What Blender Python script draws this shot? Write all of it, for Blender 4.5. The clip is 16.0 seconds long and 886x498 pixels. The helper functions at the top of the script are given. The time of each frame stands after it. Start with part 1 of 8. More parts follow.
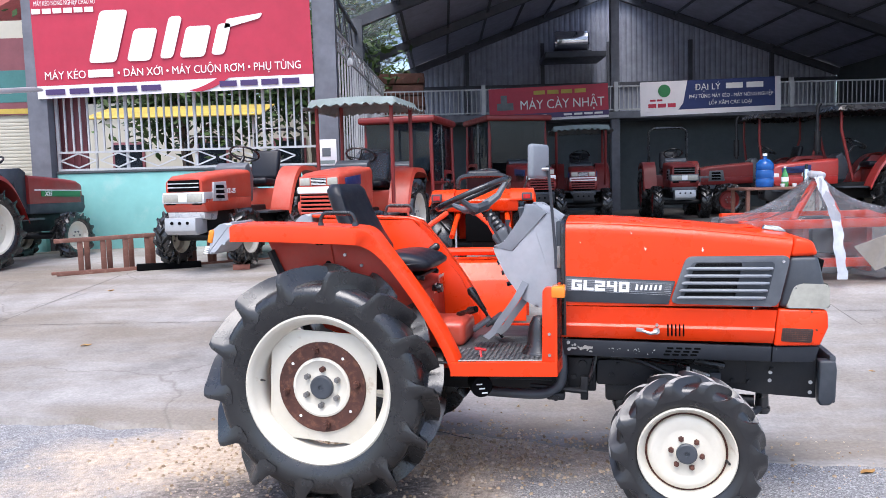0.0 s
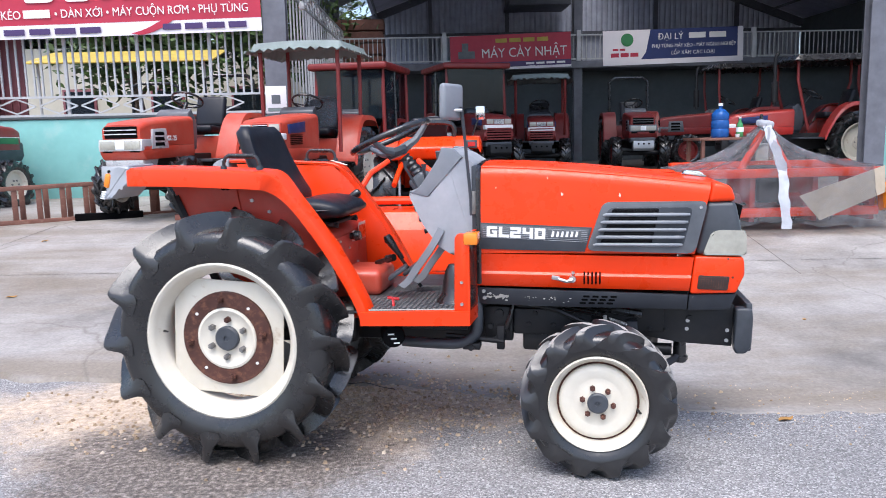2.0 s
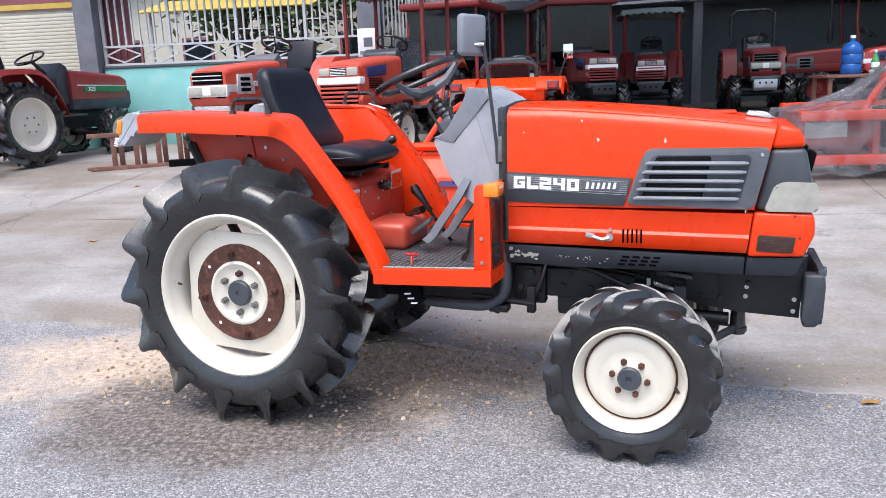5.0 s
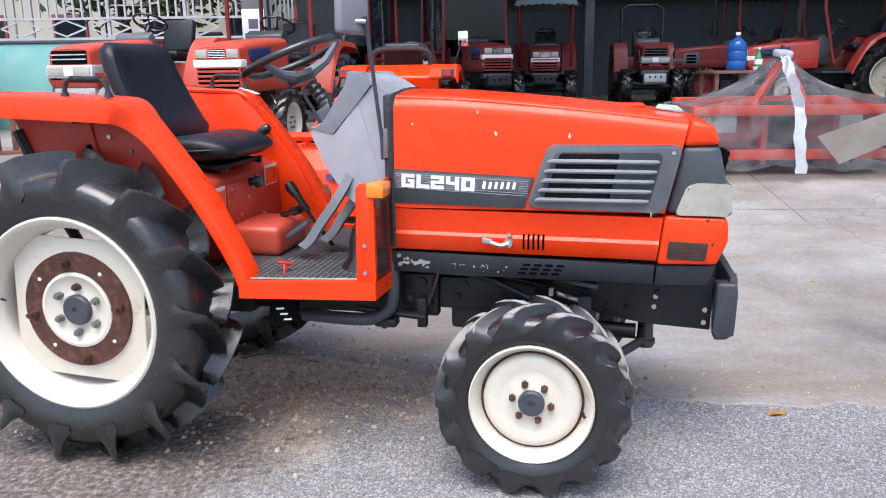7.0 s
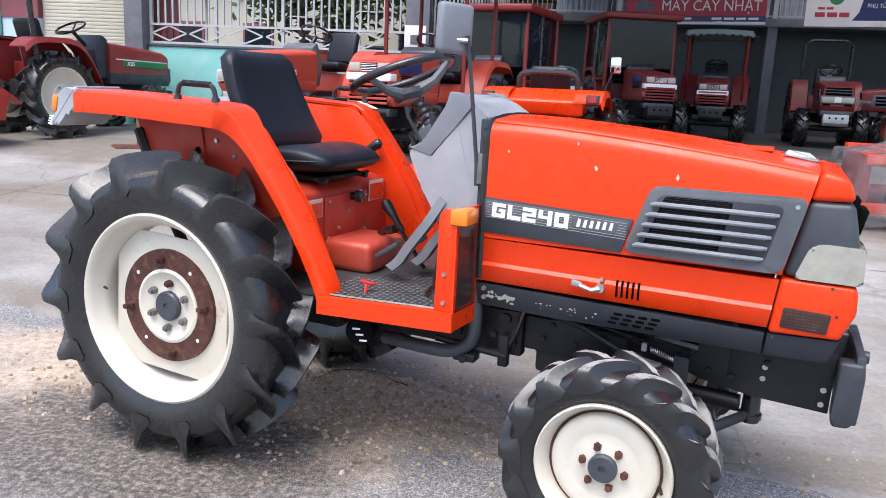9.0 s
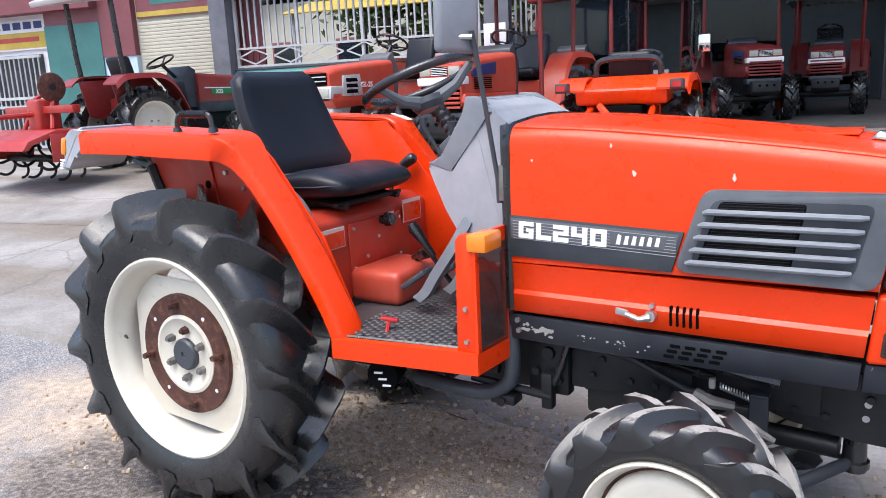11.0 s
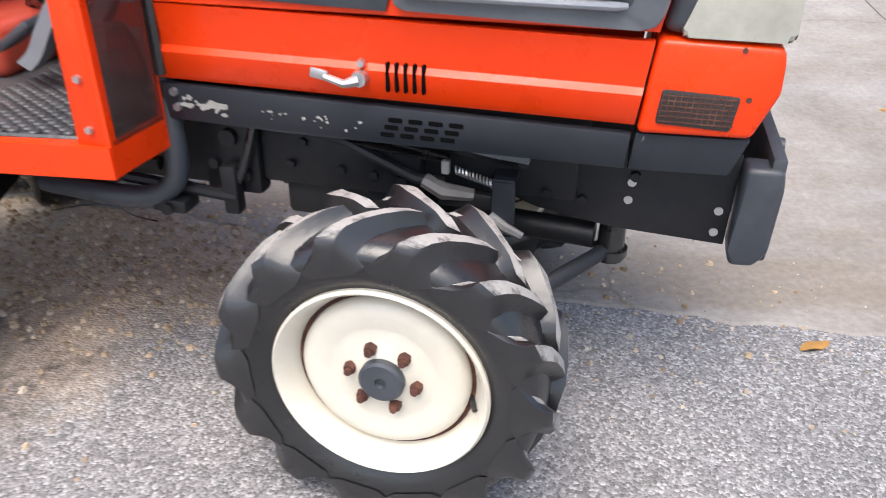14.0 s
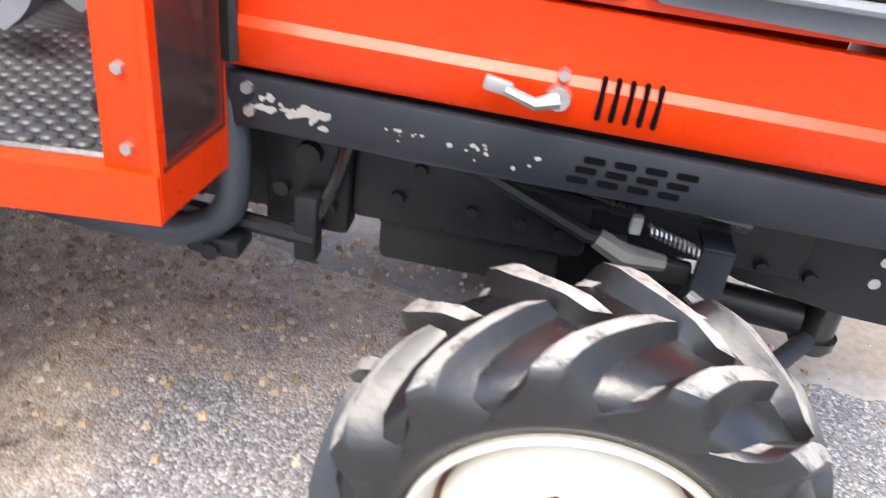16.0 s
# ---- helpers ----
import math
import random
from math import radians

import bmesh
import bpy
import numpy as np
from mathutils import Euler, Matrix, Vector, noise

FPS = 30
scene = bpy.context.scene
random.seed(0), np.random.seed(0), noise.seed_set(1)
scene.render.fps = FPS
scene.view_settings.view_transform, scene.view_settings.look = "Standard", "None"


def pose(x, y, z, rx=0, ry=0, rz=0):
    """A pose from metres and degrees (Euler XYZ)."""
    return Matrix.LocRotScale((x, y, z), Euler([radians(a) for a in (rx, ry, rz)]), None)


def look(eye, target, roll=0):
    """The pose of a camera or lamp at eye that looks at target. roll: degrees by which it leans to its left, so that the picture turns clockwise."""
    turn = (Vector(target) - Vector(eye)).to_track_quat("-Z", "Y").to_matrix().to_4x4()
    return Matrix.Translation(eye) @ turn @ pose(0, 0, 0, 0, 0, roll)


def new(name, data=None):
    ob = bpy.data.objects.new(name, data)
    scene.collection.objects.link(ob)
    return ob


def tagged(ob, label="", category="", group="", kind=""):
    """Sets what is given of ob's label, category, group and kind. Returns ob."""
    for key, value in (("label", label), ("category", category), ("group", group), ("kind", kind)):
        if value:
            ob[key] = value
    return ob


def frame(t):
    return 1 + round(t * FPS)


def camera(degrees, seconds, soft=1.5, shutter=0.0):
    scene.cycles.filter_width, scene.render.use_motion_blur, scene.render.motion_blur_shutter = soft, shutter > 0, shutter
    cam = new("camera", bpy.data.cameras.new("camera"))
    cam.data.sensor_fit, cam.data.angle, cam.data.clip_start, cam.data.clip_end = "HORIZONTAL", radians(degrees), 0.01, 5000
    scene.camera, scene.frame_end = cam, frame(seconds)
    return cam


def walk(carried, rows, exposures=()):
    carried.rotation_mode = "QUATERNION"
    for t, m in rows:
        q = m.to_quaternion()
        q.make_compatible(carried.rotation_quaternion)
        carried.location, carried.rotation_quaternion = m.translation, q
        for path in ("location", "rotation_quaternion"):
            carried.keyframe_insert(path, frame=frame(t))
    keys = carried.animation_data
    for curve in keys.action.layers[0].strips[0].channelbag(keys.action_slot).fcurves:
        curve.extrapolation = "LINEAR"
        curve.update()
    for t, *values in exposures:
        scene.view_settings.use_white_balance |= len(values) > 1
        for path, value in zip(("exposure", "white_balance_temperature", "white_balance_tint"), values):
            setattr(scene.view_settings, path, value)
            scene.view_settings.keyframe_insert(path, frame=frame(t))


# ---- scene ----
cam = camera(59.9, 16.0, 0.5, 0.35)
METRES, EYE, TILT, LEAN, TURN = 3.55, 1.445, -4.8, 1.5, 0.0
ROWS = [
    (0.0, 0.0, 0.0, 0.0, 0.0, 0.0, -0.0),
    (0.5, 0.0008, -0.0011, -0.0006, -0.07, -0.4, 0.0),
    (1.0, 0.0099, 0.0038, -0.011, -0.97, -1.7, 0.03),
    (1.5, 0.0547, 0.0136, -0.0077, -1.63, -2.64, 0.03),
    (2.0, 0.0735, 0.0367, -0.0084, -2.18, -3.55, -0.06),
    (2.5, 0.0918, 0.0931, -0.0044, -3.71, -3.8, -0.48),
    (3.0, 0.1103, 0.1167, -0.0053, -0.26, -4.56, -1.49),
    (3.5, 0.1499, 0.1233, -0.0079, 5.38, -6.1, -2.57),
    (6.0, 0.1872, 0.1398, -0.0047, 5.28, -8.28, 1.72),
    (6.5, 0.1824, 0.1797, -0.0052, 2.68, -8.84, 1.48),
    (7.0, 0.1905, 0.2336, -0.0022, -0.88, -8.39, -0.71),
    (7.5, 0.2268, 0.2592, 0.0065, 4.32, -7.15, -2.08),
    (8.0, 0.2451, 0.2731, 0.0089, 9.14, -6.79, -3.64),
    (8.5, 0.2497, 0.2767, 0.009, 10.62, -6.95, -5.47),
    (9.0, 0.2486, 0.2818, 0.006, 11.16, -7.5, -5.13),
    (11.5, 0.3208, 0.417, 0.0249, 19.8, -7.88, 0.21),
    (12.0, 0.3381, 0.4309, 0.018, 16.83, -8.77, 0.66),
    (12.5, 0.3432, 0.439, 0.0106, 13.67, -12.13, 1.46),
    (13.0, 0.3433, 0.4508, 0.0022, 10.85, -16.18, 1.07),
    (13.5, 0.3298, 0.4996, -0.0079, 6.52, -20.42, -0.14),
    (14.0, 0.3111, 0.5713, -0.0162, 1.08, -24.91, -1.93),
    (14.5, 0.3158, 0.6406, -0.0329, -0.83, -27.76, -3.85),
    (15.0, 0.3062, 0.6845, -0.0384, 1.58, -28.55, -5.4),
    (15.5, 0.2604, 0.6957, -0.0443, 0.87, -28.85, -7.36),
    (16.0, 0.2029, 0.7114, -0.0344, -3.44, -27.73, -7.75),
]
walk(cam, [(t, pose(0, 0, EYE, TILT, LEAN, TURN) @ pose(METRES * x, METRES * y, METRES * z, 90 + pitch, roll, yaw)) for t, x, y, z, yaw, pitch, roll in ROWS], exposures=((0.0, 1.1, 6050, 12), (3.5, 1.0, 6150, 11), (9.0, 1.0, 6200, 11), (12.0, 1.02, 6250, 10), (13.5, 1.1, 6600, 10), (14.5, 1.22, 6650, 10), (15.2, 1.36, 6650, 10), (16.0, 1.66, 6700, 10)))

# ---- light ----
world = bpy.data.worlds.new("world")
scene.world = world
world.use_nodes = True
wn = world.node_tree.nodes
sky = wn.new("ShaderNodeTexSky")
sky.sky_type = "NISHITA"
sky.sun_disc = False
SUN_EL, SUN_AZ = 66.0, 200.0
sky.sun_elevation = radians(SUN_EL)
sky.sun_rotation = radians(SUN_AZ)
sky.air_density = 1.0
sky.dust_density = 3.0
sky.ozone_density = 0.6
world.node_tree.links.new(sky.outputs[0], wn["Background"].inputs[0])
wn["Background"].inputs[1].default_value = 0.15
sun_data = bpy.data.lights.new("sun", "SUN")
sun_data.energy = 1.75
sun_data.angle = radians(46)
sun_data.color = (1.0, 0.97, 0.94)
sun_lamp = new("sun", sun_data)
sa, se = radians(SUN_AZ), radians(SUN_EL)
sun_from = Vector((math.sin(sa) * math.cos(se), math.cos(sa) * math.cos(se), math.sin(se)))
sun_lamp.matrix_world = look(sun_from * 40, (0, 0, 0))

# ---- materials ----
def ramp(nt, fac, stops):
    n = nt.nodes.new("ShaderNodeValToRGB")
    e = n.color_ramp.elements
    e[0].position, e[0].color = stops[0][0], (*stops[0][1], 1)
    e[1].position, e[1].color = stops[-1][0], (*stops[-1][1], 1)
    for p, c in stops[1:-1]:
        k = e.new(p)
        k.color = (*c, 1)
    nt.links.new(fac, n.inputs[0])
    return n.outputs[0]


def noise_tex(nt, scale, detail=6.0, rough=0.6, coord="Object", stretch=(1, 1, 1)):
    tc = nt.nodes.new("ShaderNodeTexCoord")
    mp = nt.nodes.new("ShaderNodeMapping")
    mp.inputs["Scale"].default_value = stretch
    n = nt.nodes.new("ShaderNodeTexNoise")
    n.inputs["Scale"].default_value = scale
    n.inputs["Detail"].default_value = detail
    n.inputs["Roughness"].default_value = rough
    nt.links.new(tc.outputs[coord], mp.inputs[0])
    nt.links.new(mp.outputs[0], n.inputs["Vector"])
    return n.outputs["Fac"]


def mix(nt, fac, a, b):
    n = nt.nodes.new("ShaderNodeMix")
    n.data_type = "RGBA"
    for sock, v in ((n.inputs["Factor"], fac), (n.inputs["A"], a), (n.inputs["B"], b)):
        if isinstance(v, (int, float)):
            sock.default_value = v
        elif isinstance(v, tuple):
            sock.default_value = (*v, 1)
        else:
            nt.links.new(v, sock)
    return n.outputs["Result"]


def surface(name, colour, rough=0.5, metal=0.0, wear=None, wear_at=(0.62, 0.72), wear_scale=6.0, grain=0.12, grain_scale=30.0,
            bump=0.15, bump_scale=80.0, coat=0.0, dust=None, dust_amount=0.0, spec=0.5):
    """A painted, moulded or cast surface: tone varies at two scales, with optional chips, stains and dust."""
    m = bpy.data.materials.new(name)
    m.use_nodes = True
    nt = m.node_tree
    b = nt.nodes["Principled BSDF"]
    dark = tuple(c * (1 - grain) for c in colour)
    light = tuple(min(1, c * (1 + grain)) for c in colour)
    col = ramp(nt, noise_tex(nt, 3.0, 4), [(0.3, dark), (0.7, light)])
    fine = ramp(nt, noise_tex(nt, grain_scale, 5), [(0.25, (1 - grain,) * 3), (0.75, (1, 1, 1))])
    mul = nt.nodes.new("ShaderNodeMix")
    mul.data_type, mul.blend_type = "RGBA", "MULTIPLY"
    mul.inputs["Factor"].default_value = 1.0
    nt.links.new(col, mul.inputs["A"])
    nt.links.new(fine, mul.inputs["B"])
    col = mul.outputs["Result"]
    if wear:
        f = ramp(nt, noise_tex(nt, wear_scale, 8, 0.7), [(wear_at[0], (0, 0, 0)), (wear_at[1], (1, 1, 1))])
        col = mix(nt, f, col, wear)
    if dust:
        f = ramp(nt, noise_tex(nt, 5.0, 6, 0.65), [(0.35, (0, 0, 0)), (0.75, (dust_amount,) * 3)])
        col = mix(nt, f, col, dust)
    nt.links.new(col, b.inputs["Base Color"])
    r = ramp(nt, noise_tex(nt, 9.0, 5), [(0.3, (max(0.03, rough - 0.08),) * 3), (0.7, (min(1, rough + 0.1),) * 3)])
    nt.links.new(r, b.inputs["Roughness"])
    b.inputs["Metallic"].default_value = metal
    b.inputs["Coat Weight"].default_value = coat
    b.inputs["Coat Roughness"].default_value = 0.12
    b.inputs["Specular IOR Level"].default_value = spec
    if bump:
        bp = nt.nodes.new("ShaderNodeBump")
        bp.inputs["Strength"].default_value = bump
        bp.inputs["Distance"].default_value = 0.003
        nt.links.new(noise_tex(nt, bump_scale, 6), bp.inputs["Height"])
        nt.links.new(bp.outputs[0], b.inputs["Normal"])
    return m


def glass(name, tint, clear=0.7, rough=0.05, crinkle=0.0):
    """Thin sheet: part clear, part glossy film."""
    m = bpy.data.materials.new(name)
    m.use_nodes = True
    nt = m.node_tree
    b = nt.nodes["Principled BSDF"]
    b.inputs["Base Color"].default_value = (*tint, 1)
    b.inputs["Roughness"].default_value = rough
    tr = nt.nodes.new("ShaderNodeBsdfTransparent")
    tr.inputs[0].default_value = (*[0.5 + 0.5 * c for c in tint], 1)
    mx = nt.nodes.new("ShaderNodeMixShader")
    f = ramp(nt, noise_tex(nt, 7.0, 5), [(0.3, (max(0, clear - 0.12),) * 3), (0.7, (min(1, clear + 0.1),) * 3)])
    nt.links.new(f, mx.inputs[0])
    nt.links.new(b.outputs[0], mx.inputs[1])
    nt.links.new(tr.outputs[0], mx.inputs[2])
    nt.links.new(mx.outputs[0], nt.nodes["Material Output"].inputs[0])
    if crinkle:
        bp = nt.nodes.new("ShaderNodeBump")
        bp.inputs["Strength"].default_value = crinkle
        bp.inputs["Distance"].default_value = 0.02
        nt.links.new(noise_tex(nt, 9.0, 4, 0.6, stretch=(1, 1, 0.45)), bp.inputs["Height"])
        nt.links.new(bp.outputs[0], b.inputs["Normal"])
    return m


ORANGE = surface("orange_paint", (0.8, 0.045, 0.003), 0.3, coat=0.06, grain=0.07, grain_scale=9, bump=0.6, bump_scale=4, wear=(0.8, 0.085, 0.025), wear_at=(0.64, 0.84), wear_scale=4, spec=0.34)
ORANGE_SEM = surface("orange_paint_faded", (0.5, 0.045, 0.02), 0.4, coat=0.1, grain=0.1, bump=0.05, dust=(0.4, 0.18, 0.13), dust_amount=0.35)
DARKRED = surface("red_fender_lining", (0.52, 0.03, 0.01), 0.45, grain=0.15, dust=(0.3, 0.14, 0.1), dust_amount=0.3)
RED = surface("red_paint", (0.4, 0.018, 0.014), 0.35, coat=0.2, grain=0.1, bump=0.05, dust=(0.3, 0.14, 0.11), dust_amount=0.3)
# red lowered in tone so the paint itself holds the shed's shade
RED_DARKENED = surface("red_paint_darkened", (0.2, 0.012, 0.011), 0.45, grain=0.12, dust=(0.14, 0.06, 0.05), dust_amount=0.25)
BLACKRUB = surface("black_rubber", (0.0095, 0.0095, 0.0105), 0.27, grain=0.25, bump=0.2, bump_scale=60, dust=(0.06, 0.058, 0.056), dust_amount=0.25, spec=0.75)
WORNRUB = surface("scuffed_rubber", (0.009, 0.009, 0.0105), 0.3, grain=0.25, bump=0.3, bump_scale=50, dust=(0.1, 0.095, 0.09), dust_amount=0.1, wear=(0.24, 0.23, 0.22), wear_at=(0.72, 0.78), wear_scale=16, spec=0.75)
LUGTOP = surface("scuffed_lug", (0.06, 0.058, 0.056), 0.75, grain=0.4, wear=(0.31, 0.3, 0.285), wear_at=(0.3, 0.5), wear_scale=30, bump=1.0, bump_scale=45, spec=0.25)
WHITERIM = surface("white_rim_paint", (0.7, 0.655, 0.56), 0.42, grain=0.05, wear=(0.34, 0.2, 0.09), wear_at=(0.62, 0.76), wear_scale=7, dust=(0.52, 0.44, 0.3), dust_amount=0.4)
RUST = surface("brown_rust", (0.085, 0.03, 0.02), 0.75, grain=0.35, bump=0.5, wear=(0.17, 0.07, 0.04), wear_at=(0.5, 0.7), wear_scale=30)
GREY = surface("grey_plastic", (0.085, 0.093, 0.106), 0.42, grain=0.1, dust=(0.24, 0.25, 0.26), dust_amount=0.35, bump=0.12, bump_scale=160)
DARKGREY = surface("dark_grey_plastic", (0.032, 0.038, 0.048), 0.4, grain=0.12, bump=0.1, bump_scale=160, dust=(0.16, 0.165, 0.175), dust_amount=0.25)
COWLGREY = surface("pale_grey_cowl", (0.36, 0.38, 0.41), 0.38, grain=0.16, grain_scale=18, dust=(0.58, 0.58, 0.6), dust_amount=0.45, bump=0.06, metal=0.1)
CHASSIS = surface("charcoal_chassis_paint", (0.01, 0.011, 0.014), 0.48, grain=0.25, dust=(0.07, 0.062, 0.053), dust_amount=0.22, bump=0.2, spec=0.3)
FLAKE = surface("bare_primer", (0.36, 0.35, 0.32), 0.8, grain=0.3)
SKIRT = surface("charcoal_skirt_paint", (0.02, 0.023, 0.03), 0.42, grain=0.15, wear=(0.3, 0.29, 0.27), wear_at=(0.735, 0.765), wear_scale=18, dust=(0.07, 0.07, 0.07), dust_amount=0.15, spec=0.3)
# for black parts, and for plates that paint the dark inside slots and holes
BLACK = surface("black_parts_and_slot_fill", (0.004, 0.004, 0.0045), 0.9, grain=0.2, bump=0, spec=0.05)
VINYL = surface("black_vinyl", (0.009, 0.01, 0.015), 0.4, grain=0.12, bump=0.25, bump_scale=220, dust=(0.045, 0.047, 0.058), dust_amount=0.1, spec=0.35)
STEEL = surface("bare_steel", (0.55, 0.55, 0.55), 0.35, metal=0.9, grain=0.15)
BOLT = surface("grey_bolt", (0.22, 0.21, 0.2), 0.45, metal=0.5, grain=0.3)
CHROME = surface("chrome", (0.8, 0.8, 0.82), 0.12, metal=1.0, grain=0.05, bump=0)
AMBER = surface("amber_lens", (0.85, 0.24, 0.01), 0.15, grain=0.1, coat=0.6, bump=0.3, bump_scale=300)
REDLENS = surface("red_lens", (0.5, 0.02, 0.02), 0.15, coat=0.6)
LENS = surface("clear_lamp_lens", (0.4, 0.39, 0.33), 0.1, grain=0.2, grain_scale=40, coat=0.9, bump=0.2, bump_scale=60)
WHITE = surface("white_paint", (0.8, 0.8, 0.79), 0.5, grain=0.03, bump=0)
BADGE = surface("badge_grey", (0.1, 0.105, 0.115), 0.35, grain=0.08, bump=0)
SILVER = surface("badge_silver", (0.42, 0.43, 0.44), 0.35, metal=0.3, grain=0.06, bump=0)
MESHDARK = surface("perforated_screen", (0.03, 0.024, 0.022), 0.6, grain=0.5, grain_scale=400, bump=0.6, bump_scale=500)
SMOKE = glass("smoked_acrylic", (0.1, 0.065, 0.06), 0.6, 0.2)
CABGLASS = glass("cab_glass", (0.02, 0.03, 0.04), 0.45, 0.04)
PLASTIC = glass("clear_wrap", (0.42, 0.43, 0.46), 0.86, 0.1, 1.0)
SKYLIGHT = glass("skylight_sheet", (0.75, 0.77, 0.8), 0.75, 0.3)
TRIMGREY = surface("trim_grey_plastic", (0.2, 0.215, 0.24), 0.42, grain=0.1, dust=(0.36, 0.37, 0.38), dust_amount=0.3)
BRIGHT = surface("bright_silver_trim", (0.6, 0.6, 0.6), 0.3, metal=0.3, grain=0.1)
MAT = surface("rubber_mat", (0.04, 0.042, 0.047), 0.42, grain=0.25, dust=(0.17, 0.165, 0.16), dust_amount=0.3)
# concrete darkened in colour to stand for the shade under the shed roof
DIMFLOOR = surface("shed_floor_darkened", (0.09, 0.085, 0.08), 0.8, grain=0.25, grain_scale=6)
WRAPTAPE = glass("milky_tape", (0.6, 0.62, 0.66), 0.4, 0.3)
BLUEPET = glass("blue_bottle", (0.02, 0.12, 0.42), 0.3, 0.08)
GREENPET = glass("green_bottle", (0.1, 0.4, 0.14), 0.4, 0.08)
TEAL = surface("teal_wall_paint", (0.22, 0.5, 0.47), 0.75, grain=0.06, grain_scale=8, wear=(0.33, 0.5, 0.47), wear_at=(0.55, 0.8), wear_scale=2)
PILLAR = surface("grey_steel_column", (0.15, 0.155, 0.18), 0.6, grain=0.15, grain_scale=6)
PURLIN = surface("dark_steel", (0.07, 0.075, 0.09), 0.55, grain=0.2)
FENCE = surface("pale_fence_paint", (0.5, 0.51, 0.52), 0.5, grain=0.12, wear=(0.25, 0.14, 0.08), wear_at=(0.7, 0.8), wear_scale=5)
BANRED = surface("red_vinyl_banner", (0.46, 0.022, 0.055), 0.5, grain=0.08, grain_scale=2, bump=0.1, bump_scale=5)
BANWHITE = surface("white_vinyl_banner", (0.78, 0.74, 0.76), 0.5, grain=0.03, bump=0.05)
BANBLUE = surface("blue_vinyl_banner", (0.02, 0.035, 0.14), 0.5, grain=0.1)
BANTEXT = surface("banner_print_white", (0.8, 0.78, 0.76), 0.5, grain=0.03, bump=0)
BANDARK = surface("banner_print_navy", (0.06, 0.03, 0.12), 0.5, grain=0.05, bump=0)
ROOFGREY = surface("moulded_roof", (0.5, 0.47, 0.47), 0.5, grain=0.08)
DARKTEAL = surface("teal_sheet", (0.05, 0.17, 0.16), 0.55, grain=0.12)
PALEBLUE = surface("pale_blue_render", (0.5, 0.62, 0.72), 0.7, grain=0.06)
SHEETWALL = surface("corrugated_sheet_grey", (0.34, 0.36, 0.43), 0.5, metal=0.1, grain=0.15, grain_scale=4)
ROOFSHEET = surface("roof_sheet_blue_grey", (0.42, 0.43, 0.52), 0.6, grain=0.15, grain_scale=4)
# pale plaster painted near black: the shed's shade is in this colour
PLASTER_DARKENED = surface("plaster_darkened_for_shade", (0.075, 0.088, 0.095), 0.85, grain=0.1, grain_scale=5)
CREAM = surface("cream_shutter", (0.5, 0.47, 0.38), 0.6, grain=0.06, grain_scale=5)
MAROON = surface("maroon_sheet", (0.2, 0.06, 0.07), 0.5, grain=0.12)
WOOD = surface("brown_timber", (0.19, 0.08, 0.055), 0.65, grain=0.25, grain_scale=20, wear=(0.3, 0.17, 0.13), wear_at=(0.55, 0.75), wear_scale=12)
CARD = surface("cardboard", (0.5, 0.42, 0.32), 0.8, grain=0.12)
CANVAS = surface("grey_canvas", (0.2, 0.24, 0.23), 0.7, grain=0.15, grain_scale=6, bump=0.2)
YELLOW = surface("yellow_awning", (0.5, 0.36, 0.06), 0.6, grain=0.15)
GREEN = surface("green_stripe", (0.03, 0.2, 0.06), 0.4, grain=0.1)
REDROOF = surface("red_tile_sheet", (0.5, 0.13, 0.12), 0.6, grain=0.12)
BRICKRED = surface("red_brick", (0.42, 0.16, 0.11), 0.8, grain=0.2)
LEAF = surface("leaf_green", (0.075, 0.13, 0.03), 0.5, grain=0.4, grain_scale=8)
BARK = surface("bark", (0.14, 0.1, 0.07), 0.85, grain=0.3)
STONE = surface("loose_stone", (0.3, 0.215, 0.14), 0.9, grain=0.5, grain_scale=40)
_nt = STONE.node_tree
_geo = _nt.nodes.new("ShaderNodeNewGeometry")
_nt.links.new(ramp(_nt, _geo.outputs["Random Per Island"], [(0.0, (0.22, 0.155, 0.1)), (0.5, (0.4, 0.3, 0.2)), (0.85, (0.5, 0.39, 0.275)), (1.0, (0.54, 0.46, 0.37))]), _nt.nodes["Principled BSDF"].inputs["Base Color"])
STRAW = surface("dry_leaf", (0.42, 0.22, 0.06), 0.7, grain=0.3)
FADEDLABEL = surface("warning_label", (0.75, 0.6, 0.52), 0.5, grain=0.08, bump=0)


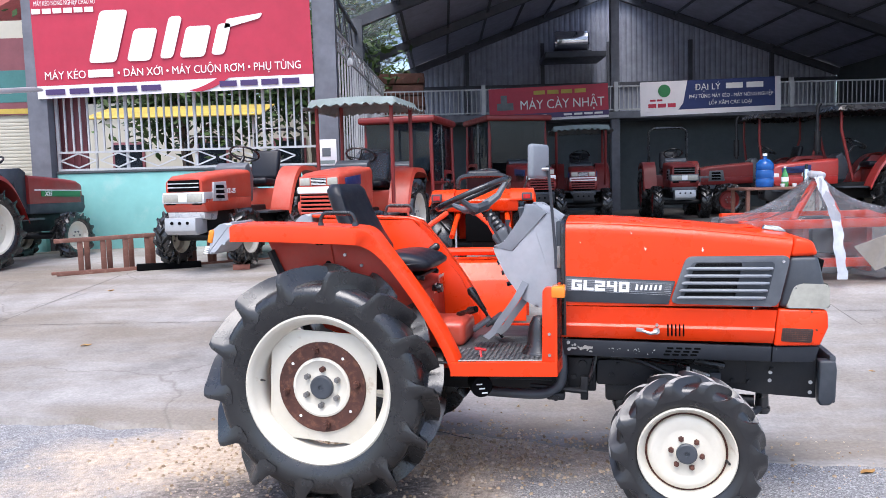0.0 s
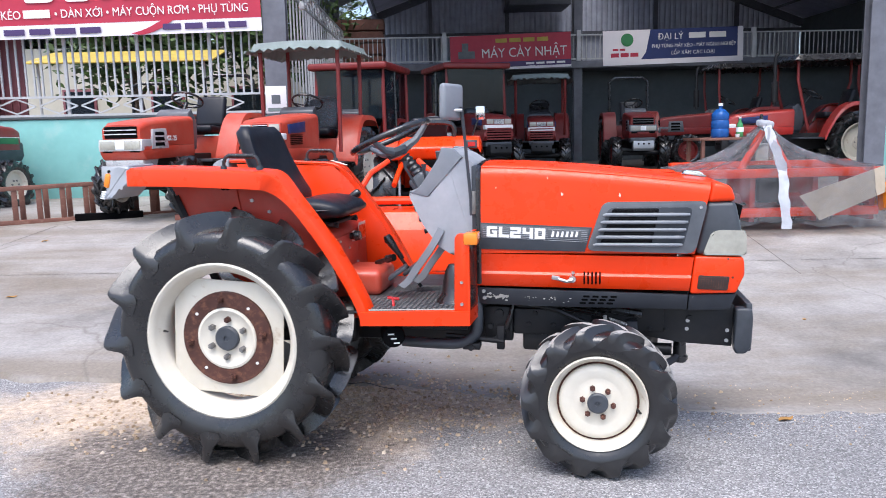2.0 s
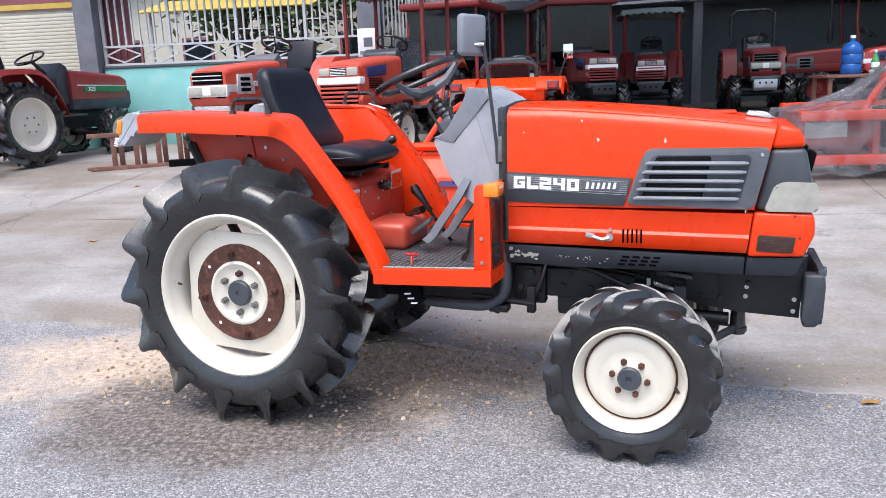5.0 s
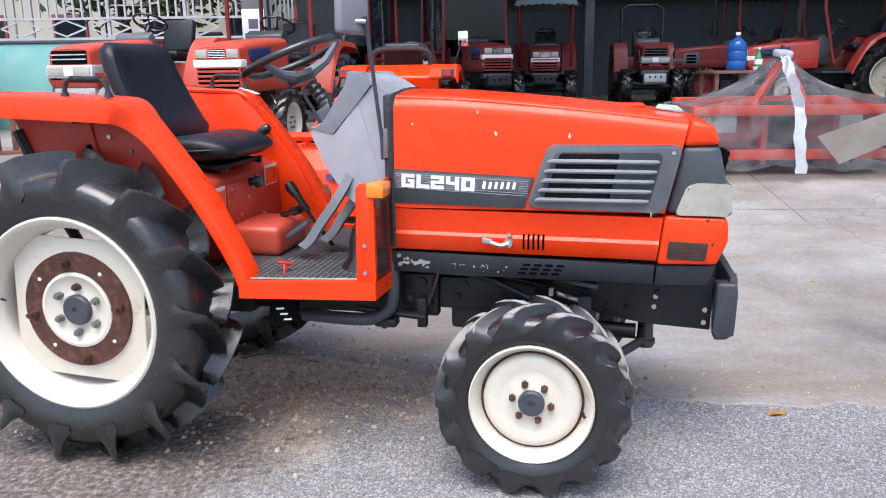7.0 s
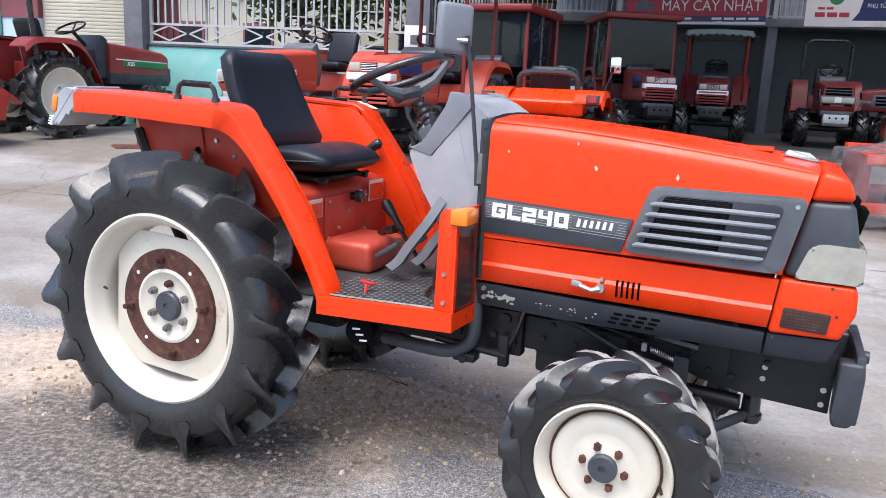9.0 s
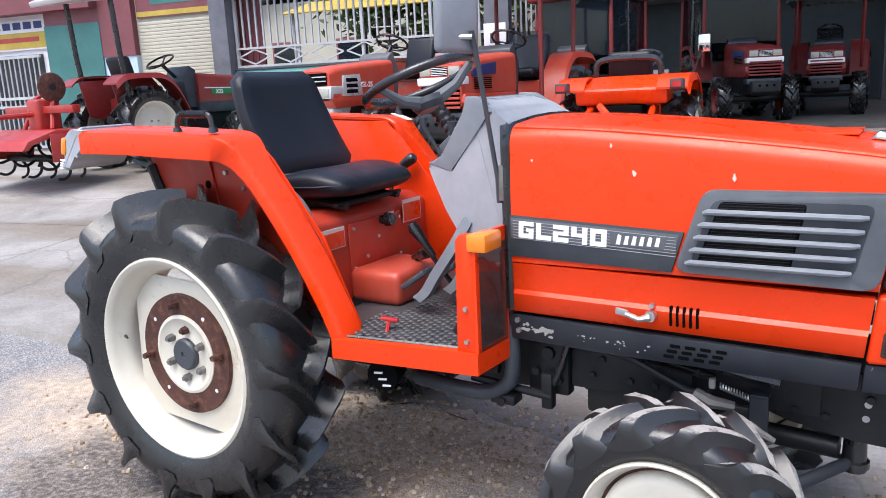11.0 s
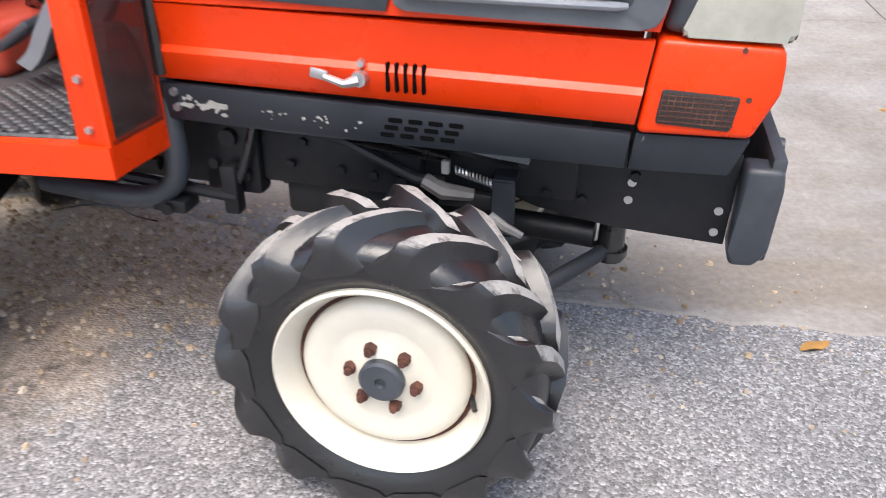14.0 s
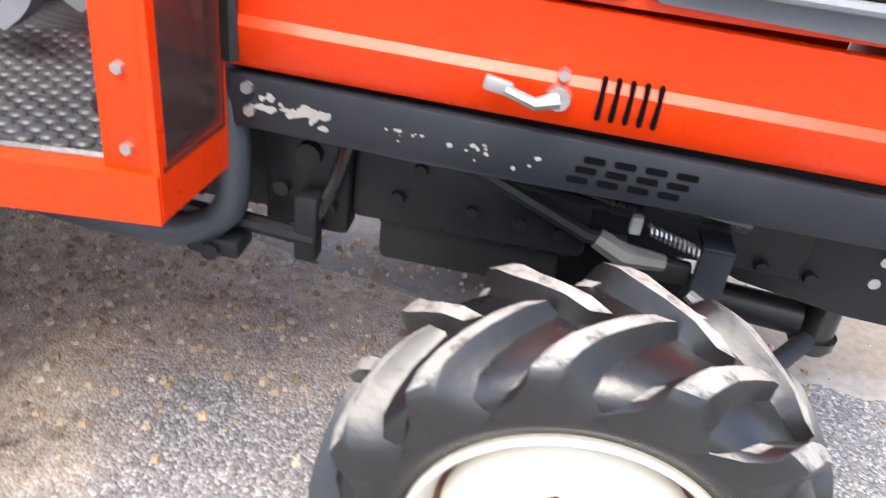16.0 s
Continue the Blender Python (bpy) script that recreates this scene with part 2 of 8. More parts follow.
def concrete_material():
    """Worn concrete apron: broad damp stains, pale dusty areas, fine grain and hairline cracks."""
    m = bpy.data.materials.new("worn_concrete")
    m.use_nodes = True
    nt = m.node_tree
    b = nt.nodes["Principled BSDF"]
    base = ramp(nt, noise_tex(nt, 0.8, 10, 0.68), [(0.32, (0.16, 0.147, 0.135)), (0.44, (0.26, 0.241, 0.224)), (0.56, (0.345, 0.323, 0.304)), (0.7, (0.43, 0.405, 0.384))])
    stain = ramp(nt, noise_tex(nt, 0.9, 6, 0.6, stretch=(0.4, 1.6, 1)), [(0.45, (0, 0, 0)), (0.62, (0.75,) * 3)])
    col = mix(nt, stain, base, (0.2, 0.163, 0.122))
    fine = ramp(nt, noise_tex(nt, 45, 6, 0.7), [(0.25, (0.68,) * 3), (0.7, (1.06,) * 3)])
    mul = nt.nodes.new("ShaderNodeMix")
    mul.data_type, mul.blend_type = "RGBA", "MULTIPLY"
    mul.inputs["Factor"].default_value = 1.0
    nt.links.new(col, mul.inputs["A"])
    nt.links.new(fine, mul.inputs["B"])
    tc = nt.nodes.new("ShaderNodeTexCoord")
    v = nt.nodes.new("ShaderNodeTexVoronoi")
    v.feature = "DISTANCE_TO_EDGE"
    v.inputs["Scale"].default_value = 0.42
    wob = nt.nodes.new("ShaderNodeTexNoise")
    wob.inputs["Scale"].default_value = 2.5
    wob.inputs["Detail"].default_value = 8
    add = nt.nodes.new("ShaderNodeVectorMath")
    add.operation = "MULTIPLY_ADD"
    add.inputs[1].default_value = (0.5, 0.5, 0.0)
    nt.links.new(tc.outputs["Object"], wob.inputs["Vector"])
    nt.links.new(wob.outputs["Color"], add.inputs[0])
    nt.links.new(tc.outputs["Object"], add.inputs[2])
    nt.links.new(add.outputs[0], v.inputs["Vector"])
    crack = ramp(nt, v.outputs["Distance"], [(0.0, (0.55,) * 3), (0.006, (0, 0, 0))])
    col = mix(nt, crack, mul.outputs["Result"], (0.12, 0.105, 0.09))
    nt.links.new(col, b.inputs["Base Color"])
    rr = ramp(nt, noise_tex(nt, 1.2, 5), [(0.3, (0.55,) * 3), (0.7, (0.9,) * 3)])
    nt.links.new(rr, b.inputs["Roughness"])
    bp = nt.nodes.new("ShaderNodeBump")
    bp.inputs["Strength"].default_value = 0.35
    bp.inputs["Distance"].default_value = 0.006
    nt.links.new(noise_tex(nt, 35, 8, 0.7), bp.inputs["Height"])
    nt.links.new(bp.outputs[0], b.inputs["Normal"])
    return m


def asphalt_material():
    """Chip-seal road: many pale stone chips in grey binder, brown soil washed into it in patches."""
    m = bpy.data.materials.new("chip_seal_road")
    m.use_nodes = True
    nt = m.node_tree
    b = nt.nodes["Principled BSDF"]
    tc = nt.nodes.new("ShaderNodeTexCoord")
    v = nt.nodes.new("ShaderNodeTexVoronoi")
    v.inputs["Scale"].default_value = 150
    nt.links.new(tc.outputs["Object"], v.inputs["Vector"])
    sep = nt.nodes.new("ShaderNodeSeparateColor")
    nt.links.new(v.outputs["Color"], sep.inputs[0])
    chips = ramp(nt, sep.outputs[0], [(0.0, (0.125, 0.122, 0.123)), (0.45, (0.22, 0.215, 0.216)), (0.78, (0.3, 0.293, 0.294)), (1.0, (0.46, 0.45, 0.447))])
    broad = ramp(nt, noise_tex(nt, 1.1, 6), [(0.3, (0.8,) * 3), (0.7, (1.1,) * 3)])
    mul = nt.nodes.new("ShaderNodeMix")
    mul.data_type, mul.blend_type = "RGBA", "MULTIPLY"
    mul.inputs["Factor"].default_value = 1.0
    nt.links.new(chips, mul.inputs["A"])
    nt.links.new(broad, mul.inputs["B"])
    # soil between the wheels and along the edge of the slab
    vm = nt.nodes.new("ShaderNodeVectorMath")
    vm.operation = "SUBTRACT"
    vm.inputs[1].default_value = (-0.75, 4.05, 0)
    nt.links.new(tc.outputs["Object"], vm.inputs[0])
    sc = nt.nodes.new("ShaderNodeVectorMath")
    sc.operation = "MULTIPLY"
    sc.inputs[1].default_value = (0.42, 1.0, 0)
    nt.links.new(vm.outputs[0], sc.inputs[0])
    ln = nt.nodes.new("ShaderNodeVectorMath")
    ln.operation = "LENGTH"
    nt.links.new(sc.outputs[0], ln.inputs[0])
    nadd = nt.nodes.new("ShaderNodeMath")
    nadd.operation = "MULTIPLY_ADD"
    nadd.inputs[1].default_value = 0.75
    nt.links.new(noise_tex(nt, 1.6, 8, 0.65), nadd.inputs[0])
    half = nt.nodes.new("ShaderNodeMath")
    half.operation = "MULTIPLY"
    half.inputs[1].default_value = 0.52
    nt.links.new(ln.outputs["Value"], half.inputs[0])
    nt.links.new(half.outputs[0], nadd.inputs[2])
    soilf = ramp(nt, nadd.outputs[0], [(0.6, (0.95,) * 3), (0.8, (0, 0, 0))])
    soilf2 = nt.nodes.new("ShaderNodeMath")
    soilf2.operation = "MULTIPLY"
    nt.links.new(soilf, soilf2.inputs[0])
    grit = ramp(nt, noise_tex(nt, 28, 6, 0.7), [(0.42, (1, 1, 1)), (0.7, (0.7,) * 3)])
    nt.links.new(grit, soilf2.inputs[1])
    soil = ramp(nt, noise_tex(nt, 22, 10, 0.8), [(0.33, (0.15, 0.11, 0.075)), (0.44, (0.42, 0.325, 0.235)), (0.6, (0.63, 0.51, 0.39))])
    col = mix(nt, soilf2.outputs[0], mul.outputs["Result"], soil)
    # an old damp, oily patch of brown mud on the road
    dv = nt.nodes.new("ShaderNodeVectorMath")
    dv.operation = "SUBTRACT"
    dv.inputs[1].default_value = (-0.68, 3.42, 0)
    nt.links.new(tc.outputs["Object"], dv.inputs[0])
    ds = nt.nodes.new("ShaderNodeVectorMath")
    ds.operation = "MULTIPLY"
    ds.inputs[1].default_value = (0.9, 1.4, 0)
    nt.links.new(dv.outputs[0], ds.inputs[0])
    dl = nt.nodes.new("ShaderNodeVectorMath")
    dl.operation = "LENGTH"
    nt.links.new(ds.outputs[0], dl.inputs[0])
    dm = nt.nodes.new("ShaderNodeMath")
    dm.operation = "MULTIPLY_ADD"
    dm.inputs[1].default_value = 0.9
    nt.links.new(noise_tex(nt, 3.5, 9, 0.65), dm.inputs[0])
    nt.links.new(dl.outputs["Value"], dm.inputs[2])
    spots = nt.nodes.new("ShaderNodeMath")
    spots.operation = "MULTIPLY_ADD"
    spots.inputs[1].default_value = 0.35
    halved = nt.nodes.new("ShaderNodeMath")
    halved.operation = "MULTIPLY"
    halved.inputs[1].default_value = 0.5
    nt.links.new(dm.outputs[0], halved.inputs[0])
    nt.links.new(noise_tex(nt, 26, 8, 0.75), spots.inputs[0])
    nt.links.new(halved.outputs[0], spots.inputs[2])
    dampf = ramp(nt, spots.outputs[0], [(0.68, (0.95,) * 3), (0.84, (0, 0, 0))])
    mud = ramp(nt, noise_tex(nt, 40, 8, 0.75), [(0.38, (0.04, 0.032, 0.027)), (0.5, (0.12, 0.1, 0.086)), (0.62, (0.3, 0.26, 0.235))])
    col = mix(nt, dampf, col, mud)
    nt.links.new(col, b.inputs["Base Color"])
    b.inputs["Roughness"].default_value = 0.85
    bp = nt.nodes.new("ShaderNodeBump")
    bp.inputs["Strength"].default_value = 0.6
    bp.inputs["Distance"].default_value = 0.006
    nt.links.new(v.outputs["Distance"], bp.inputs["Height"])
    bp.invert = True
    nt.links.new(bp.outputs[0], b.inputs["Normal"])
    return m


CONCRETE = concrete_material()
ROAD = asphalt_material()


# ---- mesh helpers ----
def box(bm, lo, hi, bev=0.0, seg=2):
    c = [(a + b) / 2 for a, b in zip(lo, hi)]
    s = [abs(b - a) for a, b in zip(lo, hi)]
    r = bmesh.ops.create_cube(bm, size=1.0, matrix=Matrix.Translation(c) @ Matrix.Diagonal((*s, 1)))
    if bev:
        edges = list({e for v in r["verts"] for e in v.link_edges})
        bmesh.ops.bevel(bm, geom=edges, offset=min(bev, 0.45 * min(s)), segments=seg, affect="EDGES", profile=0.5)
    return bm


def obox(bm, m, size, bev=0.0, seg=2):
    """A box of that size about the pose m."""
    r = bmesh.ops.create_cube(bm, size=1.0, matrix=m @ Matrix.Diagonal((*size, 1)))
    if bev:
        edges = list({e for v in r["verts"] for e in v.link_edges})
        bmesh.ops.bevel(bm, geom=edges, offset=min(bev, 0.45 * min(size)), segments=seg, affect="EDGES", profile=0.5)
    return bm


def cyl(bm, p0, p1, r0, r1=None, seg=16):
    p0, p1 = Vector(p0), Vector(p1)
    d = p1 - p0
    m = Matrix.Translation((p0 + p1) / 2) @ d.to_track_quat("Z", "Y").to_matrix().to_4x4()
    bmesh.ops.create_cone(bm, cap_ends=True, segments=seg, radius1=r0, radius2=r0 if r1 is None else r1, depth=d.length, matrix=m)
    return bm


def tube(bm, pts, r, seg=8, closed=False):
    pts = [Vector(p) for p in pts]
    n = len(pts)
    rings = []
    up = None
    for i, p in enumerate(pts):
        a = pts[(i - 1) % n] if closed or i else p
        b = pts[(i + 1) % n] if closed or i < n - 1 else p
        t = (b - a).normalized()
        if up is None:
            up = t.orthogonal().normalized()
        up = (up - t * up.dot(t)).normalized()
        side = t.cross(up)
        rr = r[i] if isinstance(r, (list, tuple)) else r
        rings.append([bm.verts.new(p + (up * math.cos(k * math.tau / seg) + side * math.sin(k * math.tau / seg)) * rr) for k in range(seg)])
    for i in range(n if closed else n - 1):
        A, B = rings[i], rings[(i + 1) % n]
        for k in range(seg):
            bm.faces.new((A[k], A[(k + 1) % seg], B[(k + 1) % seg], B[k]))
    if not closed:
        bm.faces.new(rings[0][::-1])
        bm.faces.new(rings[-1])
    return bm


def arc_pts(pts, n=6):
    """A smooth line through the points (Catmull-Rom)."""
    P = [Vector(p) for p in pts]
    out = []
    for i in range(len(P) - 1):
        a, b, c, d = P[max(i - 1, 0)], P[i], P[i + 1], P[min(i + 2, len(P) - 1)]
        for k in range(n):
            t = k / n
            out.append(0.5 * (2 * b + (c - a) * t + (2 * a - 5 * b + 4 * c - d) * t * t + (3 * b - a - 3 * c + d) * t ** 3))
    return out + [P[-1]]


def lathe(bm, prof, seg=32, centre=(0, 0, 0), axis="Y"):
    """Turns the profile of (radius, offset) about an axis through the centre."""
    c = Vector(centre)
    rings = []
    for r, o in prof:
        ring = []
        for k in range(seg):
            a = math.tau * k / seg
            u, v = r * math.cos(a), r * math.sin(a)
            ring.append(bm.verts.new(c + (Vector((u, o, v)) if axis == "Y" else Vector((u, v, o)))))
        rings.append(ring)
    for A, B in zip(rings, rings[1:]):
        for k in range(seg):
            bm.faces.new((A[k], A[(k + 1) % seg], B[(k + 1) % seg], B[k]))
    return bm


def prism(bm, pts, y0, y1, bev=0.0, seg=2):
    """An outline of (x, z) drawn out from y0 to y1."""
    A = [bm.verts.new((x, y0, z)) for x, z in pts]
    B = [bm.verts.new((x, y1, z)) for x, z in pts]
    n = len(pts)
    bm.faces.new(A)
    bm.faces.new(B[::-1])
    for k in range(n):
        bm.faces.new((A[k], B[k], B[(k + 1) % n], A[(k + 1) % n]))
    if bev:
        edges = list({e for v in A + B for e in v.link_edges})
        bmesh.ops.bevel(bm, geom=edges, offset=bev, segments=seg, affect="EDGES", profile=0.5)
    return bm


def loft(bm, sections, caps=True, closed=True):
    rings = [[bm.verts.new(p) for p in s] for s in sections]
    n = len(rings[0])
    for A, B in zip(rings, rings[1:]):
        for k in range(n if closed else n - 1):
            bm.faces.new((A[k], A[(k + 1) % n], B[(k + 1) % n], B[k]))
    if caps:
        bm.faces.new(rings[0][::-1])
        bm.faces.new(rings[-1])
    return bm


def mesh_of(name, bm, material, sharp=38):
    bmesh.ops.recalc_face_normals(bm, faces=bm.faces)
    me = bpy.data.meshes.new(name)
    bm.to_mesh(me)
    bm.free()
    me.materials.append(material)
    me.shade_smooth()
    me.set_sharp_from_angle(angle=radians(sharp))
    return me


def part(name, bm, material, parent, label="", m=None, sharp=38):
    """One mesh object under a thing or a part."""
    me = bm if isinstance(bm, bpy.types.Mesh) else mesh_of(name, bm, material, sharp)
    ob = new(name, me)
    ob.parent = parent
    if m is not None:
        ob.matrix_basis = m
    if label:
        ob["label"] = label
    return ob


def thing(name, label, category, m=None, group="", kind=""):
    ob = new(name)
    ob.empty_display_size = 0.1
    if m is not None:
        ob.matrix_basis = m
    return tagged(ob, label, category, group, kind)


def solid(name, bm, material, label, category="", m=None, group="", kind=""):
    ob = new(name, mesh_of(name, bm, material))
    if m is not None:
        ob.matrix_basis = m
    return tagged(ob, label, category, group, kind)


def B():
    return bmesh.new()


def rounded(pts, r, n=4):
    """An (x, z) outline with its corners rounded."""
    out = []
    k = len(pts)
    for i in range(k):
        p, a, b = Vector(pts[i]), Vector(pts[i - 1]), Vector(pts[(i + 1) % k])
        da, db = (a - p), (b - p)
        ra = min(r, da.length * 0.45)
        rb = min(r, db.length * 0.45)
        s, e = p + da.normalized() * ra, p + db.normalized() * rb
        for j in range(n + 1):
            t = j / n
            q = s * (1 - t) ** 2 + p * 2 * t * (1 - t) + e * t * t
            out.append((q.x, q.y))
    return out


def lettering(name, text, size, material, parent, m, depth=0.002, shear=0.0, bold=0.0, space=1.0):
    cu = bpy.data.curves.new(name, "FONT")
    cu.body, cu.size, cu.extrude, cu.shear, cu.offset = text, size, depth, shear, bold
    cu.align_x, cu.align_y = "LEFT", "BOTTOM_BASELINE"
    cu.space_character = space
    cu.resolution_u = 3
    tmp = bpy.data.objects.new(name, cu)
    me = bpy.data.meshes.new_from_object(tmp)
    bpy.data.objects.remove(tmp)
    me.materials.clear()
    me.materials.append(material)
    ob = new(name, me)
    ob.parent = parent
    ob.matrix_basis = m
    return ob


UPRIGHT = pose(0, 0, 0, 90, 0, 0)   # letters that stand up and face -y


def fit_width(ob, width):
    xs = [v.co.x for v in ob.data.vertices]
    k = width / (max(xs) - min(xs))
    for v in ob.data.vertices:
        v.co.x *= k


# ---- ground ----
RISE = ((-400, 0.0), (4.4, 0.0), (6.5, 0.2), (9.0, 0.48), (12.0, 0.57), (15.0, 0.62), (900, 0.62))


def floor_z(y):
    for (a, za), (b, zb) in zip(RISE, RISE[1:]):
        if y <= b:
            return za + (zb - za) * (y - a) / (b - a)
    return RISE[-1][1]


def edge_y(x):
    """The broken edge between the road and the concrete apron."""
    ks = ((-400, 5.2), (-3.0, 4.85), (-1.35, 4.56), (0.0, 4.36), (0.9, 4.0), (1.4, 3.84), (2.2, 3.7), (5.0, 3.45), (400, 3.4))
    for (a, ya), (b, yb) in zip(ks, ks[1:]):
        if x <= b:
            y = ya + (yb - ya) * (x - a) / (b - a)
            break
    return y + 0.09 * noise.noise((x * 1.3, 0, 3.1)) + 0.06 * noise.noise((x * 4.1, 5, 0)) + 0.03 * noise.noise((x * 11.0, 2, 0))


def build_ground():
    bm = B()
    xs = [-400, -60, -20] + [-8 + 0.08 * k for k in range(201)] + [20, 60, 400]
    ys_far = [6.5, 8, 9, 10.5, 12, 15, 30, 100, 900]
    rows_ = []
    for x in xs:
        e = edge_y(x)
        rows_.append([bm.verts.new((x, e - 0.03, -0.02))] + [bm.verts.new((x, y, floor_z(y) + 0.006)) for y in [e, e + 0.12, e + 0.5] + ys_far])
    for r0, r1 in zip(rows_, rows_[1:]):
        for k in range(len(r0) - 1):
            bm.faces.new((r0[k], r1[k], r1[k + 1], r0[k + 1]))
    apron = solid("ground", bm, CONCRETE, "pale worn concrete apron with damp stains and cracks", "ground", kind="structure")
    bm = B()
    rows_ = []
    for x in xs:
        e = edge_y(x)
        rows_.append([bm.verts.new((x, y, z)) for y, z in ((-400, 0.0), (-20, 0.0), (0, 0.0), (2.5, 0.0), (e - 0.02, 0.0), (e + 0.1, -0.004))])
    for r0, r1 in zip(rows_, rows_[1:]):
        for k in range(len(r0) - 1):
            bm.faces.new((r0[k], r1[k], r1[k + 1], r0[k + 1]))
    solid("road", bm, ROAD, "grey chip-seal road with brown soil washed over it", "road", kind="structure")


build_ground()


# ---- wheels ----
def carcass_profile(R, rim, half, bar):
    c = R - bar
    prof = [(rim * 0.97, -half * 0.72), (rim + 0.012, -half * 0.82), (rim + (c - rim) * 0.35, -half * 0.98), (rim + (c - rim) * 0.65, -half),
            (c - (c - rim) * 0.2, -half * 0.95), (c - (c - rim) * 0.07, -half * 0.76), (c, -half * 0.3)]
    return prof + [(r, -o) for r, o in reversed(prof)]


def bar_into(bm, R, rim, half, bar, s, a0):
    """One tread bar on the side s of the tread, from past the middle, curving back to the shoulder; it leads at the middle."""
    c = R - bar
    k = (c - rim) / 0.154
    w = 0.9 if R < 0.4 else 1.0
    path = [(-0.08, -0.03, c - 0.01, R - 0.006, 0.038, 0.018), (0.12, 0.035, c - 0.012, R, 0.038, 0.021), (0.35, 0.115, c - 0.012, R, 0.04, 0.022), (0.56, 0.185, c - 0.014, R - 0.001, 0.043, 0.023),
            (0.76, 0.24, c - 0.026 * k, R - 0.003, 0.048, 0.024), (0.93, 0.28, c - 0.045 * k, R - 0.01, 0.054, 0.024), (1.01, 0.3, c - 0.062 * k, R - 0.026 * k - 0.006, 0.056, 0.02), (1.02, 0.312, c - 0.085 * k, c - 0.05 * k, 0.036, 0.014)]
    turn_k = 1.25 if R < 0.4 else 1.0
    ring = []
    for f, turn, rb, rt, wb, wt in path:
        a, y = a0 + turn * turn_k, s * f * half
        yt = y * (1.0 if f < 0.7 else 1.05)
        quad = []
        if R < 0.4:
            wb, wt = wb * 2.3, wt * 1.5
        else:
            wb, wt = wb * 1.75, wt * 0.72
        lowr, lowy = rb + (rt - rb) * 0.42, (y + yt) / 2
        wl = (wb * 0.3 + wt * 1.25 * 0.7) if R < 0.4 else wb * 0.3 + wt * 0.85
        for rad, ww, yy in ((rb, -wb * w, y), (rb, wb * w, y), (lowr, wl * w, lowy), (rt - 0.006, wt * w * 1.25, yt), (rt, wt * w, yt), (rt, -wt * w, yt), (rt - 0.006, -wt * w * 1.25, yt), (lowr, -wl * w, lowy)):
            aa = a + ww * 0.5 / rad
            quad.append(bm.verts.new((rad * math.cos(aa), yy, rad * math.sin(aa))))
        ring.append(quad)
    n = 8
    for A, C in zip(ring, ring[1:]):
        for j in range(n):
            bm.faces.new((A[j], A[(j + 1) % n], C[(j + 1) % n], C[j]))
    bm.faces.new(ring[0][::-1])
    bm.faces.new(ring[-1])


def tyre_bm(R, rim, half, lugs, bar, seg=56):
    bm = lathe(B(), carcass_profile(R, rim, half, bar), seg)
    for s in (-1, 1):
        for k in range(lugs):
            bar_into(bm, R, rim, half, bar, s, math.tau * (k + (0.5 if s > 0 else 0.0)) / lugs)
    return bm


def ring_marks_bm(radius, y, n, size):
    bm = B()
    for k in range(n):
        a = math.tau * k / n
        obox(bm, Matrix.Translation((radius * math.cos(a), y, radius * math.sin(a))) @ pose(0, 0, 0, 0, -math.degrees(a), 0), size)
    return bm


REAR_R, FRONT_R = 0.55, 0.316
REAR_TYRE, FRONT_TYRE = (REAR_R, 0.332, 0.128, 0.066), (FRONT_R, 0.194, 0.1, 0.025)
BARS = 14


def one_bar(dims, s, material):
    bm = B()
    bar_into(bm, *dims, s, 0.0)
    me = mesh_of("tread_bar", bm, material, 42)
    if material is WORNRUB:
        # the crowns are rubbed pale
        me.materials.append(LUGTOP)
        for p in me.polygons:
            out = Vector((p.center.x, 0, p.center.z)).normalized()
            if p.normal.dot(out) > 0.82 and abs(p.center.y) > 0.0:
                p.material_index = 1
    return me


def near_tyre(rim, dims, rubber, bars, turn, count):
    t = part("tyre", lathe(B(), carcass_profile(*dims), 72), rubber, rim, "black bar-tread tractor tyre")
    for s, me in zip((-1, 1), bars):
        for k in range(count):
            an = 360 * (k + (0.5 if s > 0 else 0)) / count + turn
            part("tread_bar", me, None, rim, m=pose(0, 0, 0, 0, -an, 0))
    return t


REAR_BARS = [one_bar(REAR_TYRE, s, BLACKRUB) for s in (-1, 1)]
FRONT_BARS = [one_bar(FRONT_TYRE, s, WORNRUB) for s in (-1, 1)]


def rear_rim_bm():
    """Outer face at negative y."""
    bm = B()
    lathe(bm, [(0.316, 0.1), (0.341, 0.1), (0.341, 0.088), (0.318, 0.08), (0.3, 0.05), (0.29, 0.03), (0.29, -0.03), (0.3, -0.055), (0.316, -0.083), (0.331, -0.09),
               (0.341, -0.094), (0.341, -0.104), (0.333, -0.109), (0.322, -0.104), (0.312, -0.088), (0.306, -0.07), (0.294, -0.056), (0.288, -0.03), (0.288, 0.03), (0.308, 0.085), (0.316, 0.1)], 72)
    return bm


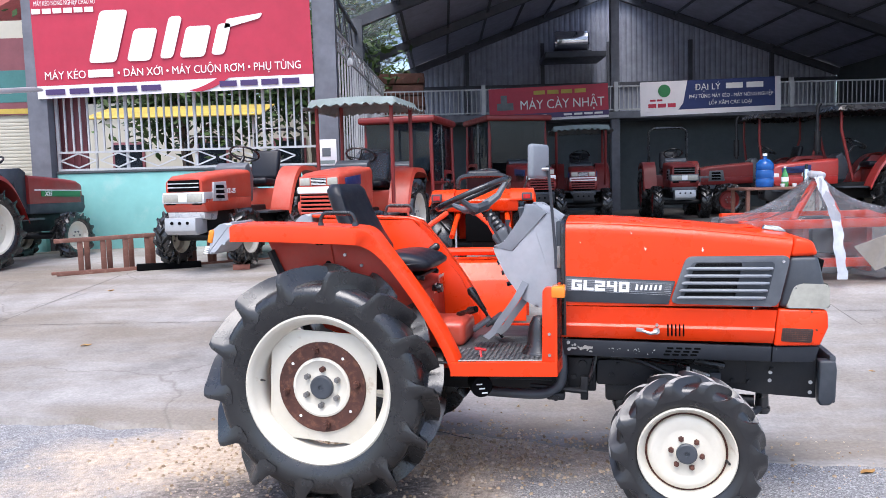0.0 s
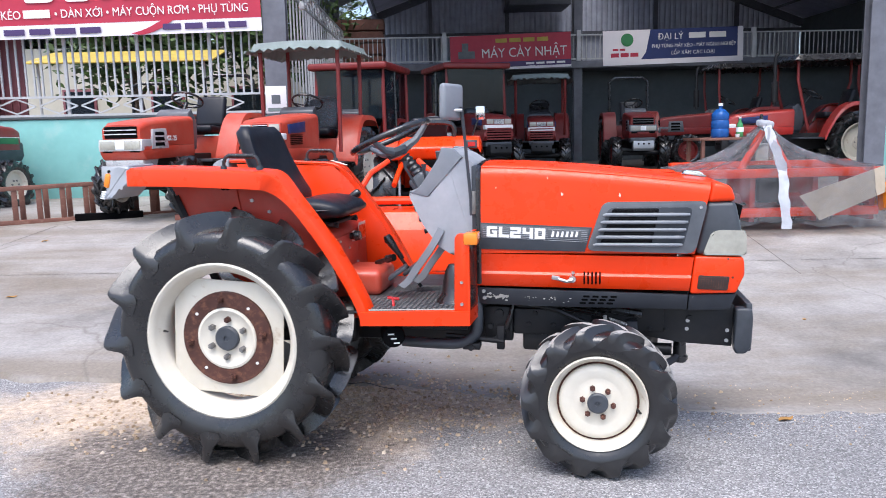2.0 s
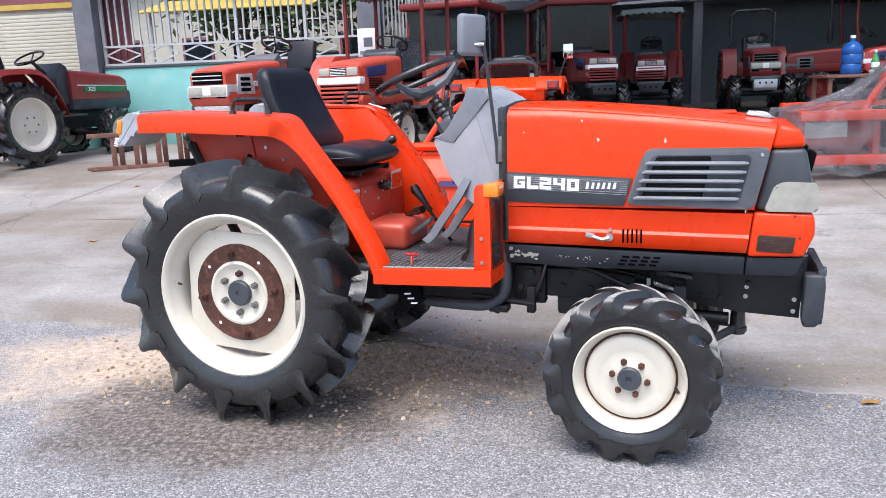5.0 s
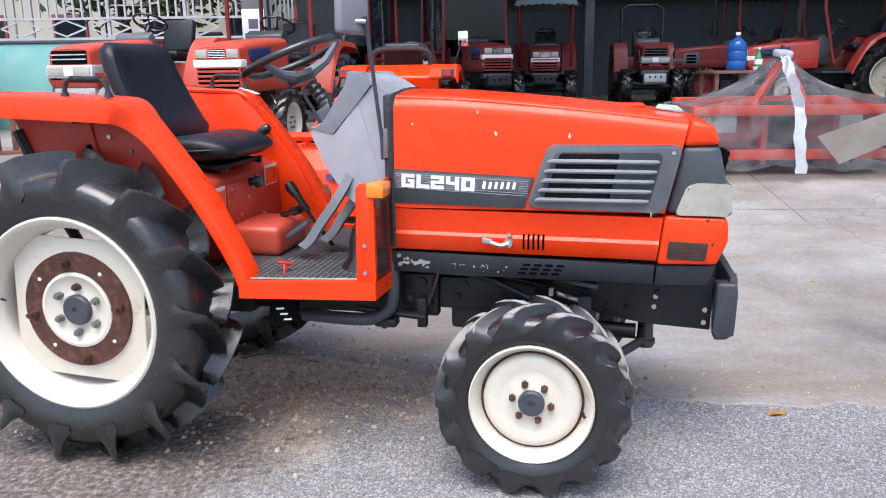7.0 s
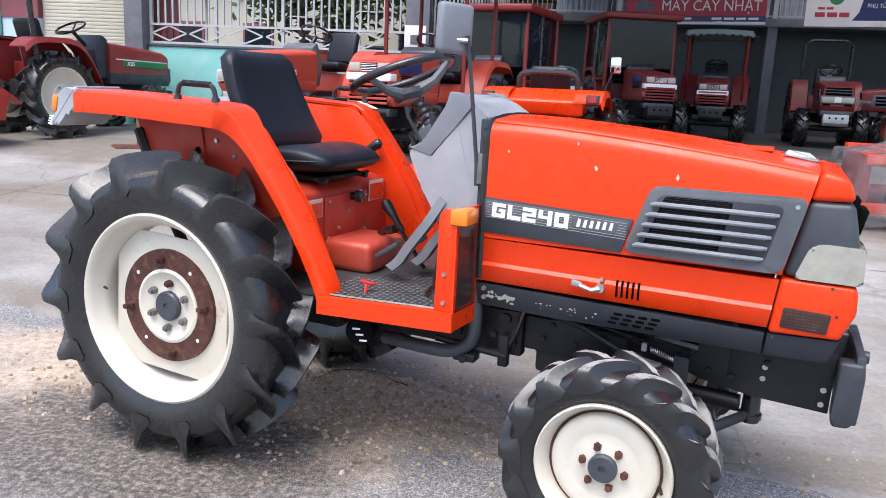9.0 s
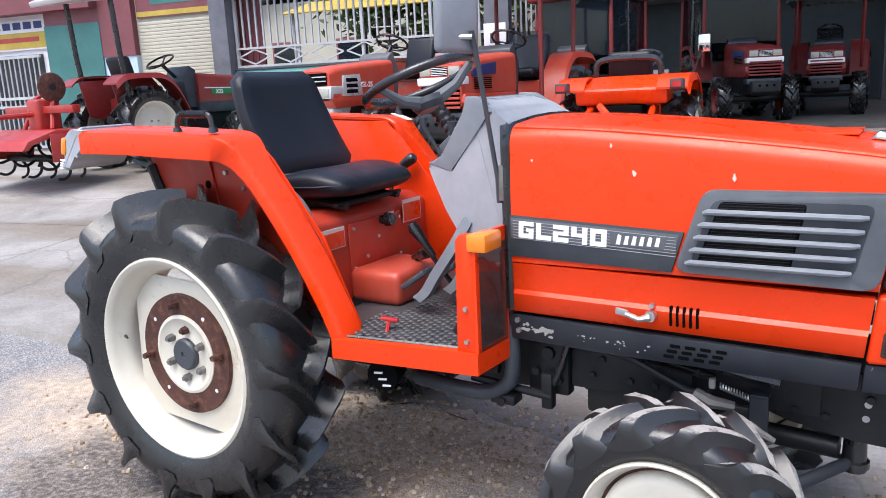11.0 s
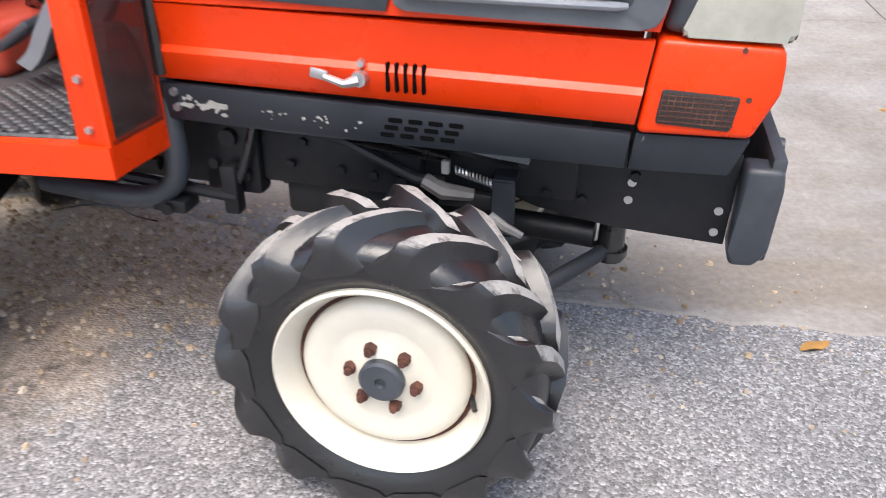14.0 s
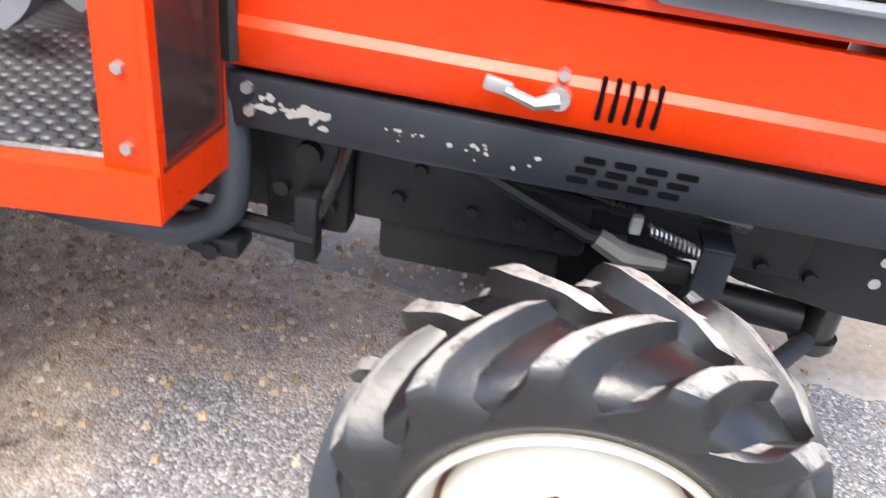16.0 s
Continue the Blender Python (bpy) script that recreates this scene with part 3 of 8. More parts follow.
def rear_wheel(parent, side):
    """side -1: faces the road; +1 the far side."""
    m = pose(0, side * 0.535, REAR_R) if side < 0 else pose(0, 0.535, REAR_R) @ Matrix.Diagonal((1, -1, 1, 1))
    rim = part("rear_wheel", rear_rim_bm(), WHITERIM, parent, "white painted steel rear rim with rust stains", m)
    near_tyre(rim, REAR_TYRE, BLACKRUB, REAR_BARS, 12.5, BARS)
    a = 0.2
    sq = []
    for k in range(4):
        c, s = math.cos(k * math.pi / 2 - 0.06), math.sin(k * math.pi / 2 - 0.06)
        for u, v in ((0.252, -0.16), (0.252, 0.16)):
            sq.append((u * c - v * s, u * s + v * c))
    part("wheel_plate", prism(B(), sq, -0.03, -0.022, 0.003), WHITERIM, rim, "white cut-corner wheel plate")
    part("rust_ring", lathe(B(), [(0.137, -0.029), (0.137, -0.044), (0.204, -0.044), (0.206, -0.029), (0.137, -0.029)], 48), RUST, rim, "rusty brown clamp ring")
    part("wheel_centre", lathe(B(), [(0.138, -0.03), (0.135, -0.046), (0.124, -0.049), (0.11, -0.04), (0.075, -0.03), (0.065, -0.034), (0.0005, -0.034)], 40), WHITERIM, rim)
    part("hub_cap", lathe(B(), [(0.054, -0.03), (0.054, -0.046), (0.048, -0.053), (0.012, -0.053), (0.01, -0.048), (0.0005, -0.048)], 32), DARKGREY, rim, "dark grey hub cap")
    for k in range(6):
        t = math.tau * k / 6 + 0.445
        c, s = math.cos(t), math.sin(t)
        nut = cyl(B(), (0.083 * c, -0.03, 0.083 * s), (0.083 * c, -0.052, 0.083 * s), 0.0145, 0.0135, 6)
        cyl(nut, (0.083 * c, -0.05, 0.083 * s), (0.083 * c, -0.06, 0.083 * s), 0.009, 0.008, 8)
        part("wheel_nut", nut, RUST if k == 1 else BOLT, rim)
    for k in range(4):
        t = math.tau * k / 4 + 0.12
        c, s = math.cos(t), math.sin(t)
        part("clamp_bolt", cyl(cyl(B(), (0.17 * c, -0.043, 0.17 * s), (0.17 * c, -0.06, 0.17 * s), 0.017, 0.016, 6), (0.17 * c, -0.058, 0.17 * s), (0.17 * c, -0.08, 0.17 * s), 0.011, 0.01, 8), RUST, rim)
        u = t + 0.78
        part("plate_hole", cyl(B(), (0.17 * math.cos(u), -0.0435, 0.17 * math.sin(u)), (0.17 * math.cos(u), -0.0452, 0.17 * math.sin(u)), 0.007, seg=8), WHITE, rim)
    cyl_ = cyl(B(), (-0.285, -0.06, 0.03), (-0.262, -0.07, 0.03), 0.006, 0.004, 8)
    part("valve", cyl_, BLACKRUB, rim)
    return rim


def front_rim_bm():
    return lathe(B(), [(0.186, 0.078), (0.198, 0.078), (0.198, 0.07), (0.19, 0.06), (0.172, 0.03), (0.172, -0.03), (0.188, -0.06), (0.193, -0.067), (0.199, -0.072), (0.199, -0.085),
                       (0.194, -0.09), (0.188, -0.084), (0.177, -0.06), (0.165, -0.036), (0.16, 0.0), (0.165, 0.03), (0.186, 0.078)], 56)


def front_wheel(parent, side):
    m = pose(1.573, -0.48, FRONT_R) if side < 0 else pose(1.573, 0.48, FRONT_R) @ Matrix.Diagonal((1, -1, 1, 1))
    rim = part("front_wheel", front_rim_bm(), WHITERIM, parent, "white painted steel front rim", m)
    near_tyre(rim, FRONT_TYRE, WORNRUB, FRONT_BARS, 6.4, 14)
    part("wheel_disc", lathe(B(), [(0.157, -0.03), (0.156, -0.044), (0.149, -0.053), (0.13, -0.058), (0.102, -0.05), (0.096, -0.05), (0.06, -0.052), (0.05, -0.058), (0.0005, -0.058)], 48), WHITERIM, rim, "cream white dished wheel disc")
    part("disc_gap", lathe(B(), [(0.156, -0.032), (0.168, -0.038)], 48), RUST, rim)
    part("hub_cap", lathe(B(), [(0.042, -0.055), (0.042, -0.071), (0.037, -0.075), (0.011, -0.075), (0.009, -0.068), (0.0005, -0.068)], 32), DARKGREY, rim, "dark grey hub cap")
    for k in range(6):
        t = math.tau * k / 6 + 0.873
        c, s = math.cos(t), math.sin(t)
        nut = cyl(B(), (0.062 * c, -0.05, 0.062 * s), (0.062 * c, -0.066, 0.062 * s), 0.0125, 0.011, 6)
        cyl(nut, (0.062 * c, -0.064, 0.062 * s), (0.062 * c, -0.074, 0.062 * s), 0.007, seg=8)
        part("wheel_nut", nut, RUST, rim, "rusty wheel nut")
    part("valve", cyl(B(), (0.155, -0.03, -0.03), (0.168, -0.062, -0.036), 0.0065, 0.005, 8), BLACKRUB, rim)
    return rim


# ---- the tractor that the walk goes round ----
YAW = -12.8
tractor = thing("tractor", "orange compact tractor with grey grille and white rims on road", "tractor", pose(-0.441, 3.957, 0.0, 0, 0, YAW))
rear_wheel(tractor, -1)
rear_wheel(tractor, 1)
front_wheel(tractor, -1)
front_wheel(tractor, 1)


def hood_section(x, half, z0, ztop, shoulder=0.055, crown=0.012, n=6):
    pts = [(x, -half, z0)]
    for k in range(n + 1):
        a = math.pi / 2 * k / n
        pts.append((x, -half + shoulder * (1 - math.cos(a)), ztop - shoulder + shoulder * math.sin(a)))
    pts.append((x, -half * 0.4, ztop + crown * 0.8))
    pts.append((x, 0, ztop + crown))
    return pts + [(px, -py, pz) for px, py, pz in reversed(pts[:-1])]


def hood_top(x):
    ks = ((1.05, 1.268), (1.25, 1.264), (1.45, 1.249), (1.65, 1.231), (1.85, 1.209), (2.04, 1.184), (2.2, 1.16))
    for (a, za), (b, zb) in zip(ks, ks[1:]):
        if x <= b:
            return za + (zb - za) * (x - a) / (b - a)
    return ks[-1][1]


SEAM_T, SEAM_M, SEAM_B = 2.03, 1.968, 1.948


def hood():
    bm = B()
    secs = []
    for k in range(15):
        f = k / 14
        s = hood_section(0, 0.287, 0.887, 1.0)
        x_low, x_high = 1.07 + (SEAM_M - 1.07) * f, 1.075 + (SEAM_T - 1.075) * f
        top = hood_top(x_high)
        sec = hood_section(0, 0.287 - 0.008 * f, 0.887, top)
        sec = [(x_low + (x_high - x_low) * min(1, max(0, (z - 0.887) / (top - 0.887))), y, z) for _, y, z in sec]
        secs.append(sec)
    loft(bm, secs, caps=True)
    h = part("hood", bm, ORANGE, tractor, "glossy orange engine hood with faded patches")
    # pressed ridge along the shoulder and the rear seal
    part("hood_seal", tube(B(), [(1.062, y, z) for _, y, z in hood_section(0, 0.285, 0.75, 1.262)], 0.011, 6), BLACKRUB, h)
    part("side_fold", tube(B(), arc_pts([(1.08, -0.262, 1.258), (1.4, -0.262, 1.241), (1.8, -0.258, 1.201), (2.01, -0.254, 1.175)], 5), 0.006, 6), ORANGE, h)
    lip = B()
    box(lip, (1.80, -0.1, hood_top(1.85) + 0.008), (1.90, 0.1, hood_top(1.85) + 0.014), 0.003)
    part("seam_cover", lip, ORANGE, h)
    for q, (x, z, w) in enumerate(((1.14, 1.17, 0.006), (1.42, 1.14, 0.009), (1.36, 1.21, 0.005), (1.66, 1.135, 0.008))):
        ring = [(x + w * 0.7 * (0.7 + 0.3 * math.sin(3 * a + q)) * math.cos(a), z + w * 1.3 * (0.7 + 0.3 * math.cos(2 * a + q)) * math.sin(a)) for a in [math.tau * e / 9 for e in range(9)]]
        part("paint_chip", prism(B(), ring, -0.2885, -0.284), FADEDLABEL, h)
    # chrome bonnet catch
    c = prism(B(), rounded([(1.925, 1.208), (1.94, 1.228), (2.0, 1.222), (2.03, 1.198), (2.0, 1.2), (1.96, 1.208)], 0.006, 3), -0.12, -0.085, 0.004)
    part("bonnet_catch", c, CHROME, h, "chrome bonnet catch")
    return h


hood_ob = hood()


def mirrored(build):
    for s in (-1, 1):
        build(s)


def side_plate(bm, pts, s, inner, outer, bev=0.003):
    y0, y1 = s * inner, s * outer
    return prism(bm, pts, min(y0, y1), max(y0, y1), bev)


def lower_side(s):
    bm = B()
    # lower red flank with its crease, in three lofted bands
    prof = [(0.738, 0.268), (0.752, 0.278), (0.795, 0.286), (0.806, 0.277), (0.868, 0.282), (0.884, 0.286)]
    secs = []
    for x0, x1 in ((1.048, 1.06), (1.3, 1.3), (1.6, 1.6), (SEAM_B, SEAM_M - 0.004)):
        outer_ = [(x0 + (x1 - x0) * (z - 0.738) / 0.146, s * y, z - 0.012 * (x0 - 1.05)) for z, y in prof]
        inner_ = [(x, s * (abs(y) - 0.02), z) for x, y, z in reversed(outer_)]
        secs.append(outer_ + inner_)
    loft(bm, secs)
    p = part("side_panel", bm, ORANGE, tractor, "orange lower side panel with a pressed crease")
    # each slot is a thin black plate in place of a shaded opening
    for k in range(5):
        x = 1.512 + 0.0165 * k
        part("vent_slot", side_plate(B(), rounded([(x, 0.753), (x + 0.0065, 0.753), (x + 0.0065, 0.806), (x, 0.806)], 0.003, 2), s, 0.27, 0.2865, 0.0008), BLACK, p)
    latch = B()
    cyl(latch, (1.466, s * 0.28, 0.776), (1.466, s * 0.302, 0.776), 0.016, 0.014, 14)
    tube(latch, [(1.466, s * 0.298, 0.774), (1.44, s * 0.306, 0.768), (1.405, s * 0.306, 0.779)], [0.011, 0.008, 0.007], 8)
    obox(latch, Matrix.Translation((1.395, s * 0.306, 0.783)) @ pose(0, 0, 0, 0, 10, 0), (0.034, 0.008, 0.019), 0.003)
    part("latch", latch, STEEL, p, "dull white metal latch lever")
    part("latch_bolt", cyl(B(), (1.468, s * 0.28, 0.802), (1.468, s * 0.293, 0.802), 0.0085, 0.007, 6), STEEL, p)


mirrored(lower_side)


def grille_side(s):
    outline = [(1.592, 1.106), (2.014, 1.108), (1.966, 0.89), (1.523, 0.9)]
    g = part("grille", side_plate(B(), rounded(outline, 0.03, 5), s, 0.262, 0.296, 0.004), GREY, tractor, "dark grey plastic side grille")
    inner = [(1.615, 1.083), (1.955, 1.083), (1.918, 0.917), (1.562, 0.922)]
    part("grille_recess", side_plate(B(), rounded(inner, 0.022, 4), s, 0.28, 0.2975, 0.001), DARKGREY, g)
    scr = [(1.632, 1.079), (1.82, 1.079), (1.79, 0.925), (1.58, 0.928)]
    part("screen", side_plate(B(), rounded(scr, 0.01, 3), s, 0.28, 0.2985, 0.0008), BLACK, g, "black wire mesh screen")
    wire = B()
    for k in range(24):
        z = 0.93 + 0.0063 * k
        x0, x1 = 1.58 + (z - 0.928) * 0.344, 1.79 + (z - 0.925) * 0.195
        box(wire, (x0 + 0.004, s * 0.2984, z), (x1 - 0.004, s * 0.3, z + 0.0014))
    for k in range(32):
        x = 1.635 + 0.0058 * k
        for a, b_ in (((x, 1.076), (x - 0.042, 0.93)),):
            if a[0] < 1.815:
                tube(wire, [(a[0], s * 0.2993, a[1]), (b_[0], s * 0.2993, b_[1])], 0.0008, 3)
    part("wire", wire, CHASSIS, g)
    for k in range(5):
        z = 1.054 - 0.0315 * k
        off = (1.1 - z) * 0.31
        rib = tube(B(), [(1.59 - off + 0.018, s * 0.301, z - 0.004), (1.62 - off, s * 0.306, z), (1.935 - off * 0.72, s * 0.306, z + 0.0), (1.952 - off * 0.72, s * 0.299, z)], [0.005, 0.0075, 0.0075, 0.005], 8)
        part("slat", rib, TRIMGREY, g)
    part("grille_screw", cyl(B(), (1.985, s * 0.292, 1.083), (1.985, s * 0.299, 1.083), 0.0065, seg=8), CHROME, g)
    # name strip
    strip = [(1.07, 1.02), (1.546, 0.998), (1.517, 0.895), (1.066, 0.905)]
    b_ = part("name_strip", side_plate(B(), strip, s, 0.28, 0.2915, 0.001), DARKGREY, tractor, "grey name strip on the hood")
    up = [(1.074, 1.013), (1.535, 0.992), (1.525, 0.944), (1.074, 0.955)]
    part("strip_upper", side_plate(B(), up, s, 0.285, 0.2925, 0.0005), BADGE, b_)
    for k in range(7):
        z = 1.006 - 0.008 * k
        part("strip_line", side_plate(B(), [(1.08, z), (1.528, z - 0.021), (1.528, z - 0.0225), (1.08, z - 0.0015)], s, 0.285, 0.2932, 0), SILVER, b_)
    if s < 0:
        # squared model number: each character cut from strokes
        GL = {"G": ("####", "#...", "#.##", "#..#", "####"), "L": ("#...", "#...", "#...", "#...", "####"), "2": ("####", "...#", "####", "#...", "####"),
              "4": ("#..#", "#..#", "####", "...#", "...#"), "0": ("####", "#..#", "#..#", "#..#", "####")}
        x0 = 1.098
        cols = (0.0, 0.0145, 0.0225, 0.0305, 0.045)
        rows_z = (0.0, 0.012, 0.0185, 0.0275, 0.034, 0.046)
        for ch in "GL240":
            bm = B()
            for r, line in enumerate(GL[ch]):
                for c, dot in enumerate(line):
                    if dot == "#":
                        box(bm, (cols[c], -0.002, rows_z[4 - r]), (cols[c + 1], 0.0, rows_z[5 - r]))
            bmesh.ops.remove_doubles(bm, verts=bm.verts[:], dist=0.0001)
            part("model_number", bm, WHITE, b_, "", pose(x0, -0.2935, 0.9595 - 0.045 * (x0 - 1.098), 0, 2.4, 0))
            x0 += 0.0525 if ch != "L" else 0.0495
        part("script_plate", side_plate(B(), [(1.36, 0.988), (1.505, 0.981), (1.498, 0.951), (1.36, 0.957)], s, 0.285, 0.2938, 0), BADGE, b_)
        for k in range(6):
            x = 1.375 + k * 0.02
            part("script_bar", side_plate(B(), [(x + 0.006, 0.982 if k else 0.986), (x + 0.015, 0.9815), (x + 0.011, 0.958), (x, 0.9585)], s, 0.285, 0.2945, 0), BANTEXT, b_)


mirrored(grille_side)


def nose():
    n = part("nose_cap", prism(B(), [(SEAM_T + 0.004, hood_top(SEAM_T)), (2.105, hood_top(2.1) - 0.006), (2.128, 1.106), (2.012, 1.1)], -0.276, 0.276, 0.018, 3), ORANGE, tractor, "orange nose cap")
    part("nose_panel", prism(B(), [(2.012, 1.102), (2.126, 1.104), (2.16, 0.955), (2.16, 0.882), (1.97, 0.884)], -0.274, 0.274, 0.02, 3), DARKGREY, tractor, "dark grey headlight surround")
    for s in (-1, 1):
        h = part("headlight", side_plate(B(), rounded([(2.03, 0.975), (2.06, 0.988), (2.168, 0.985), (2.172, 0.882), (1.998, 0.882)], 0.014, 4), s, 0.12, 0.281, 0.01), LENS, tractor, "clear wraparound headlight")
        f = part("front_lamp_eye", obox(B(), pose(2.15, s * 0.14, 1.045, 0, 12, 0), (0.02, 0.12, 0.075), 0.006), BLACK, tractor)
    lo = part("nose_lower", prism(B(), [(SEAM_M, 0.878), (2.16, 0.875), (2.166, 0.85), (2.168, 0.8), (2.136, 0.722), (SEAM_B + 0.004, 0.716)], -0.281, 0.281, 0.011, 3), ORANGE, tractor, "orange lower nose with a pressed edge")
    for s in (-1, 1):
        m = part("side_screen", side_plate(B(), rounded([(1.985, 0.797), (2.108, 0.793), (2.1, 0.735), (1.98, 0.739)], 0.006, 3), s, 0.27, 0.2855, 0.001), MESHDARK, lo, "brown perforated screen")
        bm = B()
        for k in range(12):
            x = 1.988 + 0.0098 * k
            tube(bm, [(x, s * 0.2862, 0.793), (x - 0.003, s * 0.2862, 0.742)], 0.0011, 4)
        for k in range(6):
            box(bm, (1.984, s * 0.2858, 0.743 + 0.0088 * k), (2.103, s * 0.2868, 0.745 + 0.0088 * k))
        part("screen_wire", bm, RUST, m)
    for x, z in ((2.12, 0.79), (2.10, 0.868)):
        part("paint_chip", cyl(B(), (x, -0.2835, z), (x, -0.2842, z), 0.005, seg=6), RUST, lo)


nose()


def skirt(s):
    pts = [(1.04, 0.73), (1.945, 0.712), (1.94, 0.648), (1.3, 0.652), (1.05, 0.658)]
    k = part("skirt", side_plate(B(), pts, s, 0.255, 0.277, 0.003), SKIRT, tractor, "charcoal steel side skirt with chipped paint")
    part("skirt_front", side_plate(B(), [(1.951, 0.712), (2.14, 0.717), (2.115, 0.648), (1.945, 0.642)], s, 0.2, 0.266, 0.006), SKIRT, tractor, "charcoal front apron")
    for r in range(3):
        for c in range(4):
            x, z = 1.512 + 0.038 * c - 0.008 * r, 0.698 - 0.0145 * r
            if not (r == 0 and c == 3 and False):
                part("skirt_slot", side_plate(B(), rounded([(x, z - 0.0042), (x + 0.027, z - 0.0046), (x + 0.027, z + 0.0042), (x, z + 0.0046)], 0.003, 2), s, 0.26, 0.2782, 0), BLACK, k)
    for x, z in ((1.08, 0.715), (1.083, 0.685)):
        part("skirt_bolt", cyl(B(), (x, s * 0.275, z), (x, s * 0.285, z), 0.009, 0.008, 6), STEEL, k)
    if s < 0:
        # flaked paint
        rnd = random.Random(4)
        for cx, cz, n, wide in ((1.122, 0.696, 16, 0.012), (1.163, 0.69, 22, 0.011), (1.285, 0.688, 8, 0.012), (1.385, 0.684, 9, 0.014), (1.44, 0.676, 3, 0.02)):
            bm = B()
            for q in range(n):
                fx, fz = cx + rnd.gauss(0, wide), cz + rnd.gauss(0, wide * 0.45)
                r = (0.0018 + 0.007 * rnd.random() ** 2) * (1.0 if n > 10 else 0.5)
                ring = [(fx + r * 1.3 * (0.5 + 0.7 * rnd.random()) * math.cos(a), fz + r * (0.5 + 0.6 * rnd.random()) * math.sin(a)) for a in [math.tau * e / 9 for e in range(9)]]
                prism(bm, ring, -0.2776 - 0.00003 * q, -0.277)
            part("paint_flake", bm, FLAKE, k)["kind"] = "stuff"


mirrored(skirt)


def chassis():
    eng = B()
    box(eng, (1.06, -0.17, 0.52), (1.86, 0.17, 0.7), 0.01)
    box(eng, (1.2, -0.19, 0.5), (1.55, 0.19, 0.62), 0.012)
    e = part("engine_block", eng, CHASSIS, tractor, "charcoal engine block and sump")
    part("sump", box(B(), (1.24, -0.17, 0.42), (1.52, 0.17, 0.515), 0.015), CHASSIS, e)
    part("sump_flange", box(B(), (1.225, -0.186, 0.508), (1.535, 0.186, 0.52), 0.003), CHASSIS, e)
    for x, z in ((1.27, 0.55), (1.38, 0.548), (1.45, 0.545), (1.51, 0.54), (1.48, 0.6), (1.3, 0.6)):
        part("engine_bolt", cyl(B(), (x, -0.188, z), (x, -0.2, z), 0.011, 0.01, 6), CHASSIS, e)
    for k in range(7):
        part("flange_bolt", cyl(B(), (1.25 + 0.045 * k, -0.176, 0.505), (1.25 + 0.045 * k, -0.188, 0.505), 0.006, seg=6), CHASSIS, e)
    tr = B()
    box(tr, (-0.2, -0.15, 0.42), (0.45, 0.15, 0.68), 0.03)
    box(tr, (0.4, -0.12, 0.44), (1.1, 0.12, 0.64), 0.02)
    cyl(tr, (0, -0.45, REAR_R), (0, 0.45, REAR_R), 0.075, seg=20)
    cyl(tr, (0, -0.34, REAR_R), (0, 0.34, REAR_R), 0.11, seg=20)
    t = part("gearbox", tr, CHASSIS, tractor, "charcoal gearbox and rear axle housing")
    part("drain_pipe", tube(B(), arc_pts([(0.62, -0.3, 0.56), (0.8, -0.27, 0.55), (1.0, -0.25, 0.545)], 5), 0.016, 8), CHASSIS, t)
    filt = part("oil_filter", lathe(B(), [(0.0005, -0.05), (0.045, -0.05), (0.05, -0.04), (0.05, 0.05), (0.04, 0.062), (0.0005, 0.062)], 20), BLACK, t, "black oil filter with white chalk marks", pose(0.69, -0.395, 0.54, 0, 0, 20))
    for k in range(3):
        part("chalk_bar", obox(B(), pose(-0.012 + 0.012 * k, -0.0515, 0.012 - 0.02 * k), (0.026, 0.002, 0.006)), WHITE, filt)
    for s in (-1, 1):
        r = part("front_rail", side_plate(B(), [(1.70, 0.655), (2.15, 0.65), (2.145, 0.464), (1.93, 0.476), (1.78, 0.5), (1.70, 0.53)], s, 0.15, 0.165, 0.003), CHASSIS, tractor, "charcoal front frame rail")
        for x, z in ((1.957, 0.538), (1.96, 0.575), (2.125, 0.535), (2.123, 0.49)):
            part("rail_hole", cyl(B(), (x, s * 0.164, z), (x, s * 0.167, z), 0.0085, seg=12), STEEL, r)
        for x, z in ((1.965, 0.59), (1.8, 0.535), (1.87, 0.53)):
            part("rail_bolt", cyl(B(), (x, s * 0.164, z), (x, s * 0.177, z), 0.011, 0.01, 6), CHASSIS, r)
    ax = B()
    box(ax, (1.51, -0.4, 0.3), (1.63, 0.4, 0.4), 0.03)
    cyl(ax, (1.57, -0.42, 0.315), (1.57, 0.42, 0.315), 0.055, seg=18)
    cyl(ax, (1.57, -0.43, 0.24), (1.57, -0.35, 0.44), 0.06, 0.05, 16)
    cyl(ax, (1.57, 0.43, 0.24), (1.57, 0.35, 0.44), 0.06, 0.05, 16)
    box(ax, (1.45, -0.09, 0.34), (1.7, 0.09, 0.52), 0.02)
    a = part("front_axle", ax, CHASSIS, tractor, "charcoal front axle")
    part("tie_rod", tube(B(), [(1.66, -0.4, 0.325), (1.78, -0.28, 0.355), (1.93, -0.12, 0.4)], [0.012, 0.018, 0.016], 10), SKIRT, a, "blue-grey steering tie rod")
    bj = B()
    cyl(bj, (1.935, -0.11, 0.375), (1.935, -0.11, 0.47), 0.03, 0.027, 14)
    cyl(bj, (1.935, -0.11, 0.385), (1.935, -0.11, 0.402), 0.036, seg=14)
    part("ball_joint", bj, BLACKRUB, a)
    br = B()
    box(br, (1.70, -0.225, 0.455), (1.745, -0.21, 0.575), 0.003)
    box(br, (1.70, -0.225, 0.568), (1.745, -0.16, 0.578), 0.003)
    part("stop_bracket", br, SKIRT, a)
    spring = []
    for k in range(90):
        f = k / 89
        an = f * math.tau * 11
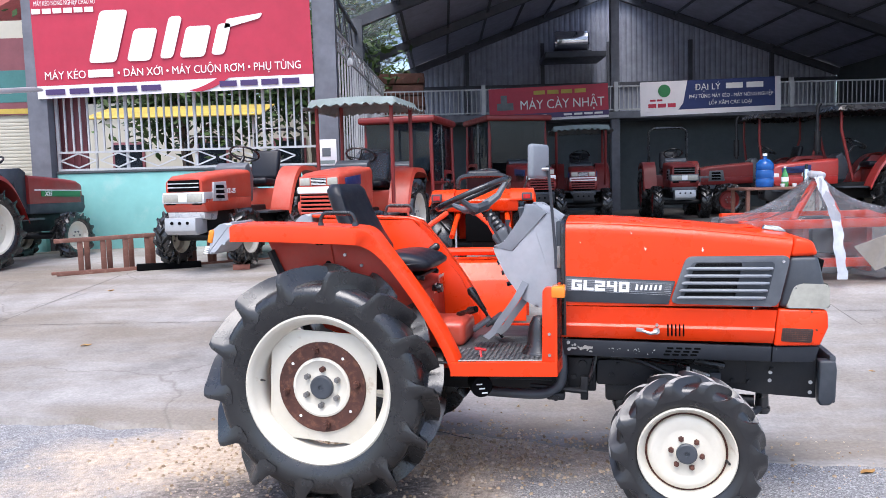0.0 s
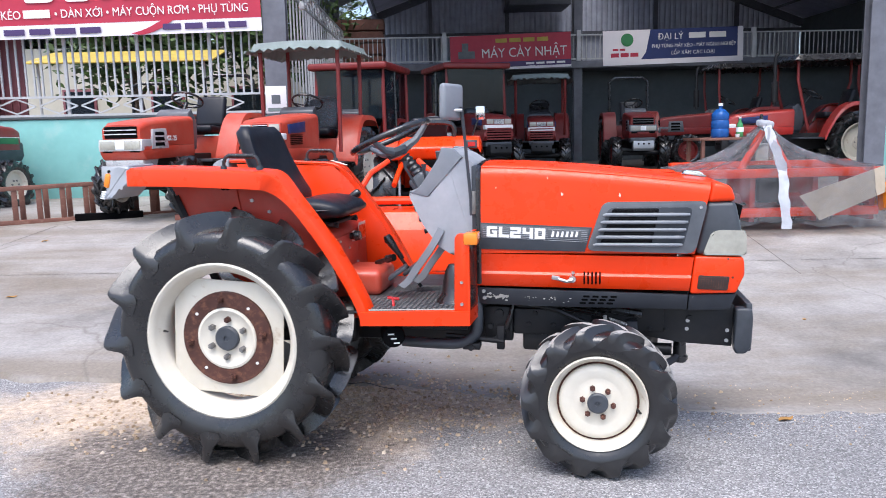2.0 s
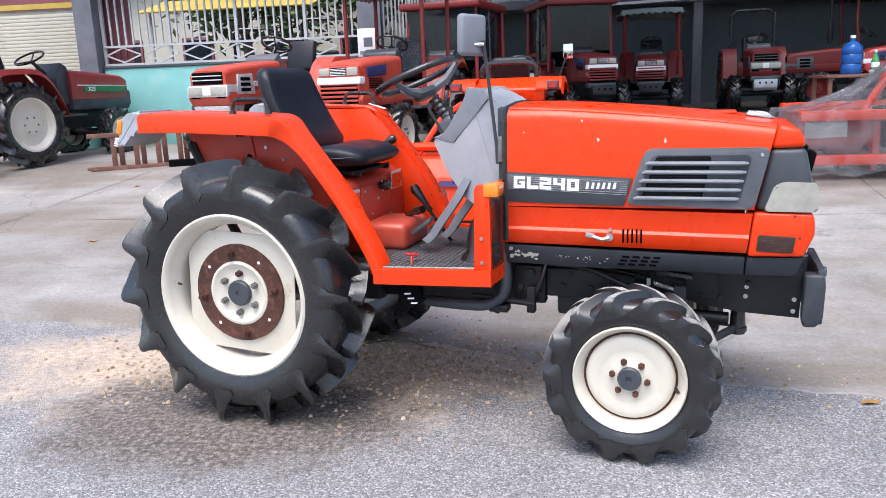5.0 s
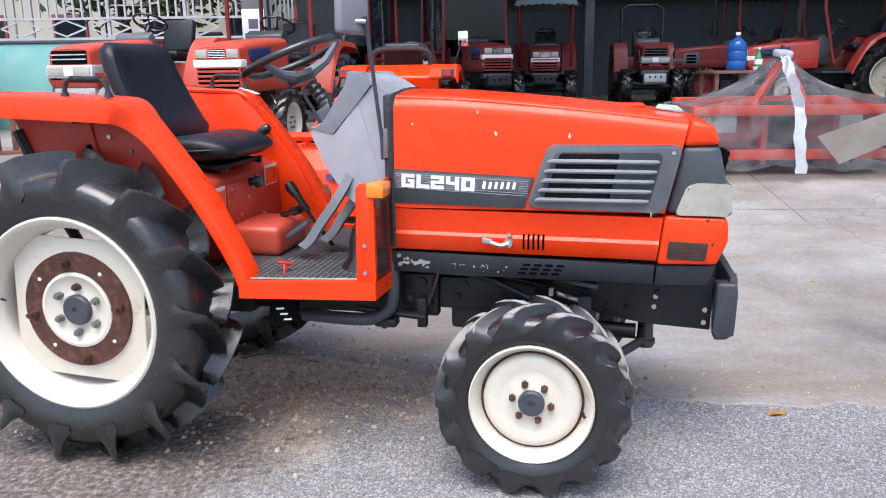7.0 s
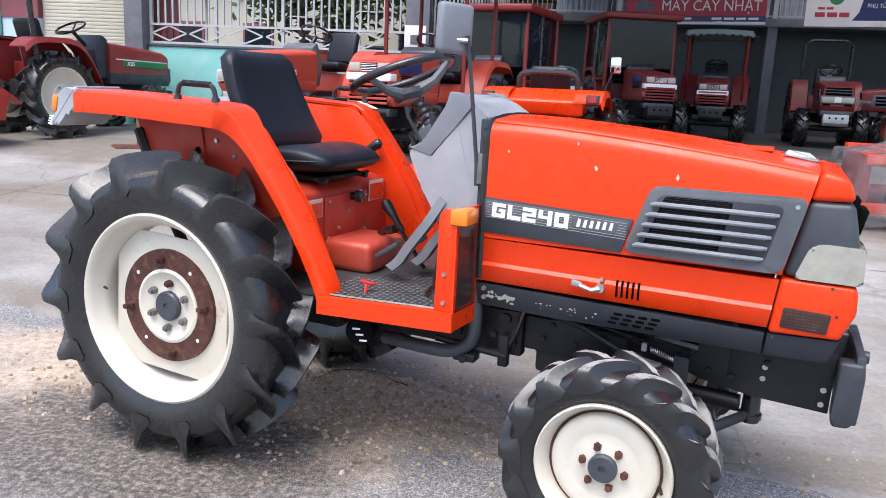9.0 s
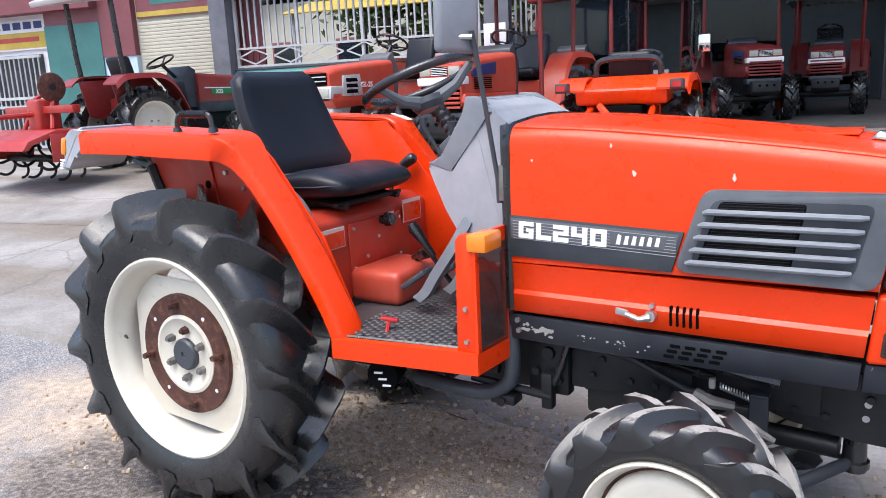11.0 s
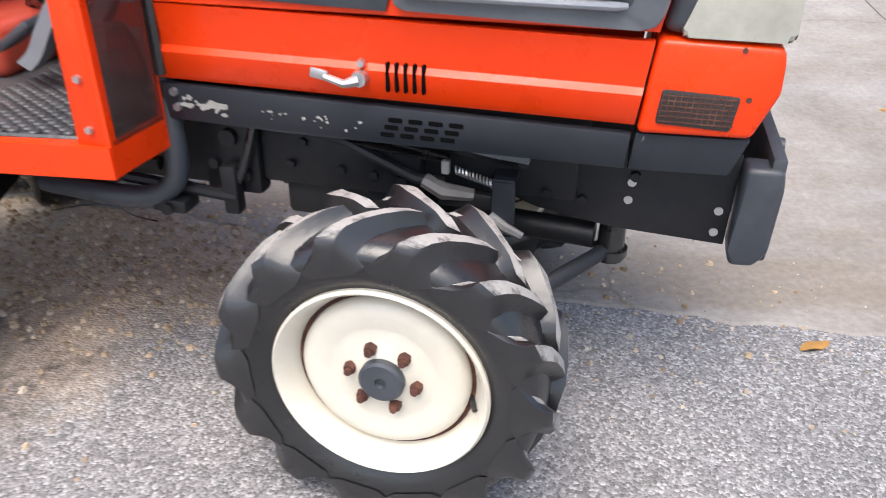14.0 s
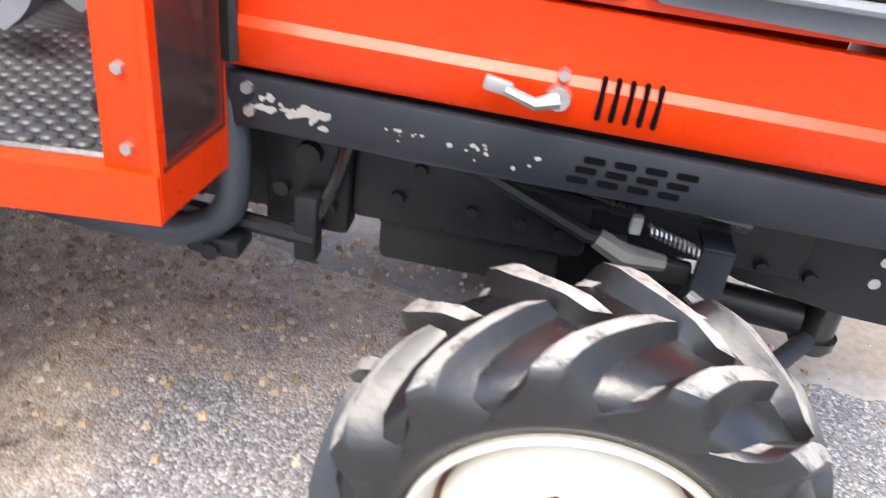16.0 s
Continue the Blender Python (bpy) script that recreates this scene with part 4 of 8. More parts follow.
        spring.append((1.625 + 0.075 * f, -0.215 + 0.0075 * math.cos(an), 0.585 - 0.022 * f + 0.0075 * math.sin(an)))
    part("return_spring", tube(B(), spring, 0.0022, 5), STEEL, tractor, "grey steel return spring")
    part("spring_clip", box(B(), (1.598, -0.222, 0.575), (1.614, -0.208, 0.603), 0.003), FLAKE, tractor)
    part("brake_rod", tube(B(), [(1.23, -0.215, 0.66), (1.4, -0.215, 0.62), (1.545, -0.21, 0.555), (1.6, -0.2, 0.55)], 0.011, 8), CHASSIS, tractor, "charcoal control rod")
    part("drop_hose", tube(B(), arc_pts([(1.2, -0.2, 0.64), (1.18, -0.22, 0.56), (1.15, -0.225, 0.505), (1.1, -0.22, 0.48), (1.02, -0.215, 0.482)], 5), 0.011, 8), BLACKRUB, tractor)
    part("big_hose", tube(B(), arc_pts([(1.045, -0.255, 0.7), (1.05, -0.26, 0.6), (1.04, -0.262, 0.52), (0.98, -0.265, 0.475), (0.88, -0.268, 0.468), (0.7, -0.25, 0.47)], 6), 0.024, 10), DARKGREY, tractor, "dark grey rubber hose")
    hb = B()
    box(hb, (1.07, -0.2, 0.47), (1.2, -0.15, 0.63), 0.01)
    box(hb, (0.98, -0.28, 0.445), (1.06, -0.22, 0.475), 0.006)
    cyl(hb, (1.02, -0.29, 0.457), (1.02, -0.2, 0.457), 0.014, seg=8)
    part("clutch_housing_bracket", hb, CHASSIS, tractor)
    part("cable", tube(B(), arc_pts([(1.2, -0.2, 0.655), (1.35, -0.21, 0.628), (1.5, -0.215, 0.612), (1.6, -0.21, 0.6)], 5), 0.006, 6), BLACKRUB, tractor)
    cor = [(1.42 + 0.0032 * k, -0.2, 0.635 - 0.0006 * k) for k in range(60)]
    part("corrugated_sleeve", tube(B(), cor, [0.011 if k % 2 else 0.0085 for k in range(60)], 8), BLACKRUB, tractor)
    for x, y, z, r in ((1.14, -0.205, 0.6, 0.022), (1.1, -0.205, 0.54, 0.014), (1.17, -0.205, 0.52, 0.016)):
        part("housing_boss", cyl(B(), (x, y + 0.03, z), (x, y - 0.01, z), r, r * 0.85, 10), CHASSIS, tractor)
    part("cross_shaft", cyl(B(), (0.9, -0.24, 0.5), (1.16, -0.235, 0.478), 0.013, seg=8), CHASSIS, tractor)
    part("lever_bracket", box(B(), (1.13, -0.245, 0.44), (1.165, -0.21, 0.55), 0.006), CHASSIS, tractor)
    part("linkage_clevis", tube(B(), [(1.56, -0.205, 0.552), (1.6, -0.21, 0.535), (1.66, -0.2, 0.528)], [0.016, 0.019, 0.013], 8), BOLT, tractor)
    part("linkage_arm", box(B(), (1.59, -0.21, 0.5), (1.7, -0.19, 0.535), 0.006), CHASSIS, tractor)
    part("adjuster", tube(B(), [(1.7, -0.225, 0.5), (1.73, -0.24, 0.485), (1.765, -0.24, 0.47)], [0.009, 0.012, 0.008], 8), STEEL, tractor, "bright steering stop bolt")
    part("axle_pivot", cyl(B(), (1.66, -0.15, 0.47), (1.66, 0.15, 0.47), 0.05, seg=16), CHASSIS, tractor)
    part("steering_ram", cyl(B(), (1.7, -0.1, 0.43), (1.9, -0.12, 0.43), 0.028, seg=12), CHASSIS, tractor)
    part("radiator_hose", tube(B(), arc_pts([(1.55, -0.18, 0.64), (1.66, -0.19, 0.62), (1.76, -0.17, 0.6)], 5), 0.018, 8), BLACKRUB, tractor)
    bp = prism(B(), [(2.15, 0.64), (2.22, 0.64), (2.226, 0.6), (2.222, 0.47), (2.2, 0.44), (2.155, 0.438), (2.15, 0.47)], -0.2, -0.135, 0.012, 3)
    prism(bp, [(2.15, 0.64), (2.22, 0.64), (2.226, 0.6), (2.222, 0.47), (2.2, 0.44), (2.155, 0.438), (2.15, 0.47)], 0.135, 0.2, 0.012, 3)
    box(bp, (2.195, -0.19, 0.45), (2.222, 0.19, 0.66), 0.008)
    bump = part("bumper", bp, DARKGREY, tractor, "blue-grey cast front bumper")
    part("bumper_pin", cyl(B(), (2.21, 0.03, 0.6), (2.25, 0.03, 0.6), 0.022, 0.02, 12), DARKGREY, bump)


chassis()

FEND = [(-0.415, 1.276), (-0.2, 1.272), (0.0, 1.262), (0.15, 1.254), (0.2, 1.244), (0.235, 1.217), (0.285, 1.158), (0.36, 1.062), (0.45, 0.935), (0.53, 0.8), (0.585, 0.69), (0.612, 0.605)]


def fender(s):
    path = arc_pts([(x, 0, z) for x, z in FEND], 4)
    bm = B()
    secs = []
    for i, p in enumerate(path):
        a, b = path[max(i - 1, 0)], path[min(i + 1, len(path) - 1)]
        t = (b - a).normalized()
        nrm = Vector((-t.z, 0, t.x))
        if nrm.z < 0:
            nrm = -nrm
        f = i / (len(path) - 1)
        g = min(1.0, max(0.0, (f - 0.4) / 0.2))
        g = g * g * (3 - 2 * g)
        yo, yi = 0.58 - 0.072 * min(1, f / 0.5) - 0.015 * f, 0.37 + 0.032 * g
        lip = 0.066 - 0.034 * g
        prof = [(0.37, 0.01 - 0.034 * g), (yi - 0.002, 0.01 - 0.032 * g), (yi + 0.004, 0.016), (yo - 0.016, 0.012), (yo - 0.004, 0.005), (yo, -0.006), (yo, -lip), (yo - 0.006, -lip), (yo - 0.009, -0.008), (yo - 0.02, 0.004), (yi, 0.0 - 0.036 * g), (0.37, 0.0 - 0.036 * g)]
        secs.append([tuple(p + nrm * d + Vector((0, s * y, 0))) for y, d in prof])
    loft(bm, secs)
    fd = part("fender", bm, ORANGE, tractor, "orange flat-topped rear fender")
    inner = [(-0.36, 1.262), (0.18, 1.242), (0.26, 1.178), (0.45, 0.928), (0.6, 0.61), (0.47, 0.6), (0.2, 0.72), (-0.05, 0.78), (-0.22, 0.98)]
    pn = part("fender_panel", side_plate(B(), inner, s, 0.3705, 0.376, 0.001), DARKRED, fd, "dusty red inner fender panel")
    part("fender_lining", side_plate(B(), [(-0.36, 1.268), (0.19, 1.25), (0.27, 1.178), (0.46, 0.928), (0.605, 0.61), (0.3, 0.64), (-0.05, 0.78), (-0.22, 0.98)], s, 0.362, 0.37, 0.001), ORANGE, fd)
    for x, z in ((-0.02, 1.2), (0.06, 1.13), (-0.1, 1.14), (0.14, 1.08), (-0.14, 1.2)):
        part("panel_bolt", cyl(B(), (x, s * 0.374, z), (x, s * 0.385, z), 0.009, 0.008, 6), STEEL, pn)
    st = B()
    side_plate(st, [(-0.16, 1.26), (-0.02, 1.255), (0.02, 1.02), (-0.06, 1.0)], s, 0.377, 0.386, 0.003)
    part("fender_stay", st, DARKRED, pn)
    for x, z in ((-0.05, 1.19), (-0.02, 1.09), (-0.07, 1.19)):
        part("stay_hole", cyl(B(), (x, s * 0.386, z), (x, s * 0.3875, z), 0.014, seg=12), BLACK, pn)
    rs = tube(B(), [(-0.31, s * 0.38, 1.15), (-0.2, s * 0.38, 0.9), (-0.12, s * 0.36, 0.72)], 0.02, 6)
    part("fender_brace", rs, CHASSIS, fd)
    # grey tail piece with its lamps
    tp = prism(B(), rounded([(-0.404, 1.298), (-0.46, 1.293), (-0.505, 1.262), (-0.535, 1.158), (-0.505, 1.152), (-0.47, 1.185), (-0.45, 1.21), (-0.404, 1.215)], 0.012, 3), min(s * 0.36, s * 0.578), max(s * 0.36, s * 0.578), 0.012, 3)
    t = part("tail_lamp_housing", tp, COWLGREY, fd, "grey plastic tail lamp housing")
    part("turn_lamp", obox(B(), pose(-0.51, s * 0.525, 1.235, 0, 14, 0), (0.028, 0.118, 0.062), 0.008), AMBER, t, "amber turn lamp")
    for k in range(4):
        part("reflector_rib", obox(B(), pose(-0.531 - 0.003 * k, s * 0.525, 1.186 - 0.009 * k, 0, 14, 0), (0.02, 0.112, 0.0045), 0.001), WHITE, t)
    # ribbed grab handle on top
    gh = part("grab_handle", tube(B(), arc_pts([(-0.005, s * 0.5, 1.278), (0.0, s * 0.5, 1.312), (0.02, s * 0.5, 1.33), (0.08, s * 0.5, 1.331), (0.135, s * 0.5, 1.328), (0.155, s * 0.5, 1.308), (0.16, s * 0.5, 1.27)], 5), 0.0085, 8), BLACKRUB, fd, "black ribbed grab handle")
    for k in range(14):
        part("grip_rib", cyl(B(), (0.022 + 0.0085 * k, s * 0.5, 1.3305 - 0.0002 * k), (0.026 + 0.0085 * k, s * 0.5, 1.3305 - 0.0002 * k), 0.0112, seg=10), BLACKRUB, gh)
    for x in (-0.005, 0.16):
        part("handle_foot", cyl(B(), (x, s * 0.5, 1.272), (x, s * 0.5, 1.288), 0.016, 0.012, 10), BLACKRUB, gh)
    if s > 0:
        lb = part("fender_sticker", box(B(), (0.14, 0.46, 1.272), (0.23, 0.5, 1.274)), FADEDLABEL, fd)
        lb.matrix_basis = Matrix.Translation((0.185, 0.45, 1.252)) @ pose(0, 0, 0, 0, 18, 0) @ Matrix.Translation((-0.185, -0.45, -1.262))


mirrored(fender)


def platform():
    bm = B()
    for s in (-1, 1):
        loft(bm, [[(x, s * y, z1), (x, s * (y - 0.03), z1), (x, s * (y - 0.03), z0), (x, s * y, z0)] for x, y, z0, z1 in ((0.58, 0.512, 0.602, 0.66), (0.8, 0.482, 0.6, 0.661), (1.042, 0.45, 0.598, 0.662))])
    box(bm, (0.42, -0.44, 0.628), (1.04, 0.44, 0.642), 0.003)
    fl = part("footplate", bm, ORANGE, tractor, "orange step rail and footplate")
    edge = lambda x: -0.475 + 0.06 * max(0.0, (x - 0.56) / 0.46)
    mt = B()
    loft(mt, [[(x, edge(x), 0.65), (x, edge(x), 0.658), (x, 0.42, 0.658), (x, 0.42, 0.65)] for x in (0.42, 0.56, 0.72, 0.88, 1.02)])
    mat_ = part("rubber_mat", mt, MAT, fl, "black rubber mat with raised oval studs")
    st = B()
    for i in range(20):
        for j in range(15):
            x = 0.565 + 0.0225 * i
            y = -0.455 + 0.027 * j + (0.0135 if i % 2 else 0)
            if y < edge(x) + 0.014 or (y > -0.2 and x < 0.62):
                continue
            lathe(st, [(0.0125, 0.0), (0.0118, 0.005), (0.0085, 0.0078), (0.0005, 0.0078)], 10, (x, y, 0.657), "Z")
    for k in range(9):
        y = -0.05 + 0.022 * k
        tube(st, arc_pts([(0.6, y, 0.659), (0.75, y - 0.03, 0.659), (0.95, y - 0.02, 0.659)], 3), 0.0045, 5)
    part("mat_stud", st, MAT, mat_)["kind"] = "stuff"
    part("mat_rim", tube(B(), [(x, edge(x), 0.66) for x in (0.56, 0.72, 0.88, 1.02)], 0.0065, 6), BLACKRUB, mat_)
    ck = tube(B(), [(0.7, -0.4, 0.652), (0.69, -0.37, 0.69)], 0.006, 6)
    obox(ck, pose(0.69, -0.365, 0.694, 0, 10, 20), (0.055, 0.02, 0.012), 0.004)
    part("step_lock", ck, REDLENS, fl, "small red pedal lock")
    for s in (-1, 1):
        # corner guard with its smoked window
        g = prism(B(), [(0.975, 0.655), (1.035, 0.655), (1.036, 0.972), (1.02, 0.99), (0.995, 0.99), (0.982, 0.972)], min(s * 0.412, s * 0.447), max(s * 0.412, s * 0.447), 0.006)
        gd = part("corner_guard", g, ORANGE, tractor, "orange corner guard post beside the step")
        fr = B()
        # front face, set back towards the hood, with an opening
        a, b_ = Vector((1.043, s * 0.445, 0)), Vector((1.053, s * 0.282, 0))
        def at(f, z):
            p = a.lerp(b_, f)
            return (p.x, p.y, z)
        for f0, f1, z0, z1 in ((0, 1, 0.6, 0.668), (0, 1, 0.945, 0.99), (0, 0.1, 0.668, 0.945), (0.93, 1, 0.668, 0.945)):
            quad = [at(f0, z0), at(f1, z0), at(f1, z1), at(f0, z1)]
            back = [(x - 0.012, y, z) for x, y, z in quad]
            loft(fr, [quad, back])
        part("guard_frame", fr, ORANGE, gd)
        gl = B()
        loft(gl, [[at(0.05, 0.66), at(0.96, 0.66), at(0.96, 0.95), at(0.05, 0.95)], [(x - 0.004, y, z) for x, y, z in (at(0.05, 0.66), at(0.96, 0.66), at(0.96, 0.95), at(0.05, 0.95))]])
        part("guard_window", gl, SMOKE, gd, "smoked brown acrylic window")
        for z in (0.692, 0.785):
            part("guard_bolt", cyl(B(), (1.01, s * 0.446, z), (1.01, s * 0.455, z), 0.008, 0.007, 6), STEEL, gd)
        part("side_lamp", obox(B(), pose(1.05, s * 0.405, 0.968, 0, 0, 0), (0.06, 0.098, 0.05), 0.008), AMBER, gd, "amber side lamp")


platform()


def seat():
    cu = B()
    secs = []
    for k in range(17):
        f = k / 16
        x = 0.015 + 0.405 * f
        top = 1.088 + 0.042 * math.sin(math.pi * f ** 1.35)
        low = 1.0 + 0.03 * f ** 2
        w = 0.232 * (1 - 0.5 * max(0, f - 0.72) ** 1.6 * 2.2) * (0.94 if k in (0, 16) else 1.0)
        mid, half = (top + low) / 2, (top - low) / 2 * (0.55 if k in (0, 16) else 1.0)
        ring = []
        for j in range(28):
            a = math.tau * j / 28
            cy, sz = math.cos(a), math.sin(a)
            y = w * math.copysign(abs(cy) ** 0.5, cy)
            dish = -0.014 * math.cos(y / w * math.pi / 2) if sz > 0 else 0
            ring.append((x, y, mid + half * math.copysign(abs(sz) ** 0.6, sz) + dish))
        secs.append(ring)
    loft(cu, secs)
    s = part("seat", cu, VINYL, tractor, "black vinyl seat cushion", sharp=60)
    part("cushion_piping", tube(B(), [(0.03 + 0.37 * q / 16, -0.234 * (1 - 0.5 * max(0, q / 16 - 0.72) ** 1.6 * 2.2), 1.06 + 0.01 * (q / 16) ** 2) for q in range(17)], 0.0045, 6), VINYL, s)
    bk = B()
    secs = []
    for k in range(13):
        f = k / 12
        z = 1.1 + 0.36 * f
        x = 0.085 - 0.17 * f - 0.02 * math.sin(f * math.pi)
        w = 0.225 * (1 - 0.16 * f ** 3)
        if k == 12:
            w *= 0.86
        if k == 0:
            w *= 0.9
        th = 0.05 if 0 < k < 12 else 0.026
        ring = []
        for j in range(20):
            a = math.tau * j / 20
            cx, sy = math.cos(a), math.sin(a)
            ring.append((x + th * math.copysign(abs(cx) ** 0.55, cx) - 0.03 * (abs(sy) ** 2) * -1, w * math.copysign(abs(sy) ** 0.6, sy), z))
        secs.append(ring)
    loft(bk, secs)
    b_ = part("backrest", bk, VINYL, s, "black vinyl backrest with piped edge", sharp=60)
    pip = []
    for k in range(40):
        a = math.tau * k / 40
        f = 0.5 + 0.46 * math.copysign(abs(math.sin(a)) ** 0.6, math.sin(a))
        y = 0.212 * math.copysign(abs(math.cos(a)) ** 0.5, math.cos(a)) * (1 - 0.18 * f ** 3)
        x = 0.085 - 0.17 * f - 0.02 * math.sin(f * math.pi) + 0.03 + 0.02 * (abs(y) / 0.2) ** 2
        pip.append((x, y, 1.1 + 0.36 * f))
    part("piping", tube(B(), pip, 0.004, 6, closed=True), VINYL, b_)
    br = B()
    box(br, (0.08, -0.15, 0.985), (0.35, 0.15, 1.0), 0.006)
    for y in (-0.15, 0.15):
        tube(br, [(0.1, y, 0.99), (0.24, y * 1.05, 1.01), (0.38, y, 0.99)], 0.012, 6)
    cyl(br, (0.36, -0.19, 1.0), (0.36, 0.19, 1.0), 0.008, seg=8)
    part("seat_slide", br, CHASSIS, s)
    box_ = B()
    prism(box_, [(0.0, 0.98), (0.3, 0.98), (0.36, 0.95), (0.37, 0.66), (0.0, 0.66)], -0.36, 0.36, 0.012)
    bs = part("seat_base", box_, DARKRED, tractor, "red sheet steel seat base")
    part("front_cover", box(B(), (0.366, -0.14, 0.75), (0.374, 0.17, 0.93), 0.004), DARKRED, bs)
    for y, z in ((-0.12, 0.77), (-0.12, 0.91), (0.15, 0.77), (0.15, 0.91), (0.02, 0.86), (-0.05, 0.8)):
        part("cover_bolt", cyl(B(), (0.373, y, z), (0.381, y, z), 0.007, 0.006, 6), STEEL, bs)
    part("tunnel", box(B(), (0.36, -0.15, 0.655), (0.575, 0.14, 0.775), 0.03, 4), ORANGE_SEM, bs, "red rounded gearbox tunnel")
    kb = cyl(B(), (0.37, 0.045, 0.915), (0.4, 0.045, 0.917), 0.016, seg=14)
    cyl(kb, (0.4, 0.045, 0.917), (0.425, 0.045, 0.919), 0.026, 0.022, 14)
    part("control_knob", kb, BLACKRUB, bs, "black round control knob")
    for y0, y1, z0, z1 in ((-0.285, -0.17, 0.86, 0.93), (0.07, 0.12, 0.885, 0.935), (0.18, 0.3, 0.88, 0.965)):
        lb = part("warning_label", box(B(), (0.3745 if y0 > 0 or True else 0, y0, z0), (0.3775, y1, z1)), FADEDLABEL, bs)
        part("label_bar", box(B(), (0.3776, y0 + 0.003, z0 + 0.003), (0.3782, y1 - 0.003, z1 - 0.014)), ORANGE, lb)
    dial = B()
    prism(dial, [(0.06 + 0.17 * math.cos(a), 0.9 + 0.17 * math.sin(a)) for a in [radians(20 + 6 * k) for k in range(11)]] + [(0.06 + 0.13 * math.cos(a), 0.9 + 0.13 * math.sin(a)) for a in [radians(80 - 6 * k) for k in range(11)]], -0.345, -0.315, 0.004)
    dl = part("lever_quadrant", dial, GREY, bs, "grey lever quadrant with numbered marks", pose(0.175, -0.022, 0.025))
    for k in range(6):
        a = radians(28 + 9 * k)
        part("quadrant_mark", obox(B(), pose(0.06 + 0.152 * math.cos(a), -0.346, 0.9 + 0.152 * math.sin(a), 0, 45 - math.degrees(a), 0), (0.006, 0.002, 0.012)), WHITE, dl)
    lv = tube(B(), [(0.19, -0.31, 0.98), (0.172, -0.3, 1.1), (0.17, -0.298, 1.15), (0.17, -0.297, 1.21)], [0.006, 0.008, 0.013, 0.011], 8)
    part("lift_lever", lv, BLACKRUB, tractor, "black hydraulic lift lever")
    l2 = tube(B(), [(0.22, 0.33, 0.98), (0.25, 0.325, 1.06)], 0.009, 8)
    tube(l2, [(0.24, 0.325, 1.05), (0.29, 0.324, 1.08), (0.335, 0.323, 1.108), (0.345, 0.323, 1.115)], [0.014, 0.019, 0.023, 0.015], 10)
    part("range_lever", l2, BLACKRUB, tractor, "black range lever with a fat grip")
    l3 = tube(B(), [(0.74, -0.02, 0.68), (0.65, -0.06, 0.83)], 0.008, 8)
    tube(l3, [(0.66, -0.055, 0.82), (0.635, -0.065, 0.86), (0.6, -0.075, 0.915), (0.592, -0.078, 0.935)], [0.011, 0.014, 0.022, 0.016], 12)
    part("gear_lever", l3, BLACKRUB, tractor, "black gear lever with a ball grip")
    l4 = tube(B(), [(0.5, 0.06, 0.78), (0.58, 0.0, 0.81)], 0.012, 8)
    cyl(l4, (0.57, 0.005, 0.808), (0.61, -0.02, 0.82), 0.02, 0.017, 12)
    part("speed_lever", l4, BLACKRUB, tractor, "short black lever with an orange mark")


seat()


